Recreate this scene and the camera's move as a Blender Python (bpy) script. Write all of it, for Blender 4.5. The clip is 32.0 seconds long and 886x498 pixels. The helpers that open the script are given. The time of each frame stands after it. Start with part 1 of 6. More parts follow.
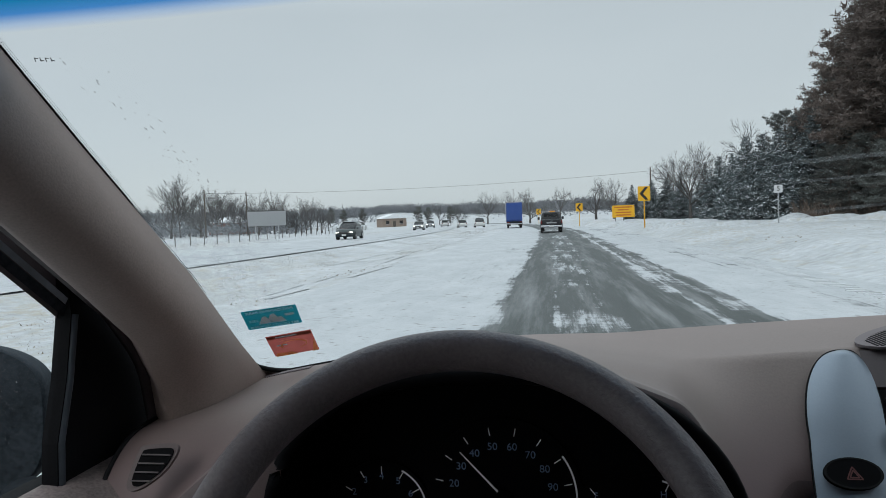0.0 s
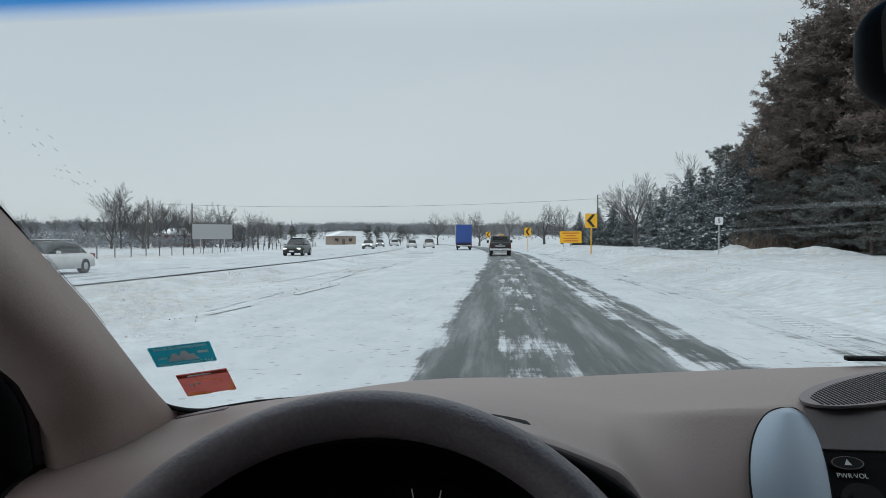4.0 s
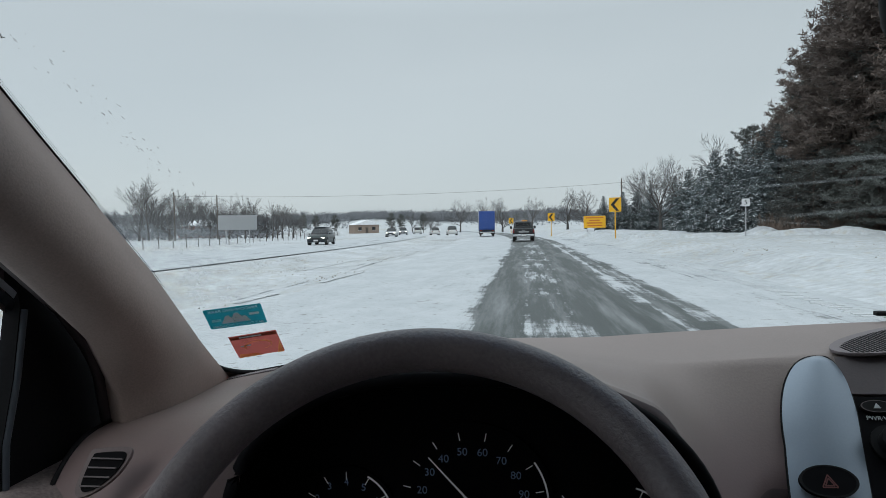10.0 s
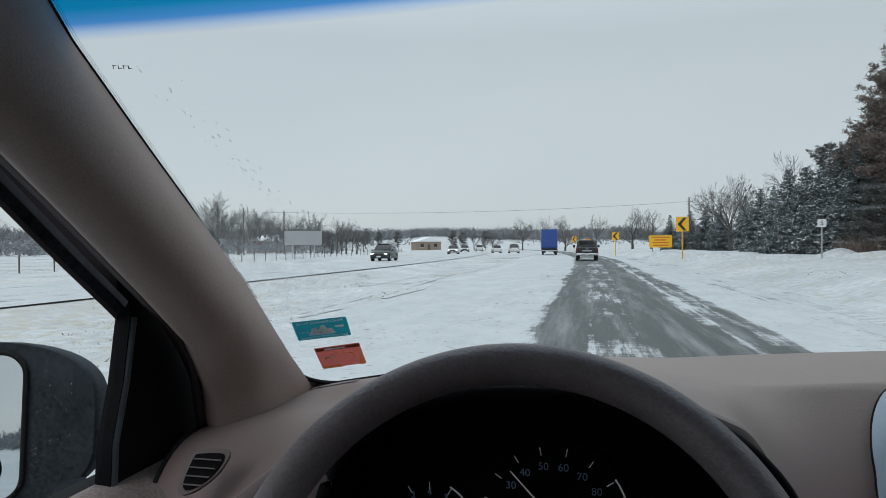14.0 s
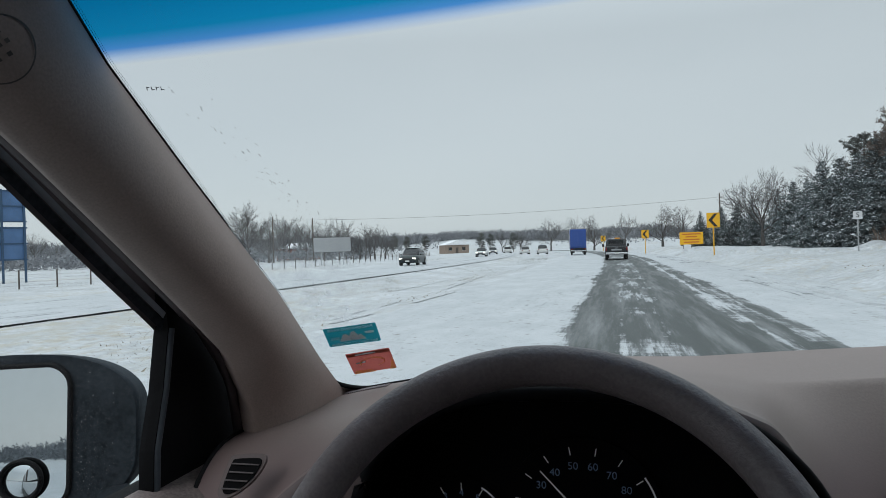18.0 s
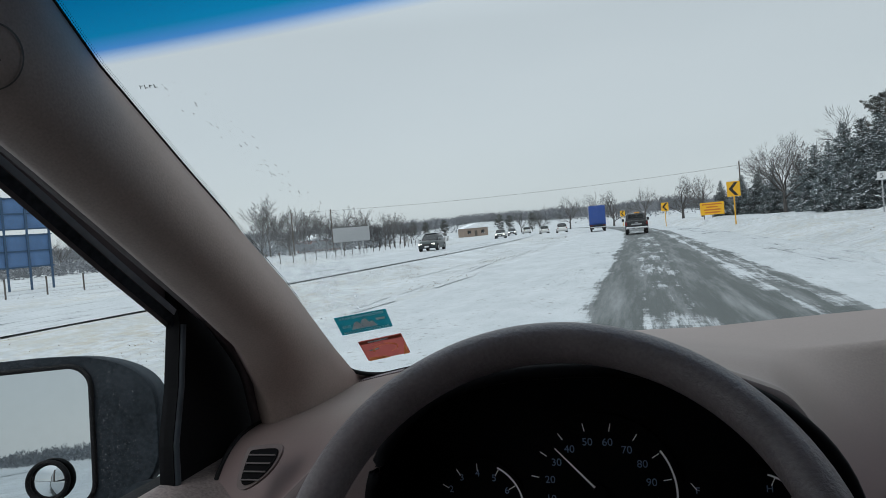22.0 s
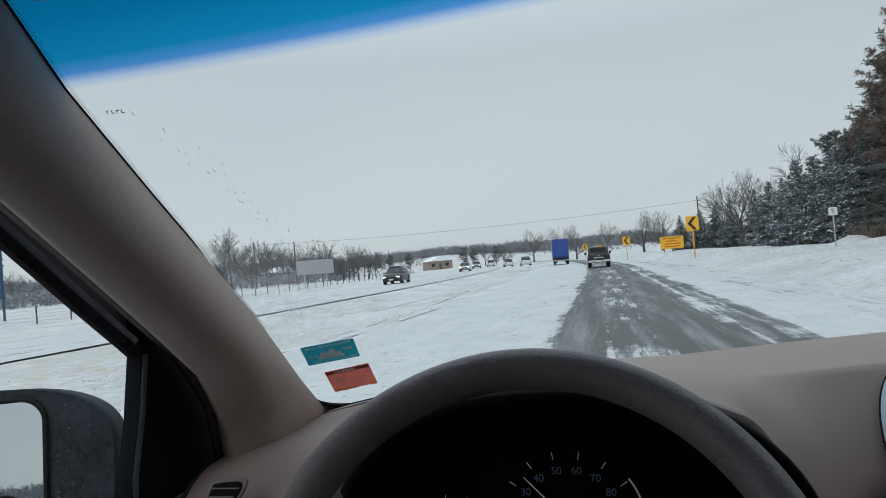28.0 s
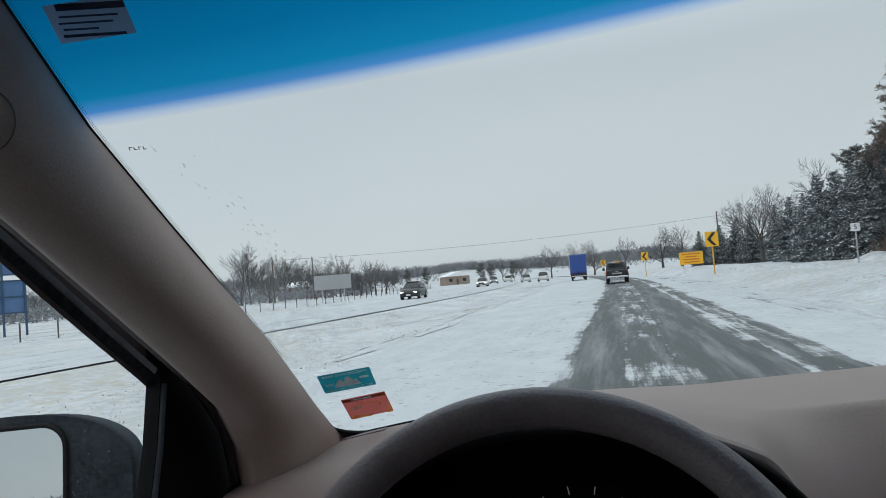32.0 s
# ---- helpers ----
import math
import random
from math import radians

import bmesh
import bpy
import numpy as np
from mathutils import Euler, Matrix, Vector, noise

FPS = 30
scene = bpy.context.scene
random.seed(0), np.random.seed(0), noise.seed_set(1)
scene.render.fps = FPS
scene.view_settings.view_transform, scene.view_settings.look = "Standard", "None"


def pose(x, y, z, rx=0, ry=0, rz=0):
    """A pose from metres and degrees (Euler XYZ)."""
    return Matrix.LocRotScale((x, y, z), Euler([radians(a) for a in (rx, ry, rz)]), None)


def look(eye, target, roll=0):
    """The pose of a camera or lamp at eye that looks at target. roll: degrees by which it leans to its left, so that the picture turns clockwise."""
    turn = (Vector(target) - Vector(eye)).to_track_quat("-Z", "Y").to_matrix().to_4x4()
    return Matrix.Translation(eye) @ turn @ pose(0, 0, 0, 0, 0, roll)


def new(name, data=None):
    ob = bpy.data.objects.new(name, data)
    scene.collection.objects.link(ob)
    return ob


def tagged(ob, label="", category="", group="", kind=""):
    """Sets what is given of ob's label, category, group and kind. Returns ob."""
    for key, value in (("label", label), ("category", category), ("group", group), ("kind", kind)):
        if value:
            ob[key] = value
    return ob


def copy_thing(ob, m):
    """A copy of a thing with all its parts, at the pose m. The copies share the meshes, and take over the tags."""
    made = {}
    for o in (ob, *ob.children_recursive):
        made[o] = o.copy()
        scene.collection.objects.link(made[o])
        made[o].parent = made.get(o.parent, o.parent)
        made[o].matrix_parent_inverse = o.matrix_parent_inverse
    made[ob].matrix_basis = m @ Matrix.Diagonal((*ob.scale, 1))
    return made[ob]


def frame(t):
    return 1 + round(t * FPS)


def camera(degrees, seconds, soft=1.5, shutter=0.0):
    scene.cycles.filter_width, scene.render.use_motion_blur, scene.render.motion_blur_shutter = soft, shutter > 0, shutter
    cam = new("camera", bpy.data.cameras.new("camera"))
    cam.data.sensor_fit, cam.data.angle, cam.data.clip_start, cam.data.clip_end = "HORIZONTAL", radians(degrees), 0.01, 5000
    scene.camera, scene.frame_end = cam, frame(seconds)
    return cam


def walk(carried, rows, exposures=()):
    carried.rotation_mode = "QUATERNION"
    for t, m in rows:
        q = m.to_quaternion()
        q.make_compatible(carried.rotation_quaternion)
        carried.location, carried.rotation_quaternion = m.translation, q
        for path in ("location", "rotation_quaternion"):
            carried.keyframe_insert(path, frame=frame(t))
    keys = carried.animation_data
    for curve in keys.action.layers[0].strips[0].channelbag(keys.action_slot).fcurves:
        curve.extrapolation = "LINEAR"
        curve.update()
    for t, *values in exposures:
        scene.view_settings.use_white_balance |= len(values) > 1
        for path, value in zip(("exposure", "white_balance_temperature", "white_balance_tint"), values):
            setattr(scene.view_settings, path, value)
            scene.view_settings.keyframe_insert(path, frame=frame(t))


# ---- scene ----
cam = camera(64.2, 32.0, soft=0.5)
PATH = [
    (0, (0.017, 0.004, 1.487), (-0.334, 1.969, 1.362), -2.3),
    (0.5, (0.021, 0.008, 1.489), (-0.326, 1.975, 1.374), -2.5),
    (1, (0.013, 0.023, 1.5), (-0.291, 1.996, 1.385), -2.3),
    (1.5, (0.025, 0.027, 1.498), (-0.248, 2.005, 1.392), -2.1),
    (2, (0.019, 0.027, 1.499), (-0.228, 2.009, 1.403), -2.0),
    (2.5, (0.023, 0.027, 1.5), (-0.227, 2.01, 1.449), -1.8),
    (3, (0.026, 0.039, 1.509), (-0.231, 2.022, 1.443), -1.7),
    (3.5, (0.028, 0.074, 1.512), (-0.21, 2.059, 1.446), -0.8),
    (5.5, (0.028, 0.023, 1.464), (-0.137, 2.013, 1.356), -0.3),
    (6, (0.019, 0.006, 1.468), (-0.221, 1.988, 1.347), -1.4),
    (6.5, (0.015, 0.011, 1.464), (-0.27, 1.986, 1.329), -2.0),
    (7, (0.01, 0.011, 1.472), (-0.304, 1.981, 1.329), -2.3),
    (7.5, (0.012, 0.013, 1.468), (-0.322, 1.98, 1.331), -2.0),
    (8, (0.011, 0.019, 1.471), (-0.319, 1.987, 1.338), -1.6),
    (8.5, (0.014, 0.03, 1.476), (-0.304, 2.0, 1.342), -1.2),
    (9, (0.015, 0.039, 1.479), (-0.281, 2.012, 1.345), -1.0),
    (9.5, (0.012, 0.03, 1.475), (-0.272, 2.006, 1.353), -1.1),
    (10, (0.013, 0.029, 1.475), (-0.26, 2.007, 1.369), -1.2),
    (10.5, (0.013, 0.029, 1.476), (-0.264, 2.008, 1.381), -1.2),
    (11, (0.008, 0.023, 1.477), (-0.291, 1.998, 1.386), -1.0),
    (11.5, (0.004, 0.018, 1.475), (-0.312, 1.991, 1.395), -0.6),
    (12, (0.002, 0.01, 1.477), (-0.336, 1.979, 1.4), -0.6),
    (12.5, (-0.011, -0.001, 1.474), (-0.384, 1.963, 1.402), -0.6),
    (13, (-0.012, -0.008, 1.475), (-0.419, 1.949, 1.408), -0.5),
    (13.5, (-0.001, -0.002, 1.482), (-0.428, 1.951, 1.421), -0.6),
    (14, (-0.007, -0.001, 1.477), (-0.451, 1.949, 1.423), -0.6),
    (14.5, (-0.003, 0.004, 1.479), (-0.472, 1.948, 1.44), -0.8),
    (16.5, (0.0, 0.007, 1.485), (-0.443, 1.957, 1.445), -2.1),
    (17, (0.003, -0.004, 1.487), (-0.457, 1.942, 1.451), -2.0),
    (17.5, (-0.006, -0.009, 1.483), (-0.496, 1.93, 1.445), -2.2),
    (18, (0.0, -0.016, 1.48), (-0.521, 1.915, 1.437), -2.2),
    (18.5, (0.002, -0.028, 1.458), (-0.54, 1.897, 1.422), -2.6),
    (19, (-0.031, -0.041, 1.451), (-0.621, 1.868, 1.349), -2.2),
    (19.5, (-0.03, -0.037, 1.459), (-0.647, 1.86, 1.324), -2.3),
    (20, (-0.01, -0.038, 1.477), (-0.644, 1.853, 1.339), -2.6),
    (20.5, (0.002, -0.022, 1.475), (-0.638, 1.869, 1.354), -3.0),
    (21, (0.008, -0.013, 1.477), (-0.611, 1.887, 1.373), -3.9),
    (21.5, (0.017, -0.007, 1.477), (-0.584, 1.898, 1.384), -4.9),
    (22, (0.016, -0.008, 1.477), (-0.56, 1.905, 1.393), -5.3),
    (22.5, (0.008, -0.007, 1.473), (-0.552, 1.911, 1.381), -5.5),
    (23, (0.014, -0.007, 1.471), (-0.526, 1.917, 1.38), -5.4),
    (23.5, (0.007, -0.011, 1.469), (-0.514, 1.918, 1.378), -5.0),
    (24, (0.003, -0.006, 1.469), (-0.503, 1.926, 1.375), -4.6),
    (24.5, (0.002, -0.002, 1.464), (-0.481, 1.937, 1.376), -4.0),
    (26.5, (0.005, -0.015, 1.474), (-0.428, 1.937, 1.431), -3.6),
    (27, (0.009, -0.015, 1.475), (-0.453, 1.931, 1.453), -4.1),
    (27.5, (0.011, -0.014, 1.473), (-0.46, 1.93, 1.463), -4.7),
    (28, (0.011, -0.011, 1.472), (-0.461, 1.933, 1.472), -5.1),
    (28.5, (0.01, -0.007, 1.47), (-0.453, 1.938, 1.478), -5.2),
    (29, (0.008, -0.012, 1.477), (-0.46, 1.933, 1.486), -5.1),
    (29.5, (0.012, -0.021, 1.48), (-0.452, 1.924, 1.498), -5.0),
    (30, (0.012, -0.017, 1.48), (-0.469, 1.924, 1.523), -4.7),
    (30.5, (0.016, -0.02, 1.483), (-0.479, 1.917, 1.53), -5.0),
    (31, (0.012, -0.024, 1.478), (-0.486, 1.912, 1.543), -5.4),
    (31.5, (0.021, -0.025, 1.476), (-0.502, 1.904, 1.551), -5.6),
    (32, (0.015, -0.014, 1.491), (-0.5, 1.917, 1.538), -5.0),
]
# the van rides nose-up by a little over a degree; the path is given in its cabin
RIDE = pose(0, 0, 0, 1.3)
walk(cam, [(t, RIDE @ look(eye, target, roll)) for t, eye, target, roll in PATH])

# ---- world and sun: an even winter overcast ----
world = bpy.data.worlds.new("overcast")
scene.world = world
world.use_nodes = True
wn, wl = world.node_tree.nodes, world.node_tree.links
wn.clear()
w_out = wn.new("ShaderNodeOutputWorld")
w_sky = wn.new("ShaderNodeTexSky")
w_sky.sky_type = "NISHITA"
w_sky.sun_disc = False
w_sky.sun_elevation, w_sky.sun_rotation = radians(28), radians(150)
w_hsv = wn.new("ShaderNodeHueSaturation")
w_hsv.inputs["Saturation"].default_value = 0.35
w_bg = wn.new("ShaderNodeBackground")
w_bg.inputs["Strength"].default_value = 0.02
w_cloud = wn.new("ShaderNodeBackground")
w_cloud.inputs["Strength"].default_value = 1.0
w_tex, w_map = wn.new("ShaderNodeTexCoord"), wn.new("ShaderNodeMapping")
w_noise, w_ramp = wn.new("ShaderNodeTexNoise"), wn.new("ShaderNodeValToRGB")
w_noise.inputs["Scale"].default_value = 1.3
w_noise.inputs["Detail"].default_value = 4
w_map.inputs["Scale"].default_value = (1, 1, 3)
w_ramp.color_ramp.elements[0].position, w_ramp.color_ramp.elements[1].position = 0.3, 0.7
w_ramp.color_ramp.elements[0].color = (0.474, 0.544, 0.586, 1)
w_ramp.color_ramp.elements[1].color = (0.528, 0.594, 0.632, 1)
w_add = wn.new("ShaderNodeAddShader")
wl.new(w_sky.outputs[0], w_hsv.inputs["Color"])
wl.new(w_hsv.outputs[0], w_bg.inputs["Color"])
wl.new(w_tex.outputs["Generated"], w_map.inputs[0])
wl.new(w_map.outputs[0], w_noise.inputs["Vector"])
wl.new(w_noise.outputs["Fac"], w_ramp.inputs[0])
w_sep, w_lift, w_mul = wn.new("ShaderNodeSeparateXYZ"), wn.new("ShaderNodeMapRange"), wn.new("ShaderNodeVectorMath")
w_lift.inputs["From Min"].default_value, w_lift.inputs["From Max"].default_value = 0.28, 0.85
w_lift.inputs["To Min"].default_value, w_lift.inputs["To Max"].default_value = 0.89, 2.5
w_mul.operation = "SCALE"
wl.new(w_tex.outputs["Generated"], w_sep.inputs[0])
wl.new(w_sep.outputs["Z"], w_lift.inputs["Value"])
wl.new(w_ramp.outputs[0], w_mul.inputs[0])
wl.new(w_lift.outputs[0], w_mul.inputs["Scale"])
wl.new(w_mul.outputs[0], w_cloud.inputs["Color"])
wl.new(w_bg.outputs[0], w_add.inputs[0])
wl.new(w_cloud.outputs[0], w_add.inputs[1])
wl.new(w_add.outputs[0], w_out.inputs[0])

sun = new("sun", bpy.data.lights.new("sun", "SUN"))
sun.data.energy, sun.data.angle, sun.data.color = 0.5, radians(30), (1.0, 0.97, 0.93)
sun.matrix_world = look((0, 0, 60), (35, 60, 0))


# ---- materials ----
def mat(name, color, rough=0.6, metal=0.0, scale=8.0, vary=0.15, bump=0.0, grain=60.0, spec=0.5, emit=0.0, objects=False):
    """A painted, moulded or natural surface: broad stains, fine grain and relief at real size."""
    m = bpy.data.materials.new(name)
    m.use_nodes = True
    n, l = m.node_tree.nodes, m.node_tree.links
    b = n["Principled BSDF"]
    b.inputs["Roughness"].default_value, b.inputs["Metallic"].default_value = rough, metal
    b.inputs["Specular IOR Level"].default_value = spec
    tc = n.new("ShaderNodeTexCoord")
    big, fine = n.new("ShaderNodeTexNoise"), n.new("ShaderNodeTexNoise")
    big.inputs["Scale"].default_value, big.inputs["Detail"].default_value = scale, 5
    fine.inputs["Scale"].default_value, fine.inputs["Detail"].default_value = grain, 3
    for t in (big, fine):
        l.new(tc.outputs["Object"], t.inputs["Vector"])
    mean = n.new("ShaderNodeMath")
    mean.operation = "ADD"
    l.new(big.outputs["Fac"], mean.inputs[0])
    l.new(fine.outputs["Fac"], mean.inputs[1])
    rng = n.new("ShaderNodeMapRange")
    rng.inputs["From Min"].default_value, rng.inputs["From Max"].default_value = 0.6, 1.4
    rng.inputs["To Min"].default_value, rng.inputs["To Max"].default_value = 1 - vary, 1 + vary
    l.new(mean.outputs[0], rng.inputs["Value"])
    mul = n.new("ShaderNodeVectorMath")
    mul.operation = "SCALE"
    mul.inputs[0].default_value = color
    l.new(rng.outputs[0], mul.inputs["Scale"])
    last = mul.outputs[0]
    if objects:
        info, var = n.new("ShaderNodeObjectInfo"), n.new("ShaderNodeMapRange")
        var.inputs["To Min"].default_value, var.inputs["To Max"].default_value = 0.75, 1.25
        l.new(info.outputs["Random"], var.inputs["Value"])
        m2 = n.new("ShaderNodeVectorMath")
        m2.operation = "SCALE"
        l.new(last, m2.inputs[0])
        l.new(var.outputs[0], m2.inputs["Scale"])
        last = m2.outputs[0]
    l.new(last, b.inputs["Base Color"])
    if emit:
        b.inputs["Emission Color"].default_value, b.inputs["Emission Strength"].default_value = (*color, 1), emit
    if bump:
        bn = n.new("ShaderNodeBump")
        bn.inputs["Strength"].default_value, bn.inputs["Distance"].default_value = bump, 0.3 / grain
        l.new(fine.outputs["Fac"], bn.inputs["Height"])
        l.new(bn.outputs[0], b.inputs["Normal"])
    return m


def snow_topped(name, color, rough=0.8, amount=0.5, scale=1.5):
    """Bark or needles with snow caught on what faces upward."""
    m = mat(name, color, rough, scale=scale, vary=0.35, grain=14, objects=True)
    n, l = m.node_tree.nodes, m.node_tree.links
    b = n["Principled BSDF"]
    base = b.inputs["Base Color"].links[0].from_socket
    geo, sep = n.new("ShaderNodeNewGeometry"), n.new("ShaderNodeSeparateXYZ")
    l.new(geo.outputs["True Normal"], sep.inputs[0])
    tc, nz = n.new("ShaderNodeTexCoord"), n.new("ShaderNodeTexNoise")
    nz.inputs["Scale"].default_value, nz.inputs["Detail"].default_value = 2.2, 4
    l.new(tc.outputs["Object"], nz.inputs["Vector"])
    add = n.new("ShaderNodeMath")
    add.operation = "MULTIPLY_ADD"
    add.inputs[1].default_value, add.inputs[2].default_value = 0.5, amount - 0.75
    l.new(sep.outputs["Z"], add.inputs[0])
    sm = n.new("ShaderNodeMath")
    l.new(add.outputs[0], sm.inputs[0])
    l.new(nz.outputs["Fac"], sm.inputs[1])
    rg = n.new("ShaderNodeMapRange")
    rg.inputs["From Min"].default_value, rg.inputs["From Max"].default_value = 0.45, 0.65
    l.new(sm.outputs[0], rg.inputs["Value"])
    mx = n.new("ShaderNodeMix")
    mx.data_type = "RGBA"
    mx.inputs["B"].default_value = (0.72, 0.75, 0.78, 1)
    l.new(rg.outputs[0], mx.inputs["Factor"])
    l.new(base, mx.inputs["A"])
    l.new(mx.outputs["Result"], b.inputs["Base Color"])
    return m


def glass(name, gloss=0.06, band=False, tint=(0.93, 0.95, 0.95)):
    """A thin pane: clear, with a little mirror gloss; band: the blue shade band moulded into its upper edge."""
    m = bpy.data.materials.new(name)
    m.use_nodes = True
    n, l = m.node_tree.nodes, m.node_tree.links
    n.clear()
    out, tr, gl, mx = n.new("ShaderNodeOutputMaterial"), n.new("ShaderNodeBsdfTransparent"), n.new("ShaderNodeBsdfGlossy"), n.new("ShaderNodeMixShader")
    gl.inputs["Roughness"].default_value = 0.02
    tr.inputs["Color"].default_value = (*tint, 1)
    fr = n.new("ShaderNodeFresnel")
    fr.inputs["IOR"].default_value = 1.22
    mx.inputs[0].default_value = gloss
    l.new(fr.outputs[0], mx.inputs[0])
    l.new(tr.outputs[0], mx.inputs[1])
    l.new(gl.outputs[0], mx.inputs[2])
    l.new(mx.outputs[0], out.inputs[0])
    if band:
        tc, sep = n.new("ShaderNodeTexCoord"), n.new("ShaderNodeSeparateXYZ")
        l.new(tc.outputs["Object"], sep.inputs[0])
        tilt = n.new("ShaderNodeMath")
        tilt.operation = "MULTIPLY_ADD"
        tilt.inputs[1].default_value = -0.075
        l.new(sep.outputs["X"], tilt.inputs[0])
        l.new(sep.outputs["Z"], tilt.inputs[2])
        ramp = n.new("ShaderNodeValToRGB")
        rg = n.new("ShaderNodeMapRange")
        rg.inputs["From Min"].default_value, rg.inputs["From Max"].default_value = 1.690, 1.79
        l.new(tilt.outputs[0], rg.inputs["Value"])
        l.new(rg.outputs[0], ramp.inputs[0])
        e = ramp.color_ramp.elements
        e[0].position, e[0].color = 0.0, (0.93, 0.95, 0.95, 1)
        e[1].position, e[1].color = 1.0, (0.0, 0.10, 0.24, 1)
        for pos, col in ((0.05, (0.66, 0.78, 0.97, 1)), (0.12, (0.10, 0.36, 0.80, 1)), (0.22, (0.008, 0.290, 0.56, 1)), (0.5, (0.002, 0.195, 0.41, 1))):
            k = e.new(pos)
            k.color = col
        l.new(ramp.outputs[0], tr.inputs["Color"])
    return m


M_PILLAR = mat("pillar_fabric_plastic", (0.292, 0.228, 0.207), 0.66, scale=7, vary=0.18, bump=0.22, grain=420)
M_DOOR = mat("dusty_door_vinyl", (0.190, 0.152, 0.146), 0.75, scale=16, vary=0.5, bump=0.35, grain=260)
M_LILAC = mat("lower_dash_plastic", (0.165, 0.136, 0.142), 0.6, scale=6, vary=0.12, bump=0.2, grain=400)
M_MAUVE = mat("mauve_shaded_dash_face", (0.138, 0.103, 0.103), 0.62, scale=5, vary=0.12, bump=0.25, grain=420)
M_PLUM = mat("dark_plum_plastic", (0.075, 0.058, 0.062), 0.55, scale=6, vary=0.12, bump=0.2, grain=400)
M_LEATHER = mat("worn_rim_vinyl", (0.155, 0.128, 0.130), 0.48, scale=22, vary=0.25, bump=0.9, grain=330)
M_BLACK = mat("black_rubber", (0.010, 0.010, 0.011), 0.75, scale=9, vary=0.3, spec=0.15)
M_SAIL = mat("black_sail_plastic", (0.006, 0.006, 0.007), 0.8, scale=9, vary=0.3, bump=0.2, grain=300, spec=0.1)
M_HOLE = mat("cluster_black", (0.004, 0.004, 0.005), 0.6, scale=9, vary=0.2, spec=0.05)
M_SILVER = mat("satin_silver_trim", (0.24, 0.28, 0.33), 0.36, 0.5, scale=4, vary=0.05, grain=500)
M_DIRTYBLACK = mat("salt_stained_black_plastic", (0.030, 0.036, 0.043), 0.7, scale=16, vary=0.6, bump=0.1, grain=160, spec=0.06)
M_CHROMEG = mat("dull_chrome", (0.6, 0.6, 0.62), 0.25, 1.0, vary=0.05)
M_HEADLINER = mat("taupe_headliner", (0.17, 0.15, 0.14), 0.9, vary=0.08, bump=0.2, grain=300)
M_PAINT = mat("pale_body_paint", (0.55, 0.56, 0.57), 0.35, 0.2, vary=0.1)
M_TYRE = mat("tyre_rubber", (0.02, 0.02, 0.02), 0.85, vary=0.3)
M_DIGIT = mat("blue_dial_print", (0.13, 0.20, 0.33), 0.6, vary=0.05, emit=0.012)
M_WHITEPRINT = mat("white_dial_print", (0.75, 0.77, 0.8), 0.6, vary=0.03, emit=0.05)
M_ORANGE = mat("amber_indicator", (0.9, 0.35, 0.03), 0.5, vary=0.05, emit=0.6)
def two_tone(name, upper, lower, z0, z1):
    """Grained vinyl in two tones, the lower one below z0 and the upper above z1; the soft darkening between also paints
    in shade.
    """
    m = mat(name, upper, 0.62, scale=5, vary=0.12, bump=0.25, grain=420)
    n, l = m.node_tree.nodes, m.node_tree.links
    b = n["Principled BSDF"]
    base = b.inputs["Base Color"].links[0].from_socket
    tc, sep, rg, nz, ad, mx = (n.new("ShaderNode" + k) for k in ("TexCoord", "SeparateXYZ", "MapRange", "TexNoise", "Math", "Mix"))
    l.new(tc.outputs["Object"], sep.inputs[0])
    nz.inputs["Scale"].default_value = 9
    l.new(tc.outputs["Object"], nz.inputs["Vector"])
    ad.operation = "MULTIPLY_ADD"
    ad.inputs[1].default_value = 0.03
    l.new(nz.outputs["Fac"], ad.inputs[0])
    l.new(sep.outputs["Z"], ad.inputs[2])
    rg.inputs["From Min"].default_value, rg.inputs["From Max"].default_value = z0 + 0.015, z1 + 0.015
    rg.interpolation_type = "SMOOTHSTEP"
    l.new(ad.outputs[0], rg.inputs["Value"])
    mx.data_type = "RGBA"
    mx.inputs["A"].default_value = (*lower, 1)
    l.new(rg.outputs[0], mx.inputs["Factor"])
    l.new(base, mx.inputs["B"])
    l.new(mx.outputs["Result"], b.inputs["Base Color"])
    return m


# the darker lower tone is part mauve plastic, part painted shade
M_DASH = two_tone("shaded_two_tone_vinyl", (0.240, 0.192, 0.178), (0.178, 0.126, 0.124), 1.185, 1.285)


def film(name, color):
    """A printed sticker that daylight shines through."""
    m = mat(name, color, 0.55, scale=30, vary=0.08)
    n, l = m.node_tree.nodes, m.node_tree.links
    b, out = n["Principled BSDF"], n["Material Output"]
    tl, mx = n.new("ShaderNodeBsdfTranslucent"), n.new("ShaderNodeMixShader")
    l.new(b.inputs["Base Color"].links[0].from_socket, tl.inputs["Color"])
    mx.inputs[0].default_value = 0.55
    l.new(b.outputs[0], mx.inputs[1])
    l.new(tl.outputs[0], mx.inputs[2])
    l.new(mx.outputs[0], out.inputs["Surface"])
    return m


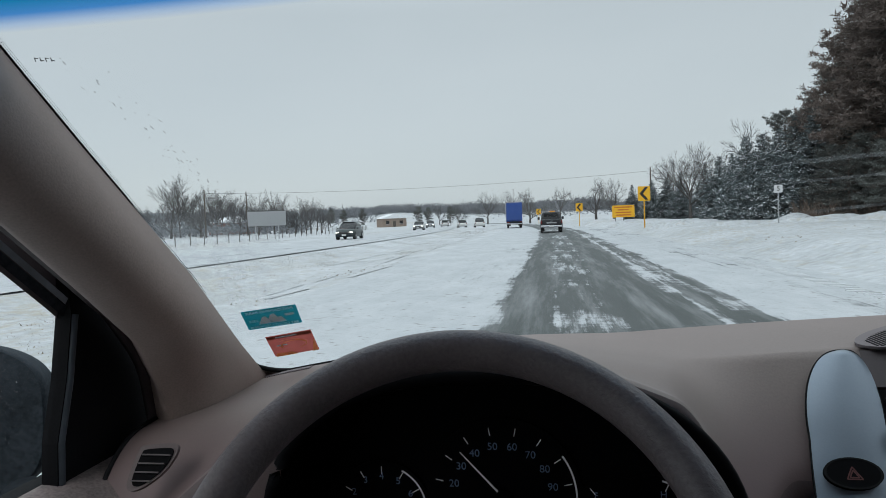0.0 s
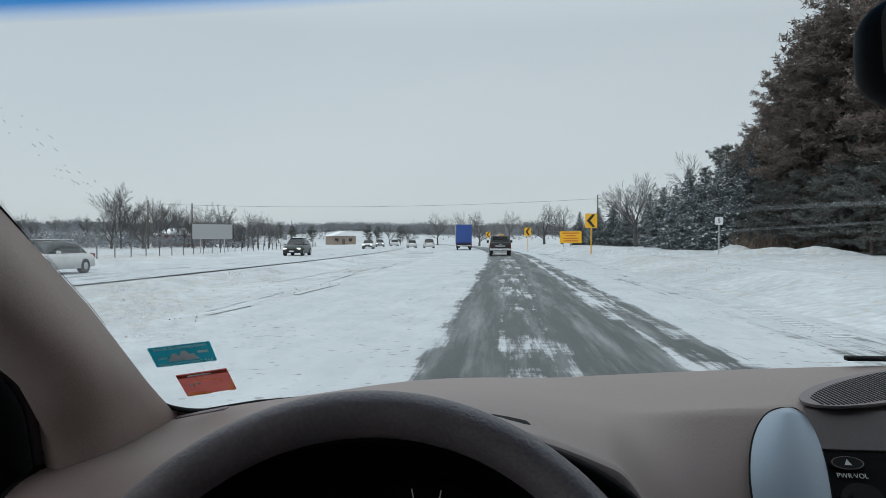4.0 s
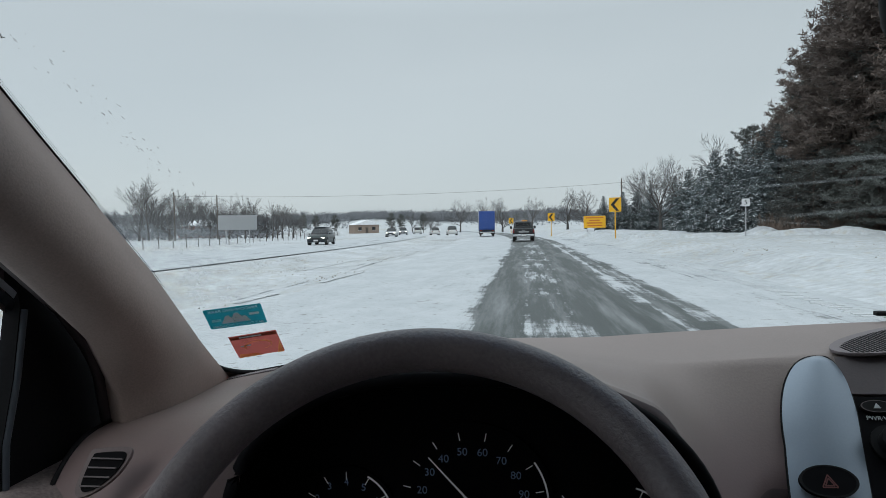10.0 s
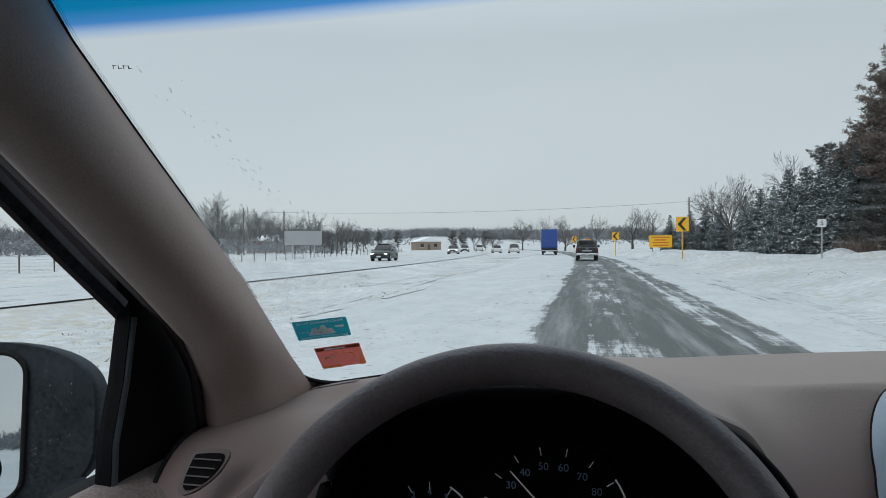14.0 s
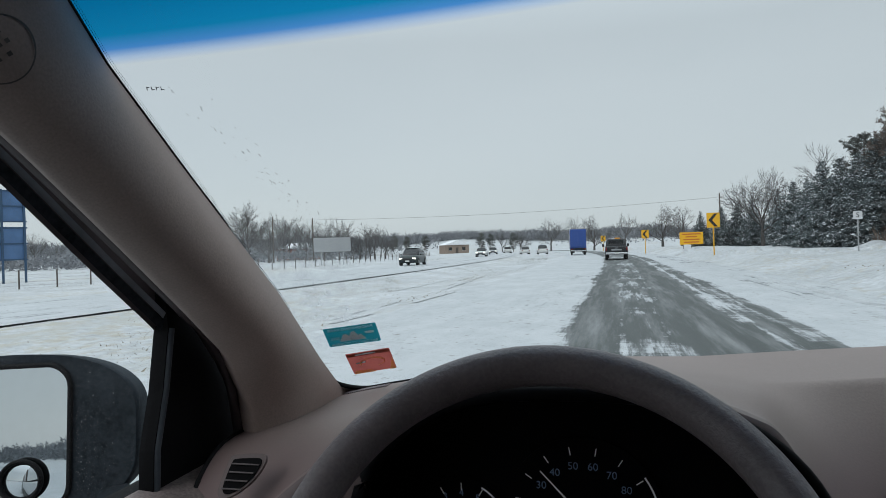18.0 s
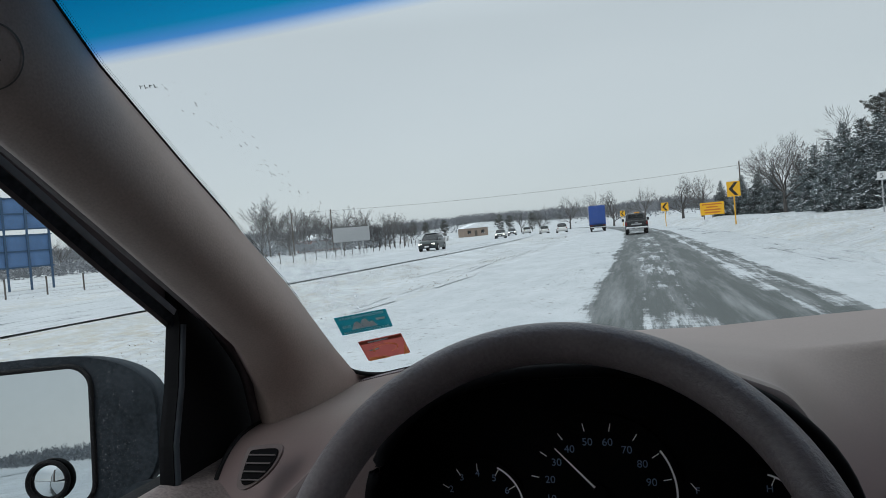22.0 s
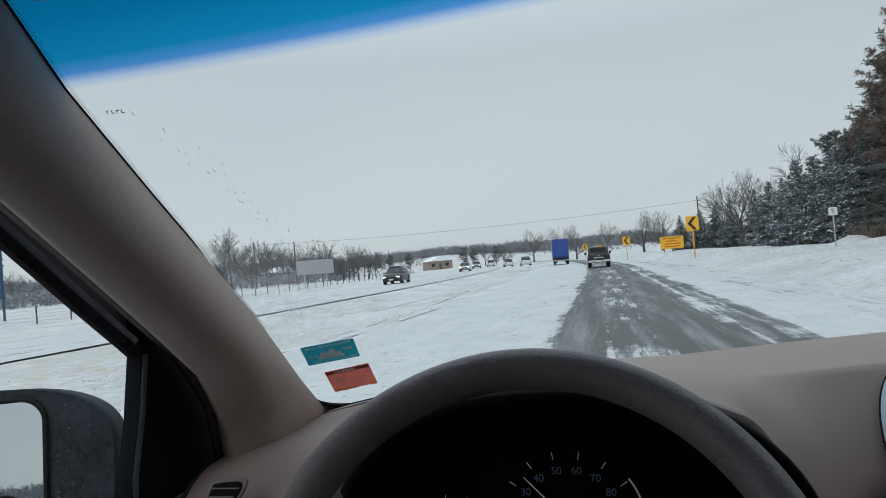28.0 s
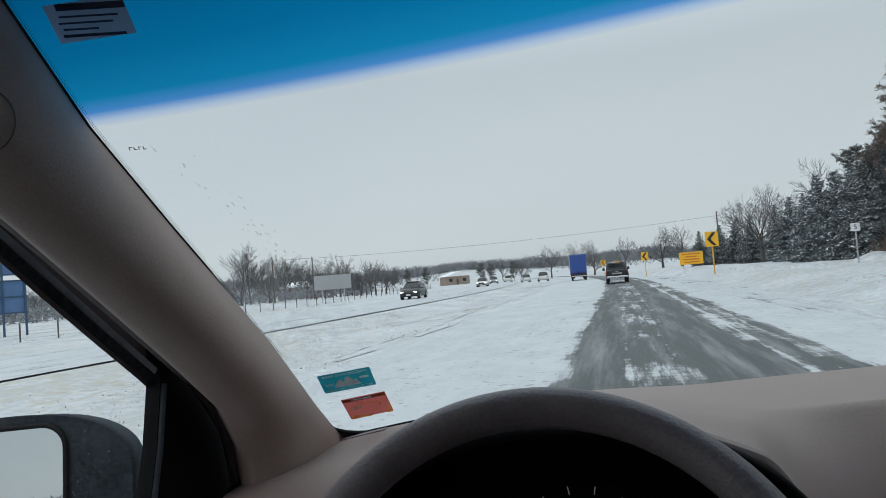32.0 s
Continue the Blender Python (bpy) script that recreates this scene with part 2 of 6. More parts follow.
M_TEAL = film("teal_sticker_back", (0.010, 0.175, 0.225))
M_STICKTEXT = mat("pale_sticker_print", (0.78, 0.93, 1.0), 0.6, vary=0.04)
M_RED = film("red_sticker_back", (0.40, 0.100, 0.085))
M_SWIRL = film("orange_sticker_print", (0.95, 0.62, 0.26))
M_SMUDGE = mat("dried_road_spray", (0.30, 0.31, 0.32), 0.9, vary=0.3)
sm_n, sm_l = M_SMUDGE.node_tree.nodes, M_SMUDGE.node_tree.links
sm_t, sm_m = sm_n.new("ShaderNodeBsdfTransparent"), sm_n.new("ShaderNodeMixShader")
sm_m.inputs[0].default_value = 0.13
sm_l.new(sm_t.outputs[0], sm_m.inputs[1])
sm_l.new(sm_n["Principled BSDF"].outputs[0], sm_m.inputs[2])
sm_l.new(sm_m.outputs[0], sm_n["Material Output"].inputs["Surface"])
M_LABEL = film("pale_blue_label", (0.35, 0.38, 0.45))
M_LABELINK = mat("label_ink", (0.04, 0.05, 0.10), 0.7, vary=0.06)
M_GREYMARK = mat("etched_grey_mark", (0.42, 0.44, 0.45), 0.8, vary=0.05)
M_MIRROR = mat("mirror_silver", (0.56, 0.60, 0.62), 0.012, 1.0, vary=0.02)
M_GLASS = glass("side_glass")
M_PRIVACY_DIM = glass("privacy_and_dimming_glass", tint=(0.10, 0.105, 0.11))
M_WIND = glass("windshield_glass", band=True)


# ---- mesh helpers ----
def smooth(me, on=True):
    me.polygons.foreach_set("use_smooth", [on] * len(me.polygons))


def mesh_part(name, verts, faces, material, parent=None, label="", soft=True):
    me = bpy.data.meshes.new(name)
    me.from_pydata([tuple(v) for v in verts], [], [tuple(f) for f in faces])
    me.validate()
    me.materials.append(material)
    smooth(me, soft)
    ob = new(name, me)
    if parent is not None:
        ob.parent = parent
        ob.matrix_parent_inverse = parent.matrix_world.inverted() if parent.type != "EMPTY" else Matrix.Identity(4)
    if label:
        tagged(ob, label)
    return ob


def part(name, bm, material, parent=None, label="", soft=True):
    me = bpy.data.meshes.new(name)
    bmesh.ops.recalc_face_normals(bm, faces=bm.faces)
    bm.to_mesh(me)
    bm.free()
    me.materials.append(material)
    smooth(me, soft)
    ob = new(name, me)
    if parent is not None:
        ob.parent = parent
    if label:
        tagged(ob, label)
    return ob


def thing(name, label, category, group="", kind="", at=None):
    ob = new(name)
    ob.empty_display_size = 0.1
    if at is not None:
        ob.matrix_basis = at
    return tagged(ob, label, category, group, kind)


def box(bm, c, size, m=None, bevel=0.0):
    """A box of that size about c, its edges rounded by bevel."""
    got = bmesh.ops.create_cube(bm, size=1.0, matrix=(m or Matrix.Identity(4)) @ Matrix.Translation(c) @ Matrix.Diagonal((*size, 1)))
    if bevel:
        edges = list({e for v in got["verts"] for e in v.link_edges})
        bmesh.ops.bevel(bm, geom=edges, offset=bevel, segments=2, profile=0.7, affect="EDGES")
    return bm


def boxed(c, size, m=None, bevel=0.0):
    return box(bmesh.new(), c, size, m, bevel)


def surface(fn, nu, nv, thick=0.0):
    """A sheet fn(u, v), u and v from 0 to 1; thick: its depth along the normal."""
    bm = bmesh.new()
    g = [[bm.verts.new(fn(i / nu, j / nv)) for j in range(nv + 1)] for i in range(nu + 1)]
    for i in range(nu):
        for j in range(nv):
            bm.faces.new((g[i][j], g[i + 1][j], g[i + 1][j + 1], g[i][j + 1]))
    bm.normal_update()
    if thick:
        bmesh.ops.solidify(bm, geom=bm.faces[:], thickness=thick)
    return bm


def tube(bm, pts, radii, seg=8, caps=True):
    """A round bar along pts."""
    rings = []
    for i, p in enumerate(pts):
        a, b = Vector(pts[max(i - 1, 0)]), Vector(pts[min(i + 1, len(pts) - 1)])
        d = (b - a).normalized()
        s = d.cross((0, 0, 1) if abs(d.z) < 0.9 else (1, 0, 0)).normalized()
        q = d.cross(s)
        r = radii[i] if isinstance(radii, (list, tuple)) else radii
        rings.append([bm.verts.new(Vector(p) + r * (math.cos(k * math.tau / seg) * s + math.sin(k * math.tau / seg) * q)) for k in range(seg)])
    for a, b in zip(rings, rings[1:]):
        for k in range(seg):
            bm.faces.new((a[k], a[(k + 1) % seg], b[(k + 1) % seg], b[k]))
    if caps:
        bm.faces.new(rings[0][::-1])
        bm.faces.new(rings[-1])
    return bm


def prism(bm, outline, depth, m):
    """A flat plate of that outline (x, y) and depth, laid by m; its face looks along m's z."""
    top = [bm.verts.new(m @ Vector((x, y, depth))) for x, y in outline]
    low = [bm.verts.new(m @ Vector((x, y, 0))) for x, y in outline]
    bm.faces.new(top)
    bm.faces.new(low[::-1])
    for i in range(len(top)):
        j = (i + 1) % len(top)
        bm.faces.new((low[i], low[j], top[j], top[i]))
    return bm


def sheet(bm, outline, lift, m):
    """A flat film of that outline."""
    bm.faces.new([bm.verts.new(m @ Vector((x, y, lift))) for x, y in outline])
    return bm


def round_rect(w, h, r, seg=5):
    pts = []
    for cx, cy, a0 in ((w / 2 - r, h / 2 - r, 0), (-w / 2 + r, h / 2 - r, 90), (-w / 2 + r, -h / 2 + r, 180), (w / 2 - r, -h / 2 + r, 270)):
        for k in range(seg + 1):
            a = radians(a0 + 90 * k / seg)
            pts.append((cx + r * math.cos(a), cy + r * math.sin(a)))
    return pts


def ellipse(a, b, seg=28):
    return [(a * math.cos(k * math.tau / seg), b * math.sin(k * math.tau / seg)) for k in range(seg)]


def ring(bm, r, w, a0, a1, depth, m, seg=40):
    """A flat arc of radius r and width w, from a0 to a1 degrees."""
    out = [(r * math.cos(radians(a0 + (a1 - a0) * k / seg)), r * math.sin(radians(a0 + (a1 - a0) * k / seg))) for k in range(seg + 1)]
    inn = [(x * (r - w) / r, y * (r - w) / r) for x, y in reversed(out)]
    for k in range(seg):
        q = [out[k], out[k + 1], inn[seg - k - 1], inn[seg - k]]
        f = [bm.verts.new(m @ Vector((x, y, depth))) for x, y in q]
        bm.faces.new(f)
    return bm


def writing(name, text, size, m, material, parent, mirrored=False, label=""):
    """Words in the built-in font, turned into a thin mesh and laid by m."""
    cu = bpy.data.curves.new(name, "FONT")
    cu.body, cu.size, cu.align_x, cu.align_y, cu.extrude = text, size, "CENTER", "CENTER", 0.0002
    tmp = bpy.data.objects.new("tmp", cu)
    scene.collection.objects.link(tmp)
    bpy.context.view_layer.update()
    me = bpy.data.meshes.new_from_object(tmp.evaluated_get(bpy.context.evaluated_depsgraph_get()))
    bpy.data.objects.remove(tmp)
    me.transform(m @ Matrix.Diagonal((-1 if mirrored else 1, 1, 1, 1)))
    me.materials.clear()
    me.materials.append(material)
    ob = new(name, me)
    ob.parent = parent
    if label:
        tagged(ob, label)
    return ob


def basis(origin, u, v):
    """A frame at origin with x along u, y near v and z out of the two."""
    u = Vector(u).normalized()
    n = u.cross(Vector(v)).normalized()
    return Matrix.Translation(origin) @ Matrix((u, n.cross(u), n)).transposed().to_4x4()


# ---- the minivan that the camera rides in ----
van = thing("minivan", "pale minivan with a taupe cabin, seen from the driver's seat", "car")


def glass_y(x, z):
    """The windshield's raked, bowed sheet."""
    return 1.081 - 1.026 * (z - 1.3) - 0.213 * (x - 0.37) ** 2


def on_glass(x, z, off=0.0):
    return Vector((x, glass_y(x, z) - off * 0.72, z - off * 0.69))


windshield = part("windshield", surface(lambda u, v: on_glass(-0.52 + 1.78 * u, 1.18 + 0.68 * v), 48, 24), M_WIND, van, "clear windshield with a blue shade band along its top")
windshield.visible_shadow = False


def glass_frame(x, z):
    """A frame lying on the inside of the windshield, its z towards the cabin."""
    o = on_glass(x, z, 0.003)
    return basis(o, on_glass(x + 0.01, z, 0.003) - o, on_glass(x, z + 0.01, 0.003) - o)


# stickers, seen from behind: their writing runs backwards
m1 = glass_frame(-0.3877, 1.3445) @ pose(0, 0, 0, 0, 0, 8.3) @ Matrix.Diagonal((0.935, 1, 1, 1))
teal = part("park_sticker", sheet(bmesh.new(), round_rect(0.080, 0.042, 0.002, 2), 0.0006, m1), M_TEAL, windshield, "teal park permit sticker with a pale mountain print, seen from behind", False)
up1 = m1 @ Matrix.Translation((0, 0, 0.0012))
writing("park_name", "PINCONNING PARK", 0.0076, up1 @ Matrix.Translation((0, 0.0155, 0)), M_STICKTEXT, teal, True)
writing("county_name", "BAY COUNTY MICHIGAN", 0.0062, up1 @ Matrix.Translation((0, -0.0165, 0)), M_STICKTEXT, teal, True)
writing("year", "2022", 0.0070, up1 @ Matrix.Translation((-0.027, -0.003, 0)), M_STICKTEXT, teal, True)
part("number_bar", sheet(bmesh.new(), [(0.02, 0.001), (0.034, 0.001), (0.034, 0.006), (0.02, 0.006)], 0.0003, up1), M_STICKTEXT, teal, soft=False)
peaks = bmesh.new()
for px, ph, pw in ((-0.011, 0.017, 0.011), (0.002, 0.021, 0.012), (0.012, 0.013, 0.008)):
    sheet(peaks, [(px - pw, -0.011), (px + pw, -0.011), (px + pw * 0.25, -0.011 + ph), (px - pw * 0.2, -0.011 + ph * 0.93)], 0.0003, up1)
part("mountain_print", peaks, M_STICKTEXT, teal, soft=False)
part("emblem_print", sheet(bmesh.new(), ellipse(0.004, 0.006, 8), 0.0003, up1 @ Matrix.Translation((0.0, -0.005, 0))), M_TEAL, teal, soft=False)

m2 = glass_frame(-0.380, 1.2985) @ pose(0, 0, 0, 0, 0, 10.6) @ Matrix.Diagonal((0.95, 1, 1, 1))
red = part("red_sticker", sheet(bmesh.new(), round_rect(0.069, 0.051, 0.001, 2), 0.0006, m2), M_RED, windshield, "red and orange permit sticker, seen from behind", False)
up2 = m2 @ Matrix.Translation((0, 0, 0.0012))
swirl = bmesh.new()
ring(swirl, 0.021, 0.003, 20, 200, 0.0004, up2 @ Matrix.Translation((0.002, -0.002, 0)) @ Matrix.Diagonal((1.0, 0.55, 1, 1)), 20)
ring(swirl, 0.026, 0.0014, -60, 120, 0.0004, up2 @ Matrix.Translation((-0.004, 0.0, 0)) @ Matrix.Diagonal((1.0, 0.5, 1, 1)), 20)
part("swirl_print", swirl, M_SWIRL, red, soft=False)
part("corner_print", sheet(bmesh.new(), [(0.024, -0.0255), (0.0335, -0.0255), (0.0335, 0.004)], 0.0003, up2), M_SWIRL, red, soft=False)
part("foot_print", sheet(bmesh.new(), [(-0.033, -0.0255), (0.002, -0.0255), (-0.005, -0.019), (-0.03, -0.017)], 0.0003, up2), M_SWIRL, red, soft=False)
bars = bmesh.new()
sheet(bars, [(-0.02, 0.0195), (0.012, 0.0195), (0.012, 0.0225), (-0.02, 0.0225)], 0.0004, up2)
sheet(bars, [(-0.024, -0.001), (-0.008, 0.0), (-0.008, 0.003), (-0.024, 0.002)], 0.0003, up2)
part("print_bars", bars, M_STICKTEXT, red, soft=False)
part("top_band", sheet(bmesh.new(), [(-0.0335, 0.0175), (0.0335, 0.0175), (0.0335, 0.0245), (-0.0335, 0.0245)], 0.0002, up2), film("brown_sticker_band", (0.22, 0.07, 0.04)), red, soft=False)

m3 = glass_frame(-0.421, 1.7335)
tag = part("service_label", sheet(bmesh.new(), round_rect(0.068, 0.035, 0.001, 2), 0.0005, m3 @ pose(0, 0, 0, 0, 0, 5)), M_LABEL, windshield, "pale printed service label under the shade band", False)
ink = bmesh.new()
for k, (w, dx) in enumerate(((0.05, 0), (0.046, -0.004), (0.03, -0.01), (0.054, 0.0))):
    box(ink, (dx, 0.004 - 0.0058 * k, 0.0011), (w, 0.0016 if k < 3 else 0.0026, 0.0004), m3)
box(ink, (0.004, 0.0125, 0.0011), (0.058, 0.006, 0.0004), m3)
part("label_print", ink, M_LABELINK, tag, soft=False)
mark = bmesh.new()
for k in range(4):
    box(mark, (-0.007 + 0.0046 * k, 0, 0.0006), (0.0007, 0.0042, 0.0004), glass_frame(-0.4525, 1.637))
    box(mark, (-0.0055 + 0.0046 * k, 0.0013 * (-1) ** k, 0.0006), (0.0026, 0.0007, 0.0004), glass_frame(-0.4525, 1.637))
part("glass_mark", mark, M_GREYMARK, windshield, soft=False)
dirt = bmesh.new()
rnd = random.Random(4)
for k in range(84):
    if k < 60:
        s = rnd.random()
        x, z = -0.43 + 0.06 * s + rnd.gauss(0, 0.008), 1.63 - 0.115 * s + rnd.gauss(0, 0.006)
    else:
        x, z = rnd.uniform(-0.44, 0.5), rnd.uniform(1.36, 1.67)
    r = rnd.uniform(0.0004, 0.0013) if k < 60 else rnd.uniform(0.0003, 0.0007)
    e = 2.4 if k < 60 and k % 3 == 0 else 1.0
    prism(dirt, [(r * e * rnd.uniform(0.6, 1.4) * math.cos(a * math.tau / 7), r * rnd.uniform(0.4, 1.0) * math.sin(a * math.tau / 7)) for a in range(7)], 0.0002, glass_frame(x, z) @ pose(0, 0, 0, 0, 0, -58 + rnd.gauss(0, 12)))
tagged(part("dirt_specks", dirt, M_SMUDGE, windshield, "grey dried specks of road dirt", False), kind="stuff")

# salt haze by the pillar and wiper streaks on the passenger's half
def veil(name, strength, edge):
    """A thin salt film on glass: thickest in its middle, broken up by noise; uv runs from 0 to 1 over the patch."""
    m = bpy.data.materials.new(name)
    m.use_nodes = True
    n, l = m.node_tree.nodes, m.node_tree.links
    n.clear()
    out, tr, df, tl, ms, mx = (n.new("ShaderNode" + k) for k in ("OutputMaterial", "BsdfTransparent", "BsdfDiffuse", "BsdfTranslucent", "MixShader", "MixShader"))
    uv, sep, nz = n.new("ShaderNodeUVMap"), n.new("ShaderNodeSeparateXYZ"), n.new("ShaderNodeTexNoise")
    uv.uv_map = "patch"
    df.inputs["Color"].default_value = tl.inputs["Color"].default_value = (0.72, 0.74, 0.76, 1)
    l.new(uv.outputs[0], sep.inputs[0])
    tc = n.new("ShaderNodeTexCoord")
    nz.inputs["Scale"].default_value, nz.inputs["Detail"].default_value, nz.inputs["Roughness"].default_value = 26, 6, 0.7
    l.new(tc.outputs["Object"], nz.inputs["Vector"])

    def op(kind, a, b):
        k = n.new("ShaderNodeMath")
        k.operation, k.use_clamp = kind, True
        for i, v in enumerate((a, b)):
            if isinstance(v, (int, float)):
                k.inputs[i].default_value = v
            else:
                l.new(v, k.inputs[i])
        return k.outputs[0]

    def hump(c):
        d = op("SUBTRACT", 1.0, c)
        return op("MULTIPLY", op("MULTIPLY", op("MULTIPLY", c, d), 4.0), edge)

    body = op("MULTIPLY", hump(sep.outputs["X"]), hump(sep.outputs["Y"]))
    grain = op("ADD", op("SUBTRACT", nz.outputs["Fac"], 0.30), 0.0)
    l.new(op("MULTIPLY", op("MULTIPLY", body, grain), strength), mx.inputs[0])
    ms.inputs[0].default_value = 0.6
    l.new(df.outputs[0], ms.inputs[1])
    l.new(tl.outputs[0], ms.inputs[2])
    l.new(tr.outputs[0], mx.inputs[1])
    l.new(ms.outputs[0], mx.inputs[2])
    l.new(mx.outputs[0], out.inputs[0])
    return m


def glass_patch(name, at, nu, nv, material, label):
    """A film on the windshield's outside over at(u, v), which gives x and z."""
    vs = [on_glass(*at(i / nu, j / nv), -0.002) for i in range(nu + 1) for j in range(nv + 1)]
    fs = [(i * (nv + 1) + j, (i + 1) * (nv + 1) + j, (i + 1) * (nv + 1) + j + 1, i * (nv + 1) + j + 1) for i in range(nu) for j in range(nv)]
    ob = mesh_part(name, vs, fs, material, windshield, label)
    lay = ob.data.uv_layers.new(name="patch")
    for lp in ob.data.loops:
        lay.data[lp.index].uv = ((lp.vertex_index // (nv + 1)) / nu, (lp.vertex_index % (nv + 1)) / nv)
    ob.visible_shadow = False
    return ob


glass_patch("salt_haze", lambda u, v: (-0.50 + 0.17 * u, 1.29 + 0.21 * v), 8, 8, veil("salt_haze", 1.2, 1.0), "pale salt haze beside the pillar")
M_STREAK = veil("wiper_streak", 0.42, 1.4)
for x0, x1, z0, rise, thick in ((0.20, 0.62, 1.490, 0.030, 0.004), (0.22, 0.62, 1.515, 0.022, 0.006), (0.26, 0.62, 1.455, 0.035, 0.005), (0.40, 0.66, 1.545, 0.006, 0.007), (0.16, 0.40, 1.470, -0.035, 0.003)):
    glass_patch("wiper_streak", lambda u, v: (x0 + (x1 - x0) * u, z0 + rise * u - 0.25 * rise * u * u + thick * (v - 0.5)), 16, 4, M_STREAK, "faint dried wiper streak")

# black ceramic band and its row of dots along the pillar edge
Q1 = (0.10, 0.28, 0.376, 0.596, 0.90, 1.10, 1.264, 1.6)
X1 = (-0.430, -0.441, -0.446, -0.450, -0.470, -0.481, -0.478, -0.472)
Q2 = (0.10, 0.20, 0.365, 0.445, 0.575, 0.73, 0.906, 1.08, 1.214, 1.6)
X2 = (-0.52, -0.525, -0.53, -0.53, -0.53, -0.53, -0.53, -0.53, -0.53, -0.53)
S2 = (1.74, 1.90, 2.055, 2.115, 2.147, 2.13, 2.106, 2.08, 2.054, 1.97)


def pillar_outer(q):
    """The pillar trim's edge on the glass; q is height less distance ahead."""
    x = float(np.interp(q, Q1, X1))
    z = 1.0
    for _ in range(40):
        z += 0.4 * (q - (z - glass_y(x, z)))
    return on_glass(x, z, 0.004)


def pillar_inner(q):
    s = float(np.interp(q, Q2, S2))
    return Vector((float(np.interp(q, Q2, X2)), (s - q) / 2, (s + q) / 2))


def pillar_at(u, v):
    q = 1.62 - 1.50 * u
    a, b = pillar_outer(q), pillar_inner(q)
    out = Vector((0.62, -0.62, -0.48)).normalized()
    h = 0.058 * math.sin(0.5 * math.pi * min(1.0, v / 0.92)) - 0.058 * max(0.0, (v - 0.92) / 0.08) ** 2
    flare = 0.02 * max(0, (0.55 - q)) * (1 - v) + 0.052 * math.sin(math.pi * min(1.0, v / 0.92) ** 0.5) * min(1.0, max(0.0, (q - 0.25) / 0.3))
    return a.lerp(b, v) + out * (h + flare)


pillar = part("pillar_trim", surface(pillar_at, 60, 18), M_PILLAR, van, "taupe moulded windshield pillar trim")
frit, dots = bmesh.new(), bmesh.new()
for k in range(120):
    q0, q1 = 0.30 + 1.25 * k / 120, 0.30 + 1.25 * (k + 1) / 120
    if q0 < 0.55:
        continue
    w = 0.0010 * min(1, (q0 - 0.55) / 0.25)
    p = [pillar_outer(q0), pillar_outer(q1)]
    o = [on_glass(a.x + w - 0.008 * (1 - min(1, (q0 - 0.55) / 0.25)), a.z, 0.002) for a in p]
    frit.faces.new([frit.verts.new(c) for c in (on_glass(p[0].x - 0.02, p[0].z, 0.002), o[0], o[1], on_glass(p[1].x - 0.02, p[1].z, 0.002))])
    for d in range(1 + int(2.2 * min(1, (q0 - 0.55) / 0.3))):
        for s in (0.0, 0.33, 0.66):
            c = p[0].lerp(p[1], s + 0.16 * (d % 2))
            r = 0.0007 - 0.00012 * d
            prism(dots, ellipse(r, r, 6), 0.0002, glass_frame(c.x + w + 0.0008 + 0.0020 * d, c.z))
part("black_edge_band", frit, M_BLACK, windshield, soft=False)
tagged(part("edge_dots", dots, M_BLACK, windshield, soft=False), kind="stuff")


def on_trim(s, t, lift=0.0012):
    """A point of the pillar trim, s metres along it and t across it from the emblem."""
    du = (pillar_at(0.28, 0.52) - pillar_at(0.27, 0.52)).length / 0.01
    dv = (pillar_at(0.275, 0.53) - pillar_at(0.275, 0.51)).length / 0.02
    u, v = 0.275 + s / du, 0.52 + t / dv
    n = (pillar_at(u + 0.01, v) - pillar_at(u, v)).cross(pillar_at(u, v + 0.01) - pillar_at(u, v)).normalized()
    return pillar_at(u, v) + n * (lift if n.x - n.y - n.z > 0 else -lift)


def trim_patch(bm, pts):
    bm.faces.new([bm.verts.new(on_trim(*p)) for p in pts])


M_EMBOSS = mat("embossed_dark_mark", (0.085, 0.072, 0.066), 0.6, vary=0.2)
em = bmesh.new()
for k in range(48):
    a0, a1 = k * math.tau / 48, (k + 1) * math.tau / 48
    trim_patch(em, [(r * math.cos(a), r * math.sin(a)) for r, a in ((0.026, a0), (0.026, a1), (0.0273, a1), (0.0273, a0))])
emb = part("airbag_emblem", em, M_EMBOSS, pillar, "round embossed airbag emblem", False)
eb = bmesh.new()
for s0, wid, t0 in ((-0.013, 0.0035, -0.011), (-0.013, 0.005, -0.004), (-0.013, 0.003, 0.004), (-0.004, 0.003, -0.012), (-0.004, 0.003, -0.006), (-0.004, 0.004, 0.0), (-0.004, 0.003, 0.007), (0.005, 0.0035, -0.008), (0.005, 0.0035, 0.001)):
    trim_patch(eb, [(s0, t0), (s0 + 0.0035, t0), (s0 + 0.0035, t0 + wid), (s0, t0 + wid)])
part("emblem_print", eb, M_EMBOSS, emb, soft=False)

# lower left corner of the windshield: black seal and trim strip
seal = bmesh.new()
tube(seal, [on_glass(-0.448 + 0.012 * (1 - math.cos(a)) * 4, 1.275 - 0.024 * math.sin(a), 0.006) for a in [radians(6 * k) for k in range(16)]] + [on_glass(x, 1.2835 + 0.065 * x - 0.25 * max(0, -0.30 - x) ** 1.5, 0.005) for x in (-0.37, -0.33, -0.28, -0.22)], [0.0036] * 18 + [0.0018] * 2, 6)
corner = bmesh.new()
arc = [on_glass(-0.448 + 0.012 * (1 - math.cos(radians(6 * k))) * 4, 1.275 - 0.024 * math.sin(radians(6 * k)), 0.007) for k in range(16)]
hub_v = corner.verts.new(on_glass(-0.47, 1.235, 0.007))
arc_v = [corner.verts.new(p) for p in arc]
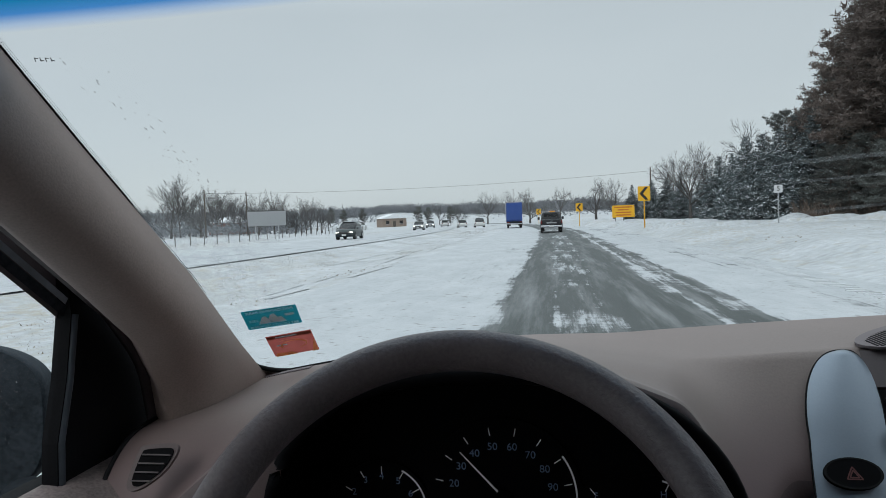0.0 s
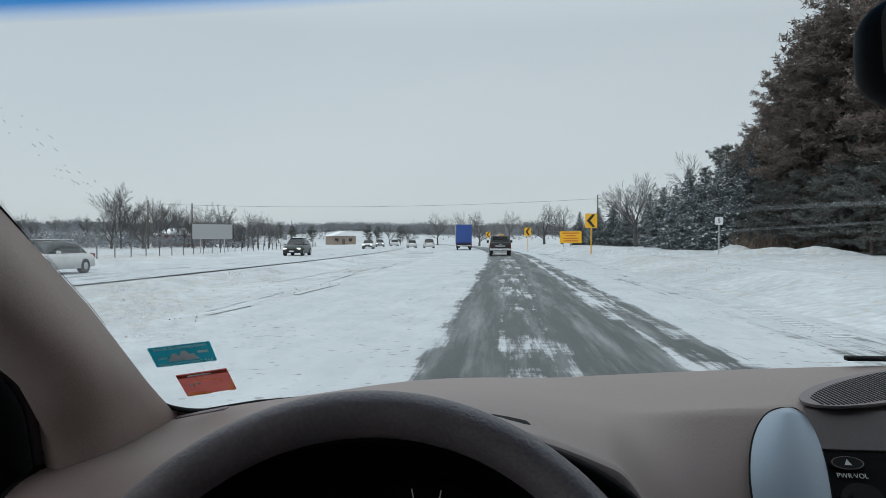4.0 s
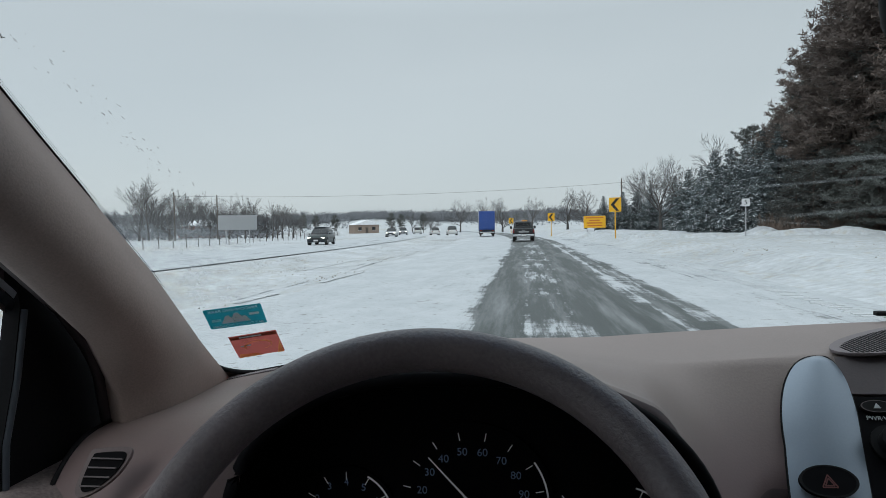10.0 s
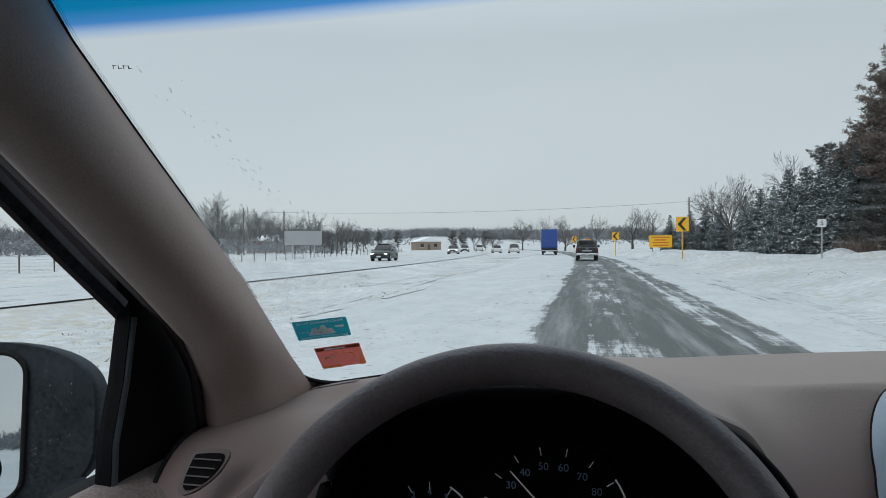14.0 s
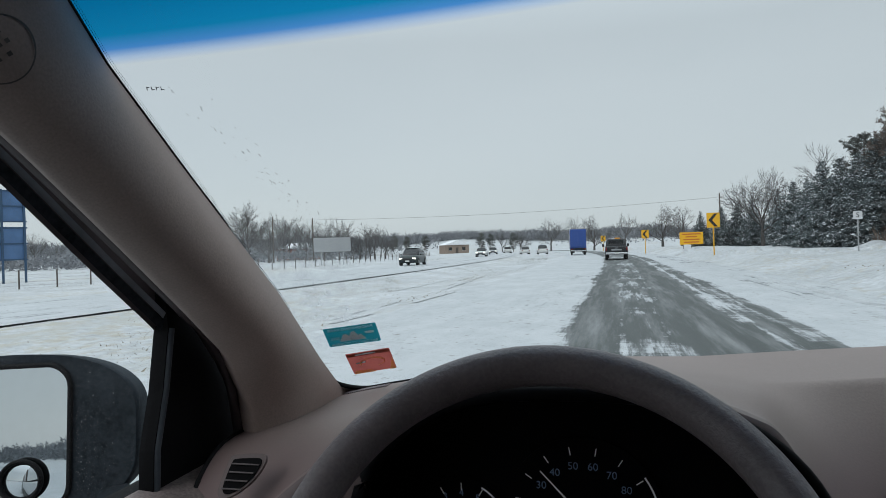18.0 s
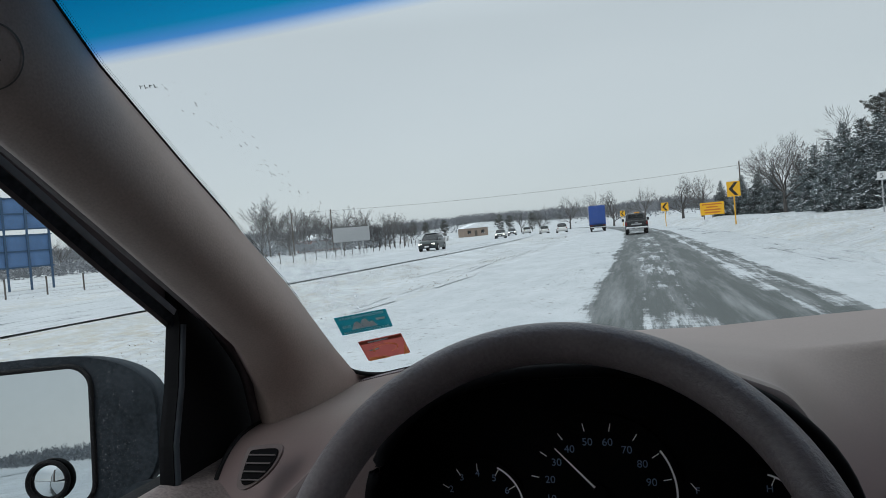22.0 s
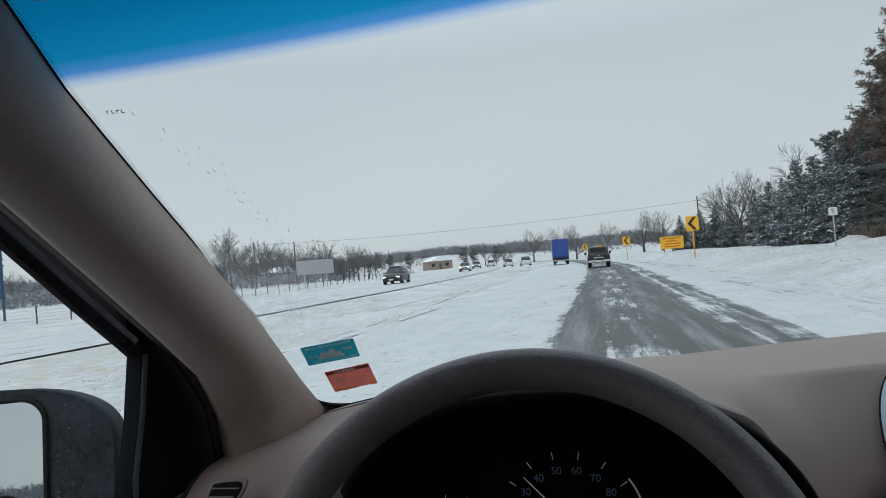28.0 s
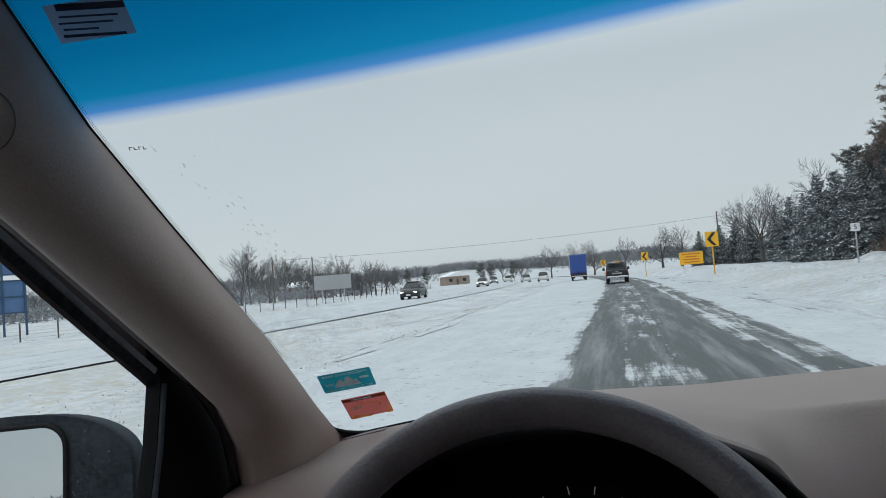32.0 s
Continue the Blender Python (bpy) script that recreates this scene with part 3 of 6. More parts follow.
for p, q in zip(arc_v, arc_v[1:]):
    corner.faces.new((hub_v, p, q))
part("corner_trim", corner, M_PILLAR, van, "taupe trim in the windshield's corner")
part("windshield_seal", seal, M_BLACK, van, "black rubber windshield seal")


# ---- dashboard ----
def dash_z(x, y):
    base = 1.281 + 0.065 * x
    a = base - (22 * (0.83 - y) ** 2.8 if y < 0.83 else 0.0) - 0.25 * max(0, -0.30 - x) ** 1.5
    h = 1.342 - 1.33 * (x + 0.06) ** 2 - 0.20 * max(0, y - 0.66)
    k = 0.07
    z = max(a, h) + 0.25 * k * max(0, 1 - abs(a - h) / k) ** 2
    t = min(1.0, max(0.0, (x - 0.11) / 0.145)) * (x < 0.70)
    return z + t * t * (3 - 2 * t) * (min(z, 1.184 + (y - 0.772) / 0.9) - z)


def opening(a):
    """The gauge opening's rim."""
    c, s = math.cos(a), math.sin(a)
    return (-0.060 + 0.228 * math.copysign(abs(c) ** 0.75, c), 1.165 + (0.160 if s > 0 else 0.135) * math.copysign(abs(s) ** 0.95, s))


def in_opening(x, z, k):
    """Whether a point of the dash's face lies in the gauge opening, shrunk by k."""
    sx, sz = abs(x + 0.060) / (0.228 * k), (z - 1.165) / ((0.160 if z > 1.165 else 0.135) * k)
    return sx ** 2.667 + abs(sz) ** 2.105 < 1


def dash_front_y(x):
    t = min(1.0, max(0.0, (x - 0.15) / 0.10))
    return 0.652 + 0.12 * t * t * (3 - 2 * t)


NX, NT, NF = 320, 46, 70
body, front = bmesh.new(), []
sheet_v = []
for i in range(NX + 1):
    x = -0.525 + 1.80 * i / NX
    yf, row = dash_front_y(x), []
    ye = glass_y(x, dash_z(x, 1.02)) - 0.003
    for j in range(NT + 1):
        y = yf + (ye - yf) * (1 - j / NT) ** 1.3
        lip = max(0.0, (yf + 0.018 - y) / 0.018)
        row.append(Vector((x, y, dash_z(x, y) - 0.018 * (1 - math.sqrt(max(0.0, 1 - lip * lip))))))
    z0 = row[-1].z
    for j in range(1, NF + 1):
        row.append(Vector((x, yf + 0.02 * (j / NF) ** 2, z0 + (0.78 - z0) * j / NF)))
    sheet_v.append([body.verts.new(p) for p in row])
for i in range(NX):
    for j in range(NT + NF):
        q = (sheet_v[i][j], sheet_v[i + 1][j], sheet_v[i + 1][j + 1], sheet_v[i][j + 1])
        if j >= NT and all(in_opening(v.co.x, v.co.z, 1.0) for v in q):
            continue
        if j >= NT - 2:
            front.append([v.co.copy() for v in q])
            continue
        body.faces.new(q)
for v in [v for v in body.verts if not v.link_faces]:
    body.verts.remove(v)
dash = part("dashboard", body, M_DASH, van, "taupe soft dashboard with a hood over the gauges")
fv_, ff_, seen_ = [], [], {}
for quad in front:
    ids = []
    for c in quad:
        key = (round(c.x, 6), round(c.y, 6), round(c.z, 6))
        if key not in seen_:
            seen_[key] = len(fv_)
            fv_.append(c)
        ids.append(seen_[key])
    ff_.append(ids)
# the upright face's shade is put into its darker mauve
mesh_part("dash_face", fv_, ff_, M_MAUVE, dash, "mauve-brown dash face, darkened in colour for shade")
N = 96
well = bmesh.new()
r0, r1 = [], []
for k in range(N):
    x, z = opening(k * math.tau / N)
    r0.append(well.verts.new((-0.060 + (x + 0.060) * 1.02, 0.6535, 1.165 + (z - 1.165) * 1.02)))
    r1.append(well.verts.new((-0.060 + (x + 0.060) * 0.97, 0.755, 1.165 + (z - 1.165) * 0.98)))
for k in range(N):
    j = (k + 1) % N
    well.faces.new((r0[k], r0[j], r1[j], r1[k]))
well.faces.new(r1)
cluster = part("instrument_panel", well, M_HOLE, van, "black instrument panel with blue numerals and white needles", False)
edge = bmesh.new()
loop = [opening(k * math.tau / 72) for k in range(73)]
tube(edge, [(x, 0.653, z) for x, z in loop], 0.0075, 8, False)
part("bezel", edge, M_HOLE, cluster)
part("lower_cover", boxed((0.3, 0.69, 0.93), (1.62, 0.06, 0.34), bevel=0.02), M_LILAC, dash, "lower dashboard panel")
part("panel_gap", boxed((-0.385, 0.652, 1.156), (0.15, 0.003, 0.0018)), M_BLACK, dash, soft=False)
part("switch_recess", boxed((-0.395, 0.651, 1.124), (0.17, 0.006, 0.026), bevel=0.004), M_BLACK, dash, "dark recessed switch pocket")

# dials
FACE = Matrix.Translation((0, 0.7505, 0)) @ Matrix.Rotation(radians(90), 4, "X")


def dial(name, cx, cz, marks, r_text, r_tick, size, needle, length, arc, label):
    base = part(name, prism(bmesh.new(), ellipse(r_tick * 1.13, r_tick * 1.13, 48), 0.001, FACE @ Matrix.Translation((cx, cz, 0.001))), M_HOLE, cluster, label, False)
    at = FACE @ Matrix.Translation((cx, cz, 0.0035))
    for text, a in marks:
        writing("numeral", text, size, at @ Matrix.Translation((r_text * math.cos(radians(a)), r_text * math.sin(radians(a)), 0)), M_DIGIT, base)
        t = bmesh.new()
        box(t, (r_tick - 0.004, 0, 0), (0.0085, 0.0009, 0.0005), at @ Matrix.Rotation(radians(a), 4, "Z"))
        part("tick", t, M_WHITEPRINT, base, soft=False)
    if arc:
        part("scale_arc", ring(bmesh.new(), r_tick * 1.06, 0.002, arc[0], arc[1], 0.0005, at), M_WHITEPRINT, base, soft=False)
    nd = bmesh.new()
    prism(nd, [(-0.004, -0.0012), (length, -0.0005), (length, 0.0005), (-0.004, 0.0012)], 0.0008, at @ Matrix.Translation((0, 0, 0.004)) @ Matrix.Rotation(radians(needle), 4, "Z"))
    part("needle", nd, M_WHITEPRINT, base, "thin white needle", False)
    part("needle_hub", prism(bmesh.new(), ellipse(0.008, 0.008, 20), 0.006, at), M_HOLE, base, soft=False)
    return base


dial("speed_dial", -0.0605, 1.171, [(str(v), 190 - 2.235 * (v - 10)) for v in range(10, 101, 10)], 0.0545, 0.075, 0.0115, 133, 0.066, (35, -30), "round black speed dial reading thirty-five")
dial("rev_dial", -0.1955, 1.1515, [(str(v), 211 - 30.3 * v) for v in range(8)], 0.037, 0.048, 0.011, 170, 0.042, (62, -22), "round black rev dial")
dial("fuel_dial", 0.0565, 1.150, [("F", 128), ("", 165)], 0.030, 0.040, 0.010, 195, 0.03, None, "small fuel dial")
dial("heat_dial", 0.094, 1.150, [("H", 65), ("", 30)], 0.030, 0.042, 0.010, 5, 0.03, (75, 10), "small temperature dial")
writing("gear_letter", "D", 0.009, FACE @ Matrix.Translation((0.083, 1.146, 0.006)), M_ORANGE, cluster, label="amber lit gear letter")

end_gap = bmesh.new()
tube(end_gap, [(-0.5235, 0.84 - 0.018 * k, dash_z(-0.5235, 0.84 - 0.018 * k) + 0.0005) for k in range(11)] + [(-0.5235, 0.6505, dash_z(-0.5235, 0.655) - 0.02 - 0.02 * k) for k in range(10)], 0.0035, 6)
part("dash_end_gap", end_gap, M_BLACK, dash, "dark gap between dash and door")

# side air vent on the dash's left slope
vm = basis((-0.433, 0.688, 1.2135), (1, 0.12, 0.05), (0.15, 0.52, 0.85))
VENT = [(-0.017, 0.023), (-0.012, 0.026), (0.026, 0.026), (0.031, 0.022), (0.029, 0.012), (0.018, -0.006), (-0.002, -0.021), (-0.018, -0.027), (-0.026, -0.024), (-0.027, -0.012)]
for _ in range(2):
    VENT = [((1 - s) * a[0] + s * b[0], (1 - s) * a[1] + s * b[1]) for a, b in zip(VENT, VENT[1:] + VENT[:1]) for s in (0.25, 0.75)]
VENT = [(0.93 * x - 0.002, 0.93 * y + 0.001) for x, y in VENT]
vent = part("side_vent", prism(bmesh.new(), VENT, 0.005, vm), M_MAUVE, dash, "small slanted side air vent", False)
part("vent_hole", prism(bmesh.new(), [(x * 0.80, y * 0.80) for x, y in VENT], 0.0012, vm @ Matrix.Translation((0.0005, 0, 0.005))), M_HOLE, vent, soft=False)
for k in range(4):
    yy = -0.0145 + 0.0092 * k
    w = 0.024 + 0.0026 * k
    part("vent_slat", boxed((-0.008 + 0.0034 * k, yy, 0.0072), (w, 0.0015, 0.003), vm @ Matrix.Rotation(radians(-5), 4, "Z")), M_PLUM, vent, soft=False)

# centre stack
def stack_y(z):
    return 0.772 + (z - 1.188) * 0.90


def stack(x, z, off=0.0):
    return Vector((x, stack_y(z) - off * 0.74, z + off * 0.67))


part("stack_body", surface(lambda u, v: stack(0.336 + 0.33 * u, 0.95 + 0.335 * v, 0.002), 10, 20), M_PLUM, dash, "dark plum centre stack")
def clip01(v):
    return min(1.0, max(0.0, v))


def silver_left(z):
    return 0.248 + 0.004 * clip01((z - 0.95) / 0.2) + 0.012 * clip01((z - 1.10) / 0.12) ** 2 + 0.054 * (1 - math.sqrt(1 - clip01((z - 1.215) / 0.084) ** 2))


def silver_right(z):
    return 0.314 + 0.030 * clip01((z - 1.06) / 0.19) - 0.018 * (1 - math.sqrt(1 - clip01((z - 1.265) / 0.034) ** 2))


def silver(u, v):
    z = 0.95 + 0.349 * (1 - (1 - v) ** 2)
    x0, x1 = silver_left(z), silver_right(z)
    return stack(x0 + (x1 - x0) * u, z, 0.004 + 0.012 * math.sin(math.pi * (0.08 + 0.84 * u)) * min(1, 6 * (1.0 - v) + 0.15))


trim = part("silver_trim", surface(silver, 14, 60), M_SILVER, dash, "curved satin silver stack trim")
gap = bmesh.new()
tube(gap, [stack(silver_left(z), z, 0.005) for z in [0.95 + 0.349 * (1 - (1 - k / 40) ** 2) for k in range(41)]] + [stack(silver_right(z), z, 0.005) for z in [1.299 - 0.349 * (k / 40) ** 2 for k in range(1, 41)]], 0.0018, 5)
part("trim_gap", gap, M_BLACK, dash)


def button(name, x, z, a, b, label, glyph):
    m = basis(stack(x, z, 0.016), (1, 0.03, 0), (0, 0.67, 0.74))
    bm = bmesh.new()
    prism(bm, ellipse(a, b), 0.004, m)
    ob = part(name, bm, M_HOLE, trim, label, False)
    part("button_ring", ring(bmesh.new(), 1.0, 0.10, 0, 360, 0.0045, m @ Matrix.Diagonal((a, b, 1, 1))), M_BLACK, ob, soft=False)
    g = bmesh.new()
    if glyph == "triangle":
        for s in (1.0, 0.6):
            for k in range(3):
                a0, a1 = radians(90 + 120 * k), radians(210 + 120 * k)
                p, q = Vector((math.cos(a0), math.sin(a0))), Vector((math.cos(a1), math.sin(a1)))
                d = (q - p).normalized()
                nrm = Vector((-d.y, d.x)) * 0.0006
                c = [p * 0.0085 * s + nrm, q * 0.0085 * s + nrm, q * 0.0085 * s - nrm, p * 0.0085 * s - nrm]
                prism(g, [(v.x, v.y - 0.002) for v in c], 0.0003, m @ Matrix.Translation((0, 0, 0.004)))
        part("triangle_sign", g, mat("dull_red_print", (0.12, 0.03, 0.03), 0.6), ob, soft=False)
    else:
        for dx in (-0.005, -0.0017, 0.0017, 0.005):
            box(g, (dx, 0.001, 0.0045), (0.0011, 0.009, 0.0004), m)
        box(g, (0, 0.0062, 0.0045), (0.014, 0.0012, 0.0004), m)
        box(g, (0, -0.0042, 0.0045), (0.014, 0.0012, 0.0004), m)
        part("defrost_sign", g, M_GREYMARK, ob, soft=False)
    return ob


button("hazard_button", 0.292, 1.188, 0.028, 0.0165, "oval black hazard button", "triangle")
button("defrost_button", 0.291, 1.151, 0.029, 0.0165, "oval black rear defrost button", "defrost")
radio = part("radio_panel", surface(lambda u, v: stack(0.330 + 0.21 * u, 1.0 + 0.262 * v, 0.006), 4, 8), M_HOLE, dash, "black radio panel with round knobs")
knob_m = basis(stack(0.368, 1.2215, 0.007), (1, 0, 0), (0, 0.67, 0.74))
part("knob_seat", prism(bmesh.new(), ellipse(0.021, 0.021, 36), 0.003, knob_m), M_BLACK, radio, soft=False)
part("volume_knob", prism(bmesh.new(), ellipse(0.0145, 0.0145, 30), 0.016, knob_m), M_BLACK, radio, "round ribbed volume knob", False)
writing("knob_words", "PWR·VOL", 0.0070, basis(stack(0.366, 1.2430, 0.008), (1, 0, 0), (0, 0.67, 0.74)), M_GREYMARK, radio)
writing("eject_sign", "\u25b2", 0.008, basis(stack(0.364, 1.2525, 0.0105), (1, 0, 0), (0, 0.67, 0.74)), M_GREYMARK, radio)
part("eject_button", prism(bmesh.new(), ellipse(0.016, 0.007, 24), 0.004, basis(stack(0.364, 1.2525, 0.006), (1, 0, 0), (0, 0.67, 0.74))), M_BLACK, radio, "small oval eject button", False)
part("eject_ring", ring(bmesh.new(), 1.0, 0.09, 0, 360, 0.0045, basis(stack(0.364, 1.2525, 0.006), (1, 0, 0), (0, 0.67, 0.74)) @ Matrix.Diagonal((0.016, 0.007, 1, 1))), M_PLUM, radio, soft=False)
seek_m = basis(stack(0.376, 1.172, 0.008), (1, 0, 0), (0, 0.67, 0.74))
part("seek_button", prism(bmesh.new(), ellipse(0.0235, 0.0235, 32), 0.004, seek_m), M_BLACK, radio, "rounded seek and track button", False)
writing("seek_words", "SEEK\nTRACK", 0.0095, seek_m @ Matrix.Translation((0, 0, 0.0045)), M_GREYMARK, radio)
part("upper_cover", surface(lambda u, v: stack(0.338 + 0.25 * u, 1.2645 + 0.034 * v, 0.0065), 4, 6), M_PLUM, dash, "dark plum cover above the radio")

# defroster slots at the foot of the glass
slots = bmesh.new()
for k in range(20):
    x = -0.432 + 0.0034 * k
    y = glass_y(x, dash_z(x, 1.0)) - 0.022
    box(slots, (x, y, dash_z(x, y) + 0.001), (0.0018, 0.016, 0.0015), None)
tagged(part("defroster_slots", slots, M_LILAC, dash, "row of fine defroster slots", False), kind="stuff")

# speaker grille and black strip on the dash top
gr = basis((0.458, 0.938, 1.3125), (0.86, 0.5, 0.058), (-0.5, 0.86, 0))
grille = part("speaker_grille", prism(bmesh.new(), ellipse(0.132, 0.050, 40), 0.003, gr), M_LILAC, dash, "long oval ribbed speaker grille on the dash top", False)
for k in range(44):
    xx = -0.118 + 0.0055 * k
    hh = 0.043 * math.sqrt(max(0, 1 - (xx / 0.124) ** 2))
    part("grille_slot", boxed((xx, 0, 0.0032), (0.0022, 2 * hh, 0.001), gr @ Matrix.Translation((xx, 0, 0)) @ Matrix.Rotation(radians(-25), 4, "Z") @ Matrix.Translation((-xx, 0, 0))), M_BLACK, grille, soft=False)
part("sensor_strip", boxed((0.535, 1.060, 1.3235), (0.14, 0.012, 0.006), bevel=0.002), M_BLACK, dash, "black strip at the windshield's foot")

# ---- steering wheel ----
WC = Matrix.Translation((-0.0649, 0.4439, 1.2322)) @ Matrix.Rotation(0.083, 4, "Z") @ Matrix.Rotation(0.8168, 4, "X")
wheel = thing("steering_wheel", "", "")
wheel.parent = van
rim = bmesh.new()
U, V = 120, 16
gv = [[rim.verts.new(WC @ Vector(((0.1849 + 0.0163 * math.cos(b)) * math.cos(a), (0.1849 + 0.0163 * math.cos(b)) * math.sin(a), 0.0190 * math.sin(b)))) for b in [k * math.tau / V for k in range(V)]] for a in [k * math.tau / U for k in range(U)]]
for i in range(U):
    for j in range(V):
        rim.faces.new((gv[i][j], gv[(i + 1) % U][j], gv[(i + 1) % U][(j + 1) % V], gv[i][(j + 1) % V]))
part("rim", rim, M_LEATHER, wheel, "worn dark taupe steering wheel rim")


def pad(u, v):
    a, r = u * math.tau, v
    ex, ey = 0.088 * r, (0.052 if math.sin(a) > 0 else 0.075) * r
    return WC @ Vector((ex * math.cos(a), -0.050 + ey * math.sin(a), 0.030 + 0.020 * math.sqrt(max(0, 1 - r ** 2.5)) - 0.05 * (r > 0.99)))


part("hub_pad", surface(pad, 48, 14), M_LEATHER, wheel, "airbag pad of the wheel hub")
for a in (-12, 192, 270):
    s = bmesh.new()
    d = Vector((math.cos(radians(a)), math.sin(radians(a)), 0))
    tube(s, [WC @ (d * 0.05 + Vector((0, -0.022, 0.018))), WC @ (d * 0.11 + Vector((0, -0.01, 0.012))), WC @ (d * 0.180)], [0.022, 0.017, 0.015], 10)
    part("spoke", s, M_LEATHER, wheel)
col = bmesh.new()
tube(col, [WC @ Vector((0, -0.02, 0.02)), WC @ Vector((0, -0.02, -0.10)), (-0.055, 0.66, 1.05)], [0.04, 0.045, 0.05], 14)
part("column_cover", col, M_LILAC, van, "steering column cover")

# ---- driver's door: frame, sail panel, sill, glass ----
YW = (0.00, 0.43, 0.52, 0.633, 0.728)
ZW = (1.80, 1.613, 1.544, 1.452, 1.377)


def strip(off_a, off_b, xa, xb):
    """A bar along the window's upper edge, between two offsets from the opening."""
    def at(u, v):
        y = -0.30 + 1.035 * u
        z = float(np.interp(y, (-0.3, *YW, 0.80), (1.80, *ZW, 1.31)))
        o = off_a + (off_b - off_a) * v
        return Vector((xa + (xb - xa) * v, y + o * 0.66, z + o * 0.75))
    return at


M_BLUEGREY = mat("scuffed_frame_paint", (0.20, 0.225, 0.26), 0.5, scale=20, vary=0.25)
frame_l = part("door_frame", surface(strip(-0.003, 0.060, -0.570, -0.562), 40, 4), M_PLUM, van, "black door frame with rubber seals")
part("glass_run_seal", surface(strip(-0.002, 0.007, -0.562, -0.557), 40, 3), M_DIRTYBLACK, frame_l)
part("frame_lip", surface(strip(0.009, 0.014, -0.558, -0.553), 40, 3), M_BLUEGREY, frame_l, "scuffed blue-grey frame lip")
part("frame_inner_trim", surface(strip(0.024, 0.038, -0.552, -0.545), 40, 6), M_PILLAR, frame_l, "taupe frame trim")
lipbar = bmesh.new()
tube(lipbar, [strip(0.044, 0.044, -0.543, -0.543)(k / 30, 0) for k in range(31)], 0.0055, 8)
part("door_seal", lipbar, M_MAUVE, frame_l, "soft door seal")
welt = bmesh.new()
tube(welt, [(-0.536, 0.30, 1.705), (-0.536, 0.417, 1.634), (-0.536, 0.49, 1.588), (-0.536, 0.60, 1.506), (-0.536, 0.70, 1.430), (-0.536, 0.775, 1.372), (-0.536, 0.815, 1.325), (-0.534, 0.838, 1.28), (-0.530, 0.846, 1.21), (-0.528, 0.85, 1.10)], 0.0105, 8)
part("pillar_welt", welt, M_PLUM, pillar, "soft dark welt along the pillar's inner edge")

sail = bmesh.new()
prism(sail, [(0.677, 1.10), (0.690, 1.237), (0.711, 1.303), (0.727, 1.379), (0.72, 1.46), (0.82, 1.46), (0.96, 1.30), (0.96, 1.10)], 0.02, Matrix(((0, 0, 1, -0.572), (1, 0, 0, 0), (0, 1, 0, 0), (0, 0, 0, 1))))
part("sail_panel", sail, M_SAIL, van, "matt black mirror sail panel", False)
bar = bmesh.new()
tube(bar, [(-0.553, 0.684 + 0.0, 1.10), (-0.553, 0.696, 1.237), (-0.553, 0.717, 1.303), (-0.553, 0.733, 1.377)], 0.005, 8)
part("division_bar", bar, mat("blue_black_bar", (0.055, 0.068, 0.085), 0.6, scale=14, vary=0.3), van, "black bar at the window's front edge")


def sill(u, v):
    y = -0.6 + 1.48 * u
    e = math.pi * 0.5 * v
    return Vector((-0.572 + 0.105 * math.sin(e), y, 1.192 - 0.012 * max(0, 0.3 - y) - 0.07 * (1 - math.cos(e))))


door = part("door_panel", surface(sill, 50, 12), M_DOOR, van, "dusty dark brown door top")
part("door_card", surface(lambda u, v: (-0.467 - 0.01 * v, -0.6 + 1.30 * u, 1.122 - 0.72 * v), 10, 10), M_DOOR, door)
part("door_skin", boxed((-0.605, -0.1, 0.77), (0.05, 1.9, 0.70), bevel=0.02), M_PAINT, van, "pale painted front door")
part("belt_strip", boxed((-0.588, -0.1, 1.155), (0.03, 1.9, 0.07), bevel=0.006), M_BLACK, van, "black window belt strip")
side_glass = part("door_glass", surface(lambda u, v: (-0.566, -0.55 + 1.33 * u, 1.175 + v * (float(np.interp(-0.55 + 1.33 * u, (-0.55, *YW), (1.80, *ZW))) + 0.02 - 1.175)), 24, 8), M_GLASS, van, "raised driver's window")
side_glass.visible_shadow = False

# ---- driver's side mirror ----
mirror = thing("side_mirror", "", "")
mirror.parent = van
MM = basis((-0.888, 0.795, 1.208), (0.937, 0.348, 0.0), (-0.05, 0.142, 1))


def superq(u, v, a, b, c, e=0.50):
    th, ph = u * math.tau, (v - 0.5) * math.pi
    f = lambda s: math.copysign(abs(s) ** e, s)
    return Vector((a * f(math.cos(th)) * f(math.cos(ph)), b * f(math.sin(th)) * f(math.cos(ph)), c * f(math.sin(ph))))


def shell(u, v):
    p = superq(u, v, 0.175, 0.120, 0.085)
    k = 1 - 0.22 * (p.x > 0) * (p.x / 0.175) ** 2
    return MM @ Vector((p.x + 0.010, p.y * k, min(p.z, 0.024) - 0.03))


part("mirror_housing", surface(shell, 64, 40), M_DIRTYBLACK, mirror, "black mirror housing with dried salt spots")
part("mirror_glass", prism(bmesh.new(), round_rect(0.275, 0.200, 0.032, 8), 0.004, MM @ Matrix.Translation((-0.049, 0, -0.006))), M_MIRROR, mirror, "dusty flat mirror glass", False)
mr = bmesh.new()
tube(mr, [MM @ Vector((x - 0.049, y, -0.003)) for x, y in round_rect(0.281, 0.206, 0.034, 8) + round_rect(0.281, 0.206, 0.034, 8)[:1]], 0.004, 6, False)
part("mirror_rim", mr, M_BLACK, mirror)
spots = bmesh.new()
for k in range(170):
    r = rnd.uniform(0.0002, 0.0007) * (1.6 if k % 9 == 0 else 1)
    prism(spots, ellipse(r, r * rnd.uniform(0.6, 1.6), 6), 0.0003, MM @ Matrix.Translation((0.100 + 0.055 * rnd.random() ** 1.3, rnd.gauss(-0.01, 0.045), -0.0045)))
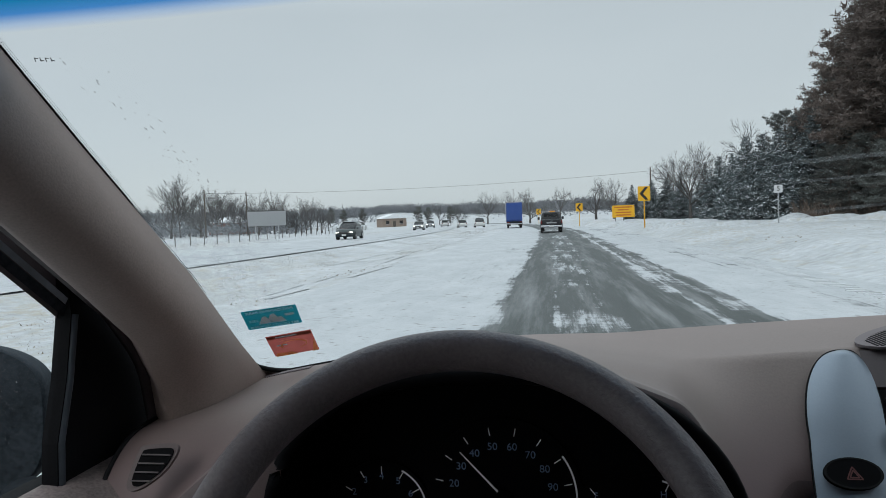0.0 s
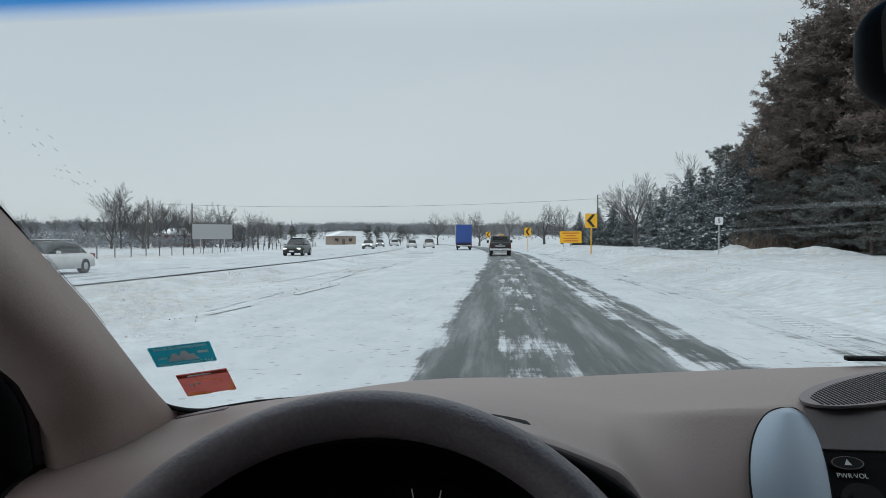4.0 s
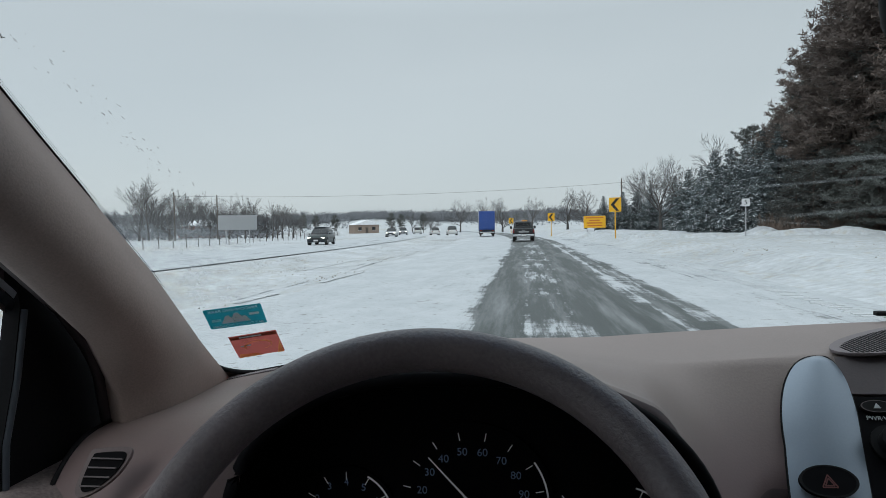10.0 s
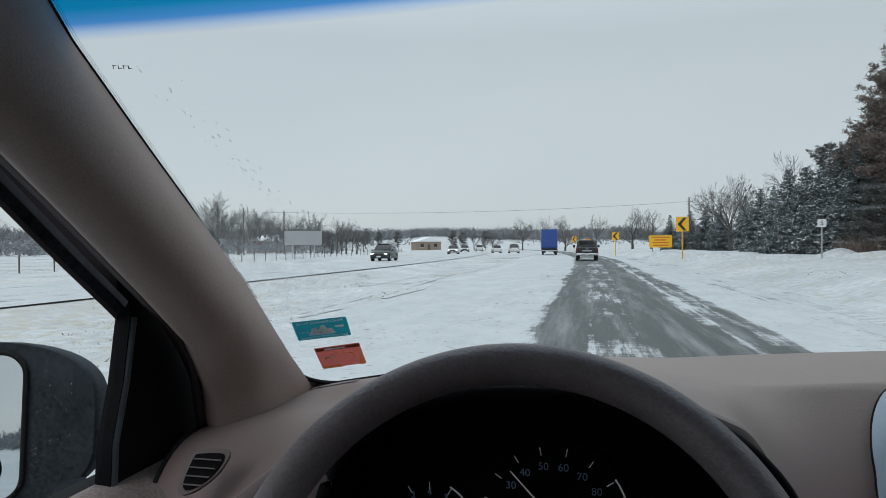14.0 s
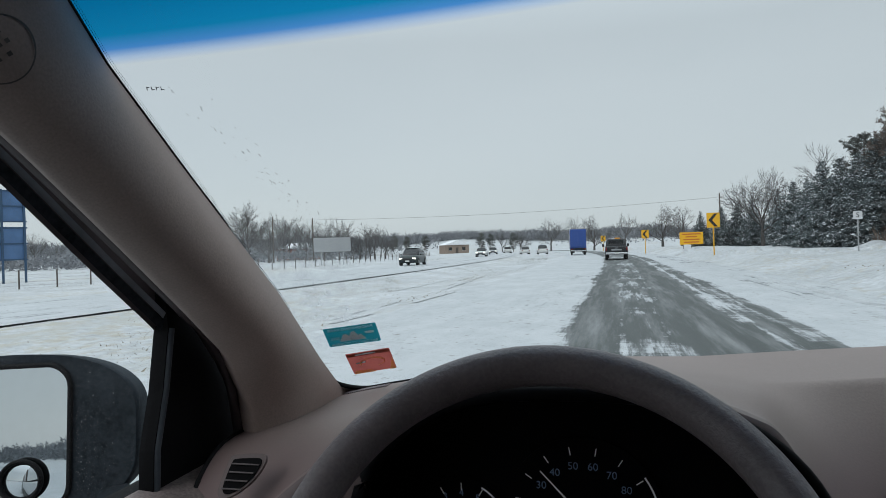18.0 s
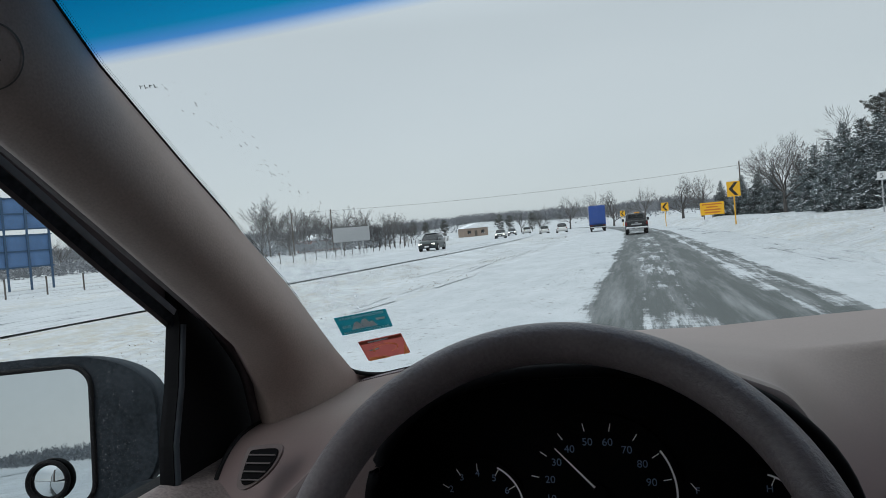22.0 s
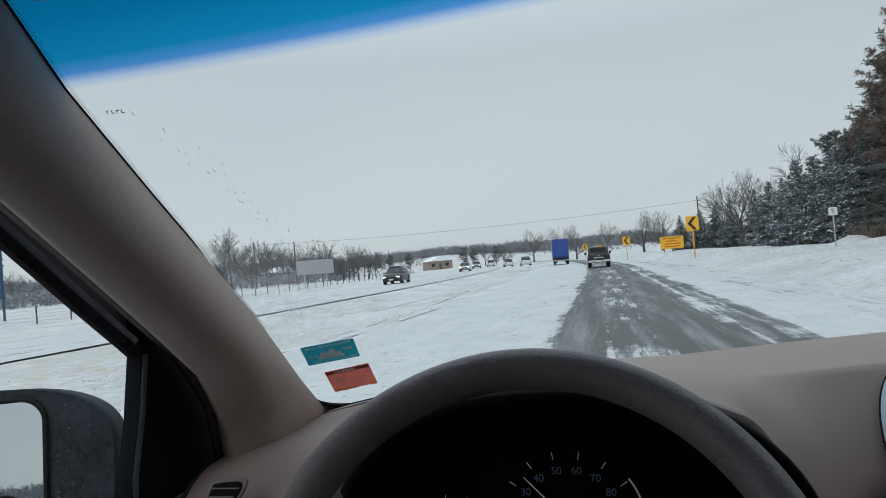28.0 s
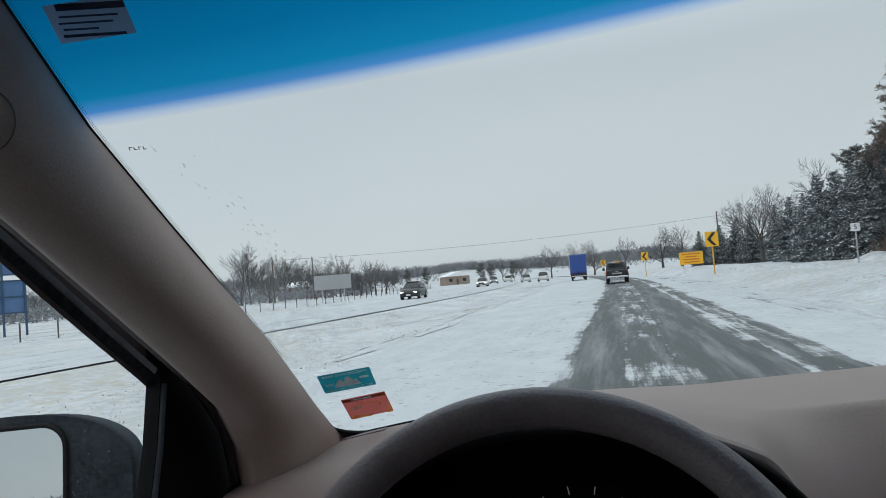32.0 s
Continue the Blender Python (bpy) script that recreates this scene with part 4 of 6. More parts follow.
tagged(part("salt_spots", spots, mat("dried_salt", (0.16, 0.17, 0.18), 0.8, vary=0.2), mirror, "pale dried salt spots", False), kind="stuff")
bs = MM @ Matrix.Translation((0.029, -0.060, -0.002))
bm_ = bmesh.new()
for k in range(40):
    rows_ = [[bs @ Vector(((0.0280 + 0.0032 * math.cos(b)) * math.cos(a), (0.0280 + 0.0032 * math.cos(b)) * math.sin(a), 0.009 + 0.0065 * math.sin(b))) for b in [j * math.tau / 8 for j in range(8)]] for a in (k * math.tau / 40, (k + 1) * math.tau / 40)]
    vv = [[bm_.verts.new(c) for c in r_] for r_ in rows_]
    for j in range(8):
        bm_.faces.new((vv[0][j], vv[1][j], vv[1][(j + 1) % 8], vv[0][(j + 1) % 8]))
bmesh.ops.remove_doubles(bm_, verts=bm_.verts, dist=1e-6)
blind = part("blind_spot_mirror", bm_, M_BLACK, mirror, "round stick-on convex mirror in a black ring")
part("convex_glass", surface(lambda u, v: bs @ Vector((0.0265 * v * math.cos(u * math.tau), 0.0265 * v * math.sin(u * math.tau), 0.012 - 0.005 * v * v)), 36, 10), M_MIRROR, blind)
arm = bmesh.new()
tube(arm, [(-0.76, 0.86, 1.10), (-0.66, 0.80, 1.115), (-0.57, 0.755, 1.15)], [0.03, 0.03, 0.035], 10)
part("mirror_foot", arm, M_DIRTYBLACK, mirror)

# ---- rear-view mirror ----
rv = thing("rear_view_mirror", "", "")
rv.parent = van
RV = basis((0.369, 0.53, 1.615), (0.98, -0.2, 0.03), (0, 0.12, 1))
part("mirror_case", surface(lambda u, v: RV @ superq(u, v, 0.127, 0.042, 0.022, 0.55), 40, 20), M_BLACK, rv, "black rear-view mirror case")
part("mirror_face", prism(bmesh.new(), round_rect(0.235, 0.066, 0.02), 0.003, RV @ Matrix.Translation((0, 0, 0.0205))), M_MIRROR, rv, soft=False)
stem = bmesh.new()
tube(stem, [RV @ Vector((0, 0.01, -0.02)), (0.375, 0.58, 1.70), on_glass(0.37, 1.74)], 0.009, 8)
part("mirror_stem", stem, M_BLACK, rv)

# ---- the rest of the cabin, closing it round the camera ----
roof = part("roof", boxed((0.36, -1.25, 1.885), (1.72, 3.7, 0.05), bevel=0.02), M_PAINT, van, "pale painted roof")
part("headliner", boxed((0.36, -1.25, 1.845), (1.66, 3.6, 0.025)), M_HEADLINER, van, "grey cloth headliner", False)
part("header_rail", boxed((0.36, 0.40, 1.835), (1.70, 0.10, 0.05), bevel=0.015), M_HEADLINER, van)
part("cabin_floor", boxed((0.36, -1.0, 0.36), (1.75, 4.4, 0.06), bevel=0.02), M_DOOR, van, "dark carpeted floor")
part("firewall", boxed((0.36, 1.05, 0.80), (1.72, 0.06, 0.86), bevel=0.01), M_BLACK, van)
part("right_door_skin", boxed((1.33, -0.9, 0.78), (0.06, 3.9, 0.80), bevel=0.02), M_PAINT, van)
part("left_rear_skin", boxed((-0.60, -1.95, 0.78), (0.06, 1.85, 0.80), bevel=0.02), M_PAINT, van)
for x in (-0.575, 1.31):
    for y, w in ((-0.72, 0.14), (-1.75, 0.14), (-2.80, 0.22)):
        part("roof_post", boxed((x, y, 1.52), (0.07, w, 0.72), bevel=0.015), M_HEADLINER, van)
# the unseen front passenger pane is darkened too, to keep light off the pillar
for x in (-0.585, 1.325):
    for y0, y1, gm in ((-1.68, -0.79, M_PRIVACY_DIM), (-2.69, -1.82, M_PRIVACY_DIM)) if x < 0 else ((-0.65, 0.55, M_PRIVACY_DIM), (-1.68, -0.79, M_PRIVACY_DIM), (-2.69, -1.82, M_PRIVACY_DIM)):
        part("side_window", surface(lambda u, v: (x, y0 + (y1 - y0) * u, 1.17 + 0.69 * v), 2, 2), gm, van, "unseen dark side window that dims the cabin")
part("rear_window", surface(lambda u, v: (-0.54 + 1.8 * u, -2.93, 1.22 + 0.64 * v), 2, 2), M_PRIVACY_DIM, van, "dark rear window")
rp = bmesh.new()
tube(rp, [(1.22, 0.96, 1.16), (1.225, 0.55, 1.62), (1.23, 0.2, 1.86)], 0.05, 10)
part("right_pillar_trim", rp, M_PILLAR, van)
part("tailgate", boxed((0.36, -2.92, 0.80), (1.80, 0.08, 0.86), bevel=0.03), M_PAINT, van)
part("hood", surface(lambda u, v: (-0.42 + 1.56 * u, 1.16 + 0.95 * v, 1.10 - 0.16 * v - 0.10 * v ** 3 - 0.07 * abs(2 * u - 1) ** 3), 24, 16, 0.02), M_PAINT, van, "pale painted hood")
part("nose", boxed((0.36, 1.98, 0.66), (1.72, 0.34, 0.46), bevel=0.09), M_PAINT, van)
for x in (-0.52, 1.24):
    part("fender", boxed((x, 1.58, 0.80), (0.16, 0.95, 0.42), bevel=0.06), M_PAINT, van)
    for y in (1.45, -1.95):
        tw = bmesh.new()
        bmesh.ops.create_cone(tw, cap_ends=True, segments=32, radius1=0.34, radius2=0.34, depth=0.22, matrix=pose(x + (0.04 if x < 0 else -0.04), y, 0.375 - 0.0227 * y, 0, 90, 0))
        bmesh.ops.bevel(tw, geom=[e for e in tw.edges if len(e.link_faces) == 2 and any(len(f.verts) > 4 for f in e.link_faces)], offset=0.03, segments=2, affect="EDGES")
        part("tyre", tw, M_TYRE, van)
# panes turn their faces to the cabin
for pane in [ob for ob in bpy.data.objects if ob.type == "MESH" and ob.data.materials[0] in (M_WIND, M_GLASS, M_PRIVACY_DIM)]:
    face = pane.data.polygons[0]
    if face.normal.dot(Vector((0.36, -0.6, 1.3)) - face.center) < 0:
        pane.data.flip_normals()
for x in (0.0, 0.78):
    part("seat_back", boxed((x, -0.42, 0.98), (0.50, 0.14, 0.78), Matrix.Identity(4), 0.05), M_DOOR, van, "front seat backrest")
    part("seat_cushion", boxed((x, -0.14, 0.58), (0.52, 0.52, 0.18), bevel=0.05), M_DOOR, van, "front seat cushion")

van.matrix_basis = RIDE

# ---- outside: snowy divided road bending left ----
def road_x(y):
    """The middle of the lane that the van drives in."""
    return 0.55 - 0.022 * y - max(0.0, y - 50) ** 2 / 1500


def far_road_x(y):
    """The middle of the oncoming carriageway."""
    return -18.6 - 0.01 * y - max(0.0, y - 40) ** 2 / 1500


def step(a, b, x):
    t = min(1.0, max(0.0, (x - a) / (b - a)))
    return t * t * (3 - 2 * t)


def ground_z(x, y):
    """Height of the snow: flat beside the roads, banked on the right, low hills far off."""
    d, e = x - road_x(min(max(y, -300), 900)), x - far_road_x(min(max(y, -300), 900))
    z = 0.75 * step(5.5, 12.0, d) * step(-400, -100, y)
    z += 0.35 * math.exp(-((d - 7.6) / 1.3) ** 2) * (0.5 + 0.5 * noise.noise((x * 0.11, y * 0.11, 3.0))) * 1.6
    z -= 0.35 * step(-6.2, -9.0, d) * step(4.5, 7.0, e)
    z -= 0.15 * step(-5, -9, e)
    r = math.hypot(x, y)
    z += 15.0 * step(230, 720, r) * (0.50 + 0.9 * noise.noise((x * 0.0016, y * 0.0016, 7.0))) * step(-200, 300, y - 0.2 * abs(x))
    off = min(step(5.2, 7.0, abs(d + 0.3)), step(4.2, 5.5, abs(e)))
    z += off * (0.05 * noise.noise((x * 0.5, y * 0.5, 0.0)) + 0.10 * noise.noise((x * 0.12, y * 0.12, 1.0)))
    return z - 0.05 * (1 - off)


def snow_material():
    m = mat("wind_blown_snow", (0.468, 0.483, 0.500), 0.65, scale=0.25, vary=0.32, bump=1.0, grain=4, spec=0.3)
    n, l = m.node_tree.nodes, m.node_tree.links
    b = n["Principled BSDF"]
    base = b.inputs["Base Color"].links[0].from_socket
    tc, mp = n.new("ShaderNodeTexCoord"), n.new("ShaderNodeMapping")
    mp.inputs["Scale"].default_value = (1.0, 0.45, 1.0)
    l.new(tc.outputs["Object"], mp.inputs[0])
    a, c = n.new("ShaderNodeTexNoise"), n.new("ShaderNodeTexNoise")
    a.inputs["Scale"].default_value, a.inputs["Detail"].default_value = 0.06, 3
    c.inputs["Scale"].default_value, c.inputs["Detail"].default_value, c.inputs["Roughness"].default_value = 2.6, 6, 0.75
    l.new(mp.outputs[0], a.inputs["Vector"])
    l.new(mp.outputs[0], c.inputs["Vector"])
    s = n.new("ShaderNodeMath")
    s.operation = "MULTIPLY_ADD"
    s.inputs[1].default_value = 0.55
    l.new(a.outputs["Fac"], s.inputs[0])
    l.new(c.outputs["Fac"], s.inputs[2])
    r = n.new("ShaderNodeMapRange")
    r.inputs["From Min"].default_value, r.inputs["From Max"].default_value = 0.80, 0.95
    r.inputs["To Max"].default_value = 0.75
    l.new(s.outputs[0], r.inputs["Value"])
    mx = n.new("ShaderNodeMix")
    mx.data_type = "RGBA"
    mx.inputs["B"].default_value = (0.40, 0.36, 0.29, 1)
    l.new(r.outputs[0], mx.inputs["Factor"])
    l.new(base, mx.inputs["A"])
    st, ms = n.new("ShaderNodeTexNoise"), n.new("ShaderNodeMapping")
    ms.inputs["Scale"].default_value = (0.9, 0.035, 1.0)
    st.inputs["Scale"].default_value, st.inputs["Detail"].default_value, st.inputs["Roughness"].default_value = 1.1, 6, 0.72
    l.new(tc.outputs["Object"], ms.inputs[0])
    l.new(ms.outputs[0], st.inputs["Vector"])
    r2, mx2 = n.new("ShaderNodeMapRange"), n.new("ShaderNodeMix")
    r2.inputs["From Min"].default_value, r2.inputs["From Max"].default_value, r2.inputs["To Max"].default_value = 0.51, 0.64, 0.62
    mx2.data_type = "RGBA"
    mx2.inputs["B"].default_value = (0.42, 0.43, 0.43, 1)
    l.new(st.outputs["Fac"], r2.inputs["Value"])
    l.new(r2.outputs[0], mx2.inputs["Factor"])
    l.new(mx.outputs["Result"], mx2.inputs["A"])
    l.new(mx2.outputs["Result"], b.inputs["Base Color"])
    return m


M_SNOW = snow_material()


def axis(lo, hi, near, n):
    """Stops from lo to hi that crowd round zero."""
    k = math.asinh(hi / near)
    j = math.asinh(lo / near)
    return [near * math.sinh(j + (k - j) * i / n) for i in range(n + 1)]


GX, GY = axis(-2600, 2600, 6, 190), axis(-1500, 4200, 9, 230)
gv_ = [(x, y, ground_z(x, y)) for x in GX for y in GY]
W_ = len(GY)
gf_ = [(i * W_ + j, (i + 1) * W_ + j, (i + 1) * W_ + j + 1, i * W_ + j + 1) for i in range(len(GX) - 1) for j in range(W_ - 1)]
ground = tagged(mesh_part("ground", gv_, gf_, M_SNOW), "wind-blown snow field with dry grass showing through", "ground", kind="structure")


def road_material(name, lanes, bare, streak):
    """Asphalt under blown snow. lanes: the clear tracks as (middle, half width, how bare); u runs across, v along, in metres."""
    m = bpy.data.materials.new(name)
    m.use_nodes = True
    n, l = m.node_tree.nodes, m.node_tree.links
    b = n["Principled BSDF"]

    def math_node(op, *args):
        k = n.new("ShaderNodeMath")
        k.operation = op
        for i, a in enumerate(args):
            if isinstance(a, (int, float)):
                k.inputs[i].default_value = a
            else:
                l.new(a, k.inputs[i])
        return k.outputs[0]

    def noise_node(vec, scale, detail=4, rough=0.6):
        k = n.new("ShaderNodeTexNoise")
        k.inputs["Scale"].default_value, k.inputs["Detail"].default_value, k.inputs["Roughness"].default_value = scale, detail, rough
        l.new(vec, k.inputs["Vector"])
        return k.outputs["Fac"]

    uv, sep = n.new("ShaderNodeUVMap"), n.new("ShaderNodeSeparateXYZ")
    uv.uv_map = "lane"
    l.new(uv.outputs[0], sep.inputs[0])
    u = sep.outputs["X"]
    stretched, across = n.new("ShaderNodeMapping"), n.new("ShaderNodeMapping")
    stretched.inputs["Scale"].default_value = (1.9, 0.11, 1.0)
    across.inputs["Scale"].default_value = (0.35, 1.3, 1.0)
    l.new(uv.outputs[0], stretched.inputs[0])
    l.new(uv.outputs[0], across.inputs[0])
    n1, n2 = noise_node(stretched.outputs[0], 1.9, 8, 0.75), noise_node(across.outputs[0], 2.4, 8, 0.78)
    n3 = noise_node(uv.outputs[0], 0.11, 3)
    n4 = noise_node(uv.outputs[0], 0.55, 4, 0.65)
    wob = math_node("ADD", math_node("MULTIPLY", math_node("SUBTRACT", n1, 0.5), 2.0), math_node("MULTIPLY", math_node("SUBTRACT", n2, 0.5), 0.75))
    wob = math_node("ADD", wob, math_node("MULTIPLY", math_node("SUBTRACT", n3, 0.5), streak))
    wob = math_node("ADD", wob, math_node("MULTIPLY", math_node("SUBTRACT", n4, 0.5), 0.9))
    clear = None
    for mid, half, deep in lanes:
        d = math_node("SUBTRACT", half, math_node("ABSOLUTE", math_node("SUBTRACT", u, mid)))
        d = math_node("MINIMUM", math_node("MULTIPLY", d, 1.6), deep)
        clear = d if clear is None else math_node("MAXIMUM", clear, d)
    val = math_node("ADD", clear, wob)
    mask = n.new("ShaderNodeMapRange")
    mask.inputs["From Min"].default_value, mask.inputs["From Max"].default_value = bare, bare + 0.24
    l.new(val, mask.inputs["Value"])
    asph = n.new("ShaderNodeValToRGB")
    asph.color_ramp.elements[0].color, asph.color_ramp.elements[1].color = (0.034, 0.040, 0.040, 1), (0.088, 0.097, 0.095, 1)
    asph.color_ramp.elements[0].position, asph.color_ramp.elements[1].position = 0.35, 0.7
    fine = noise_node(uv.outputs[0], 40, 3)
    l.new(math_node("ADD", math_node("MULTIPLY", fine, 0.5), math_node("MULTIPLY", n1, 0.5)), asph.inputs[0])
    white = n.new("ShaderNodeMix")
    white.data_type = "RGBA"
    snow_c = n.new("ShaderNodeValToRGB")
    snow_c.color_ramp.elements[0].color, snow_c.color_ramp.elements[1].color = (0.385, 0.402, 0.420, 1), (0.500, 0.515, 0.530, 1)
    snow_c.color_ramp.elements[0].position, snow_c.color_ramp.elements[1].position = 0.34, 0.62
    lumps = n.new("ShaderNodeMapping")
    lumps.inputs["Scale"].default_value = (1.0, 0.35, 1.0)
    l.new(uv.outputs[0], lumps.inputs[0])
    l.new(math_node("ADD", math_node("MULTIPLY", noise_node(lumps.outputs[0], 1.5, 7, 0.72), 0.7), math_node("MULTIPLY", noise_node(uv.outputs[0], 0.35, 3), 0.3)), snow_c.inputs[0])
    # crumbs of dirt thrown up on the snow
    crumbs, specked = n.new("ShaderNodeMapRange"), n.new("ShaderNodeMix")
    specked.data_type = "RGBA"
    crumbs.inputs["From Min"].default_value, crumbs.inputs["From Max"].default_value, crumbs.inputs["To Max"].default_value = 0.605, 0.66, 0.7
    l.new(math_node("ADD", math_node("MULTIPLY", noise_node(uv.outputs[0], 7.0, 2, 0.5), 0.8), math_node("MULTIPLY", noise_node(uv.outputs[0], 0.6, 2), 0.2)), crumbs.inputs["Value"])
    l.new(crumbs.outputs[0], specked.inputs["Factor"])
    l.new(snow_c.outputs[0], specked.inputs["A"])
    specked.inputs["B"].default_value = (0.17, 0.155, 0.135, 1)
    l.new(specked.outputs["Result"], white.inputs["A"])
    l.new(mask.outputs[0], white.inputs["Factor"])
    dusted = n.new("ShaderNodeMix")
    dusted.data_type = "RGBA"
    dusted.inputs["B"].default_value = (0.5, 0.51, 0.52, 1)
    drift = math_node("MAXIMUM", math_node("SUBTRACT", noise_node(stretched.outputs[0], 1.2, 6, 0.7), 0.47), 0.0)
    l.new(math_node("MINIMUM", math_node("MULTIPLY", drift, 1.5), 0.4), dusted.inputs["Factor"])
    l.new(asph.outputs[0], dusted.inputs["A"])
    l.new(dusted.outputs["Result"], white.inputs["B"])
    l.new(white.outputs["Result"], b.inputs["Base Color"])
    rough = n.new("ShaderNodeMapRange")
    rough.inputs["To Min"].default_value, rough.inputs["To Max"].default_value = 0.7, 0.62
    b.inputs["Specular IOR Level"].default_value = 0.3
    l.new(mask.outputs[0], rough.inputs["Value"])
    l.new(rough.outputs[0], b.inputs["Roughness"])
    bp = n.new("ShaderNodeBump")
    bp.inputs["Strength"].default_value, bp.inputs["Distance"].default_value = 0.4, 0.03
    l.new(math_node("SUBTRACT", math_node("MULTIPLY", fine, 0.2), mask.outputs[0]), bp.inputs["Height"])
    l.new(bp.outputs[0], b.inputs["Normal"])
    return m


def road_strip(name, mid, left, right, y0, y1, material, label):
    """A road sheet with its own lane coordinates."""
    ys = [y0 + (y1 - y0) * (k / 220) for k in range(221)]
    us = [left + (right - left) * k / 10 for k in range(11)]
    vs = [(mid(y) + u, y, 0.03 - 0.006 * abs(u) + 0.0) for y in ys for u in us]
    fs = [(j * 11 + i, j * 11 + i + 1, (j + 1) * 11 + i + 1, (j + 1) * 11 + i) for j in range(220) for i in range(10)]
    ob = mesh_part(name, vs, fs, material)
    lay = ob.data.uv_layers.new(name="lane")
    for loop_ in ob.data.loops:
        k = loop_.vertex_index
        lay.data[loop_.index].uv = (us[k % 11], ys[k // 11])
    return tagged(ob, label, "road", kind="structure")


M_ROAD = road_material("asphalt_under_blown_snow", [(-0.95, 0.62, 0.9), (0.95, 0.75, 0.9), (0.0, 1.5, 0.30), (2.1, 0.40, 0.26), (3.3, 1.2, -0.34), (4.6, 0.8, -0.10), (-2.3, 0.3, -0.25)], 0.02, 1.5)
M_FARROAD = road_material("far_asphalt_under_snow", [(-2.6, 0.3, 0.0), (-1.0, 0.3, -0.05), (1.1, 0.35, 0.05), (2.7, 0.3, 0.05), (3.7, 0.2, 0.02)], 0.1, 0.8)
road = road_strip("road", road_x, -5.9, 5.6, -160, 420, M_ROAD, "wet grey asphalt lane with drifting snow streaks")
road_strip("road_oncoming", far_road_x, -4.2, 4.2, -160, 420, M_FARROAD, "oncoming carriageway with thin dark tracks in snow")

# the rumble strip on the right shoulder: packed snow in its grooves
M_LINE = mat("packed_white_snow", (0.53, 0.545, 0.56), 0.7, scale=3, vary=0.2)
rl = random.Random(9)
for k in range(64):
    y = 11.5 + 0.30 * k
    if noise.noise((y * 0.35, 4.0, 2.0)) > -0.22:
        w = 0.40 * rl.uniform(0.75, 1.1)
        part("rumble_groove", boxed((road_x(y) + 4.75 + rl.gauss(0, 0.03), y, 0.008), (w, 0.12, 0.012), bevel=0.003), M_LINE, road, soft=False)

# old wheel tracks and wind ridges across the median snow
M_TRACK = mat("packed_grey_snow", (0.45, 0.462, 0.474), 0.7, scale=1.5, vary=0.3)
tracks = []
for off, y0, y1, w, drift in ((-7.4, 14, 62, 0.16, 0.010), (-9.1, 20, 75, 0.22, 0.006), (-6.6, 9, 30, 0.10, 0.03), (-10.6, 30, 95, 0.30, 0.0), (-8.3, 40, 110, 0.25, -0.004)):
    vs, fs, y = [], [], y0
    while y < y1:
        wid = w * (0.5 + 0.9 * abs(noise.noise((y * 0.5, off, 2.0))))
        x = road_x(y) + off + drift * (y - y0) + 0.12 * noise.noise((y * 0.3, off, 5.0))
        if noise.noise((y * 0.22, off, 9.0)) > -0.12:
            k = len(vs)
            for yy in (y, y + 0.8):
                vs.extend([(x - wid, yy, ground_z(x - wid, yy) + 0.012), (x + wid, yy, ground_z(x + wid, yy) + 0.012)])
            fs.append((k, k + 1, k + 3, k + 2))
        y += 0.8
    tagged(mesh_part("snow_track", vs, fs, M_TRACK, ground, soft=False), "grey wheel track in the snow", kind="stuff")

# ---- trees ----
M_BARK = snow_topped("grey_bark", (0.085, 0.078, 0.074), 0.9, 0.35)
M_PINEBARK = snow_topped("reddish_pine_bark", (0.115, 0.085, 0.072), 0.9, 0.22)
M_TWIG = mat("bare_twigs", (0.098, 0.095, 0.095), 0.9, scale=2, vary=0.25, objects=True)
# needle base colours are lightened to stand in for haze, besides the snow
M_PINE = snow_topped("hazed_pine_needles", (0.096, 0.104, 0.097), 0.8, 0.26)
M_SPRUCE = snow_topped("hazed_blue_spruce_needles", (0.095, 0.115, 0.120), 0.8, 0.42)
M_RUST = snow_topped("hazed_brown_pine_needles", (0.150, 0.118, 0.104), 0.85, 0.25)


def bar(vs, fs, a, b, ra, rb, n=3):
    """A thin tapered stick added to vertex and face lists."""
    d = (b - a).normalized()
    s = d.cross(Vector((0, 0, 1)) if abs(d.z) < 0.9 else Vector((1, 0, 0))).normalized()
    q = d.cross(s)
    k0 = len(vs)
    for p, r in ((a, ra), (b, rb)):
        for k in range(n):
            w = k * math.tau / n
            vs.append(p + r * (math.cos(w) * s + math.sin(w) * q))
    for k in range(n):
        j = (k + 1) % n
        fs.append((k0 + k, k0 + j, k0 + n + j, k0 + n + k))


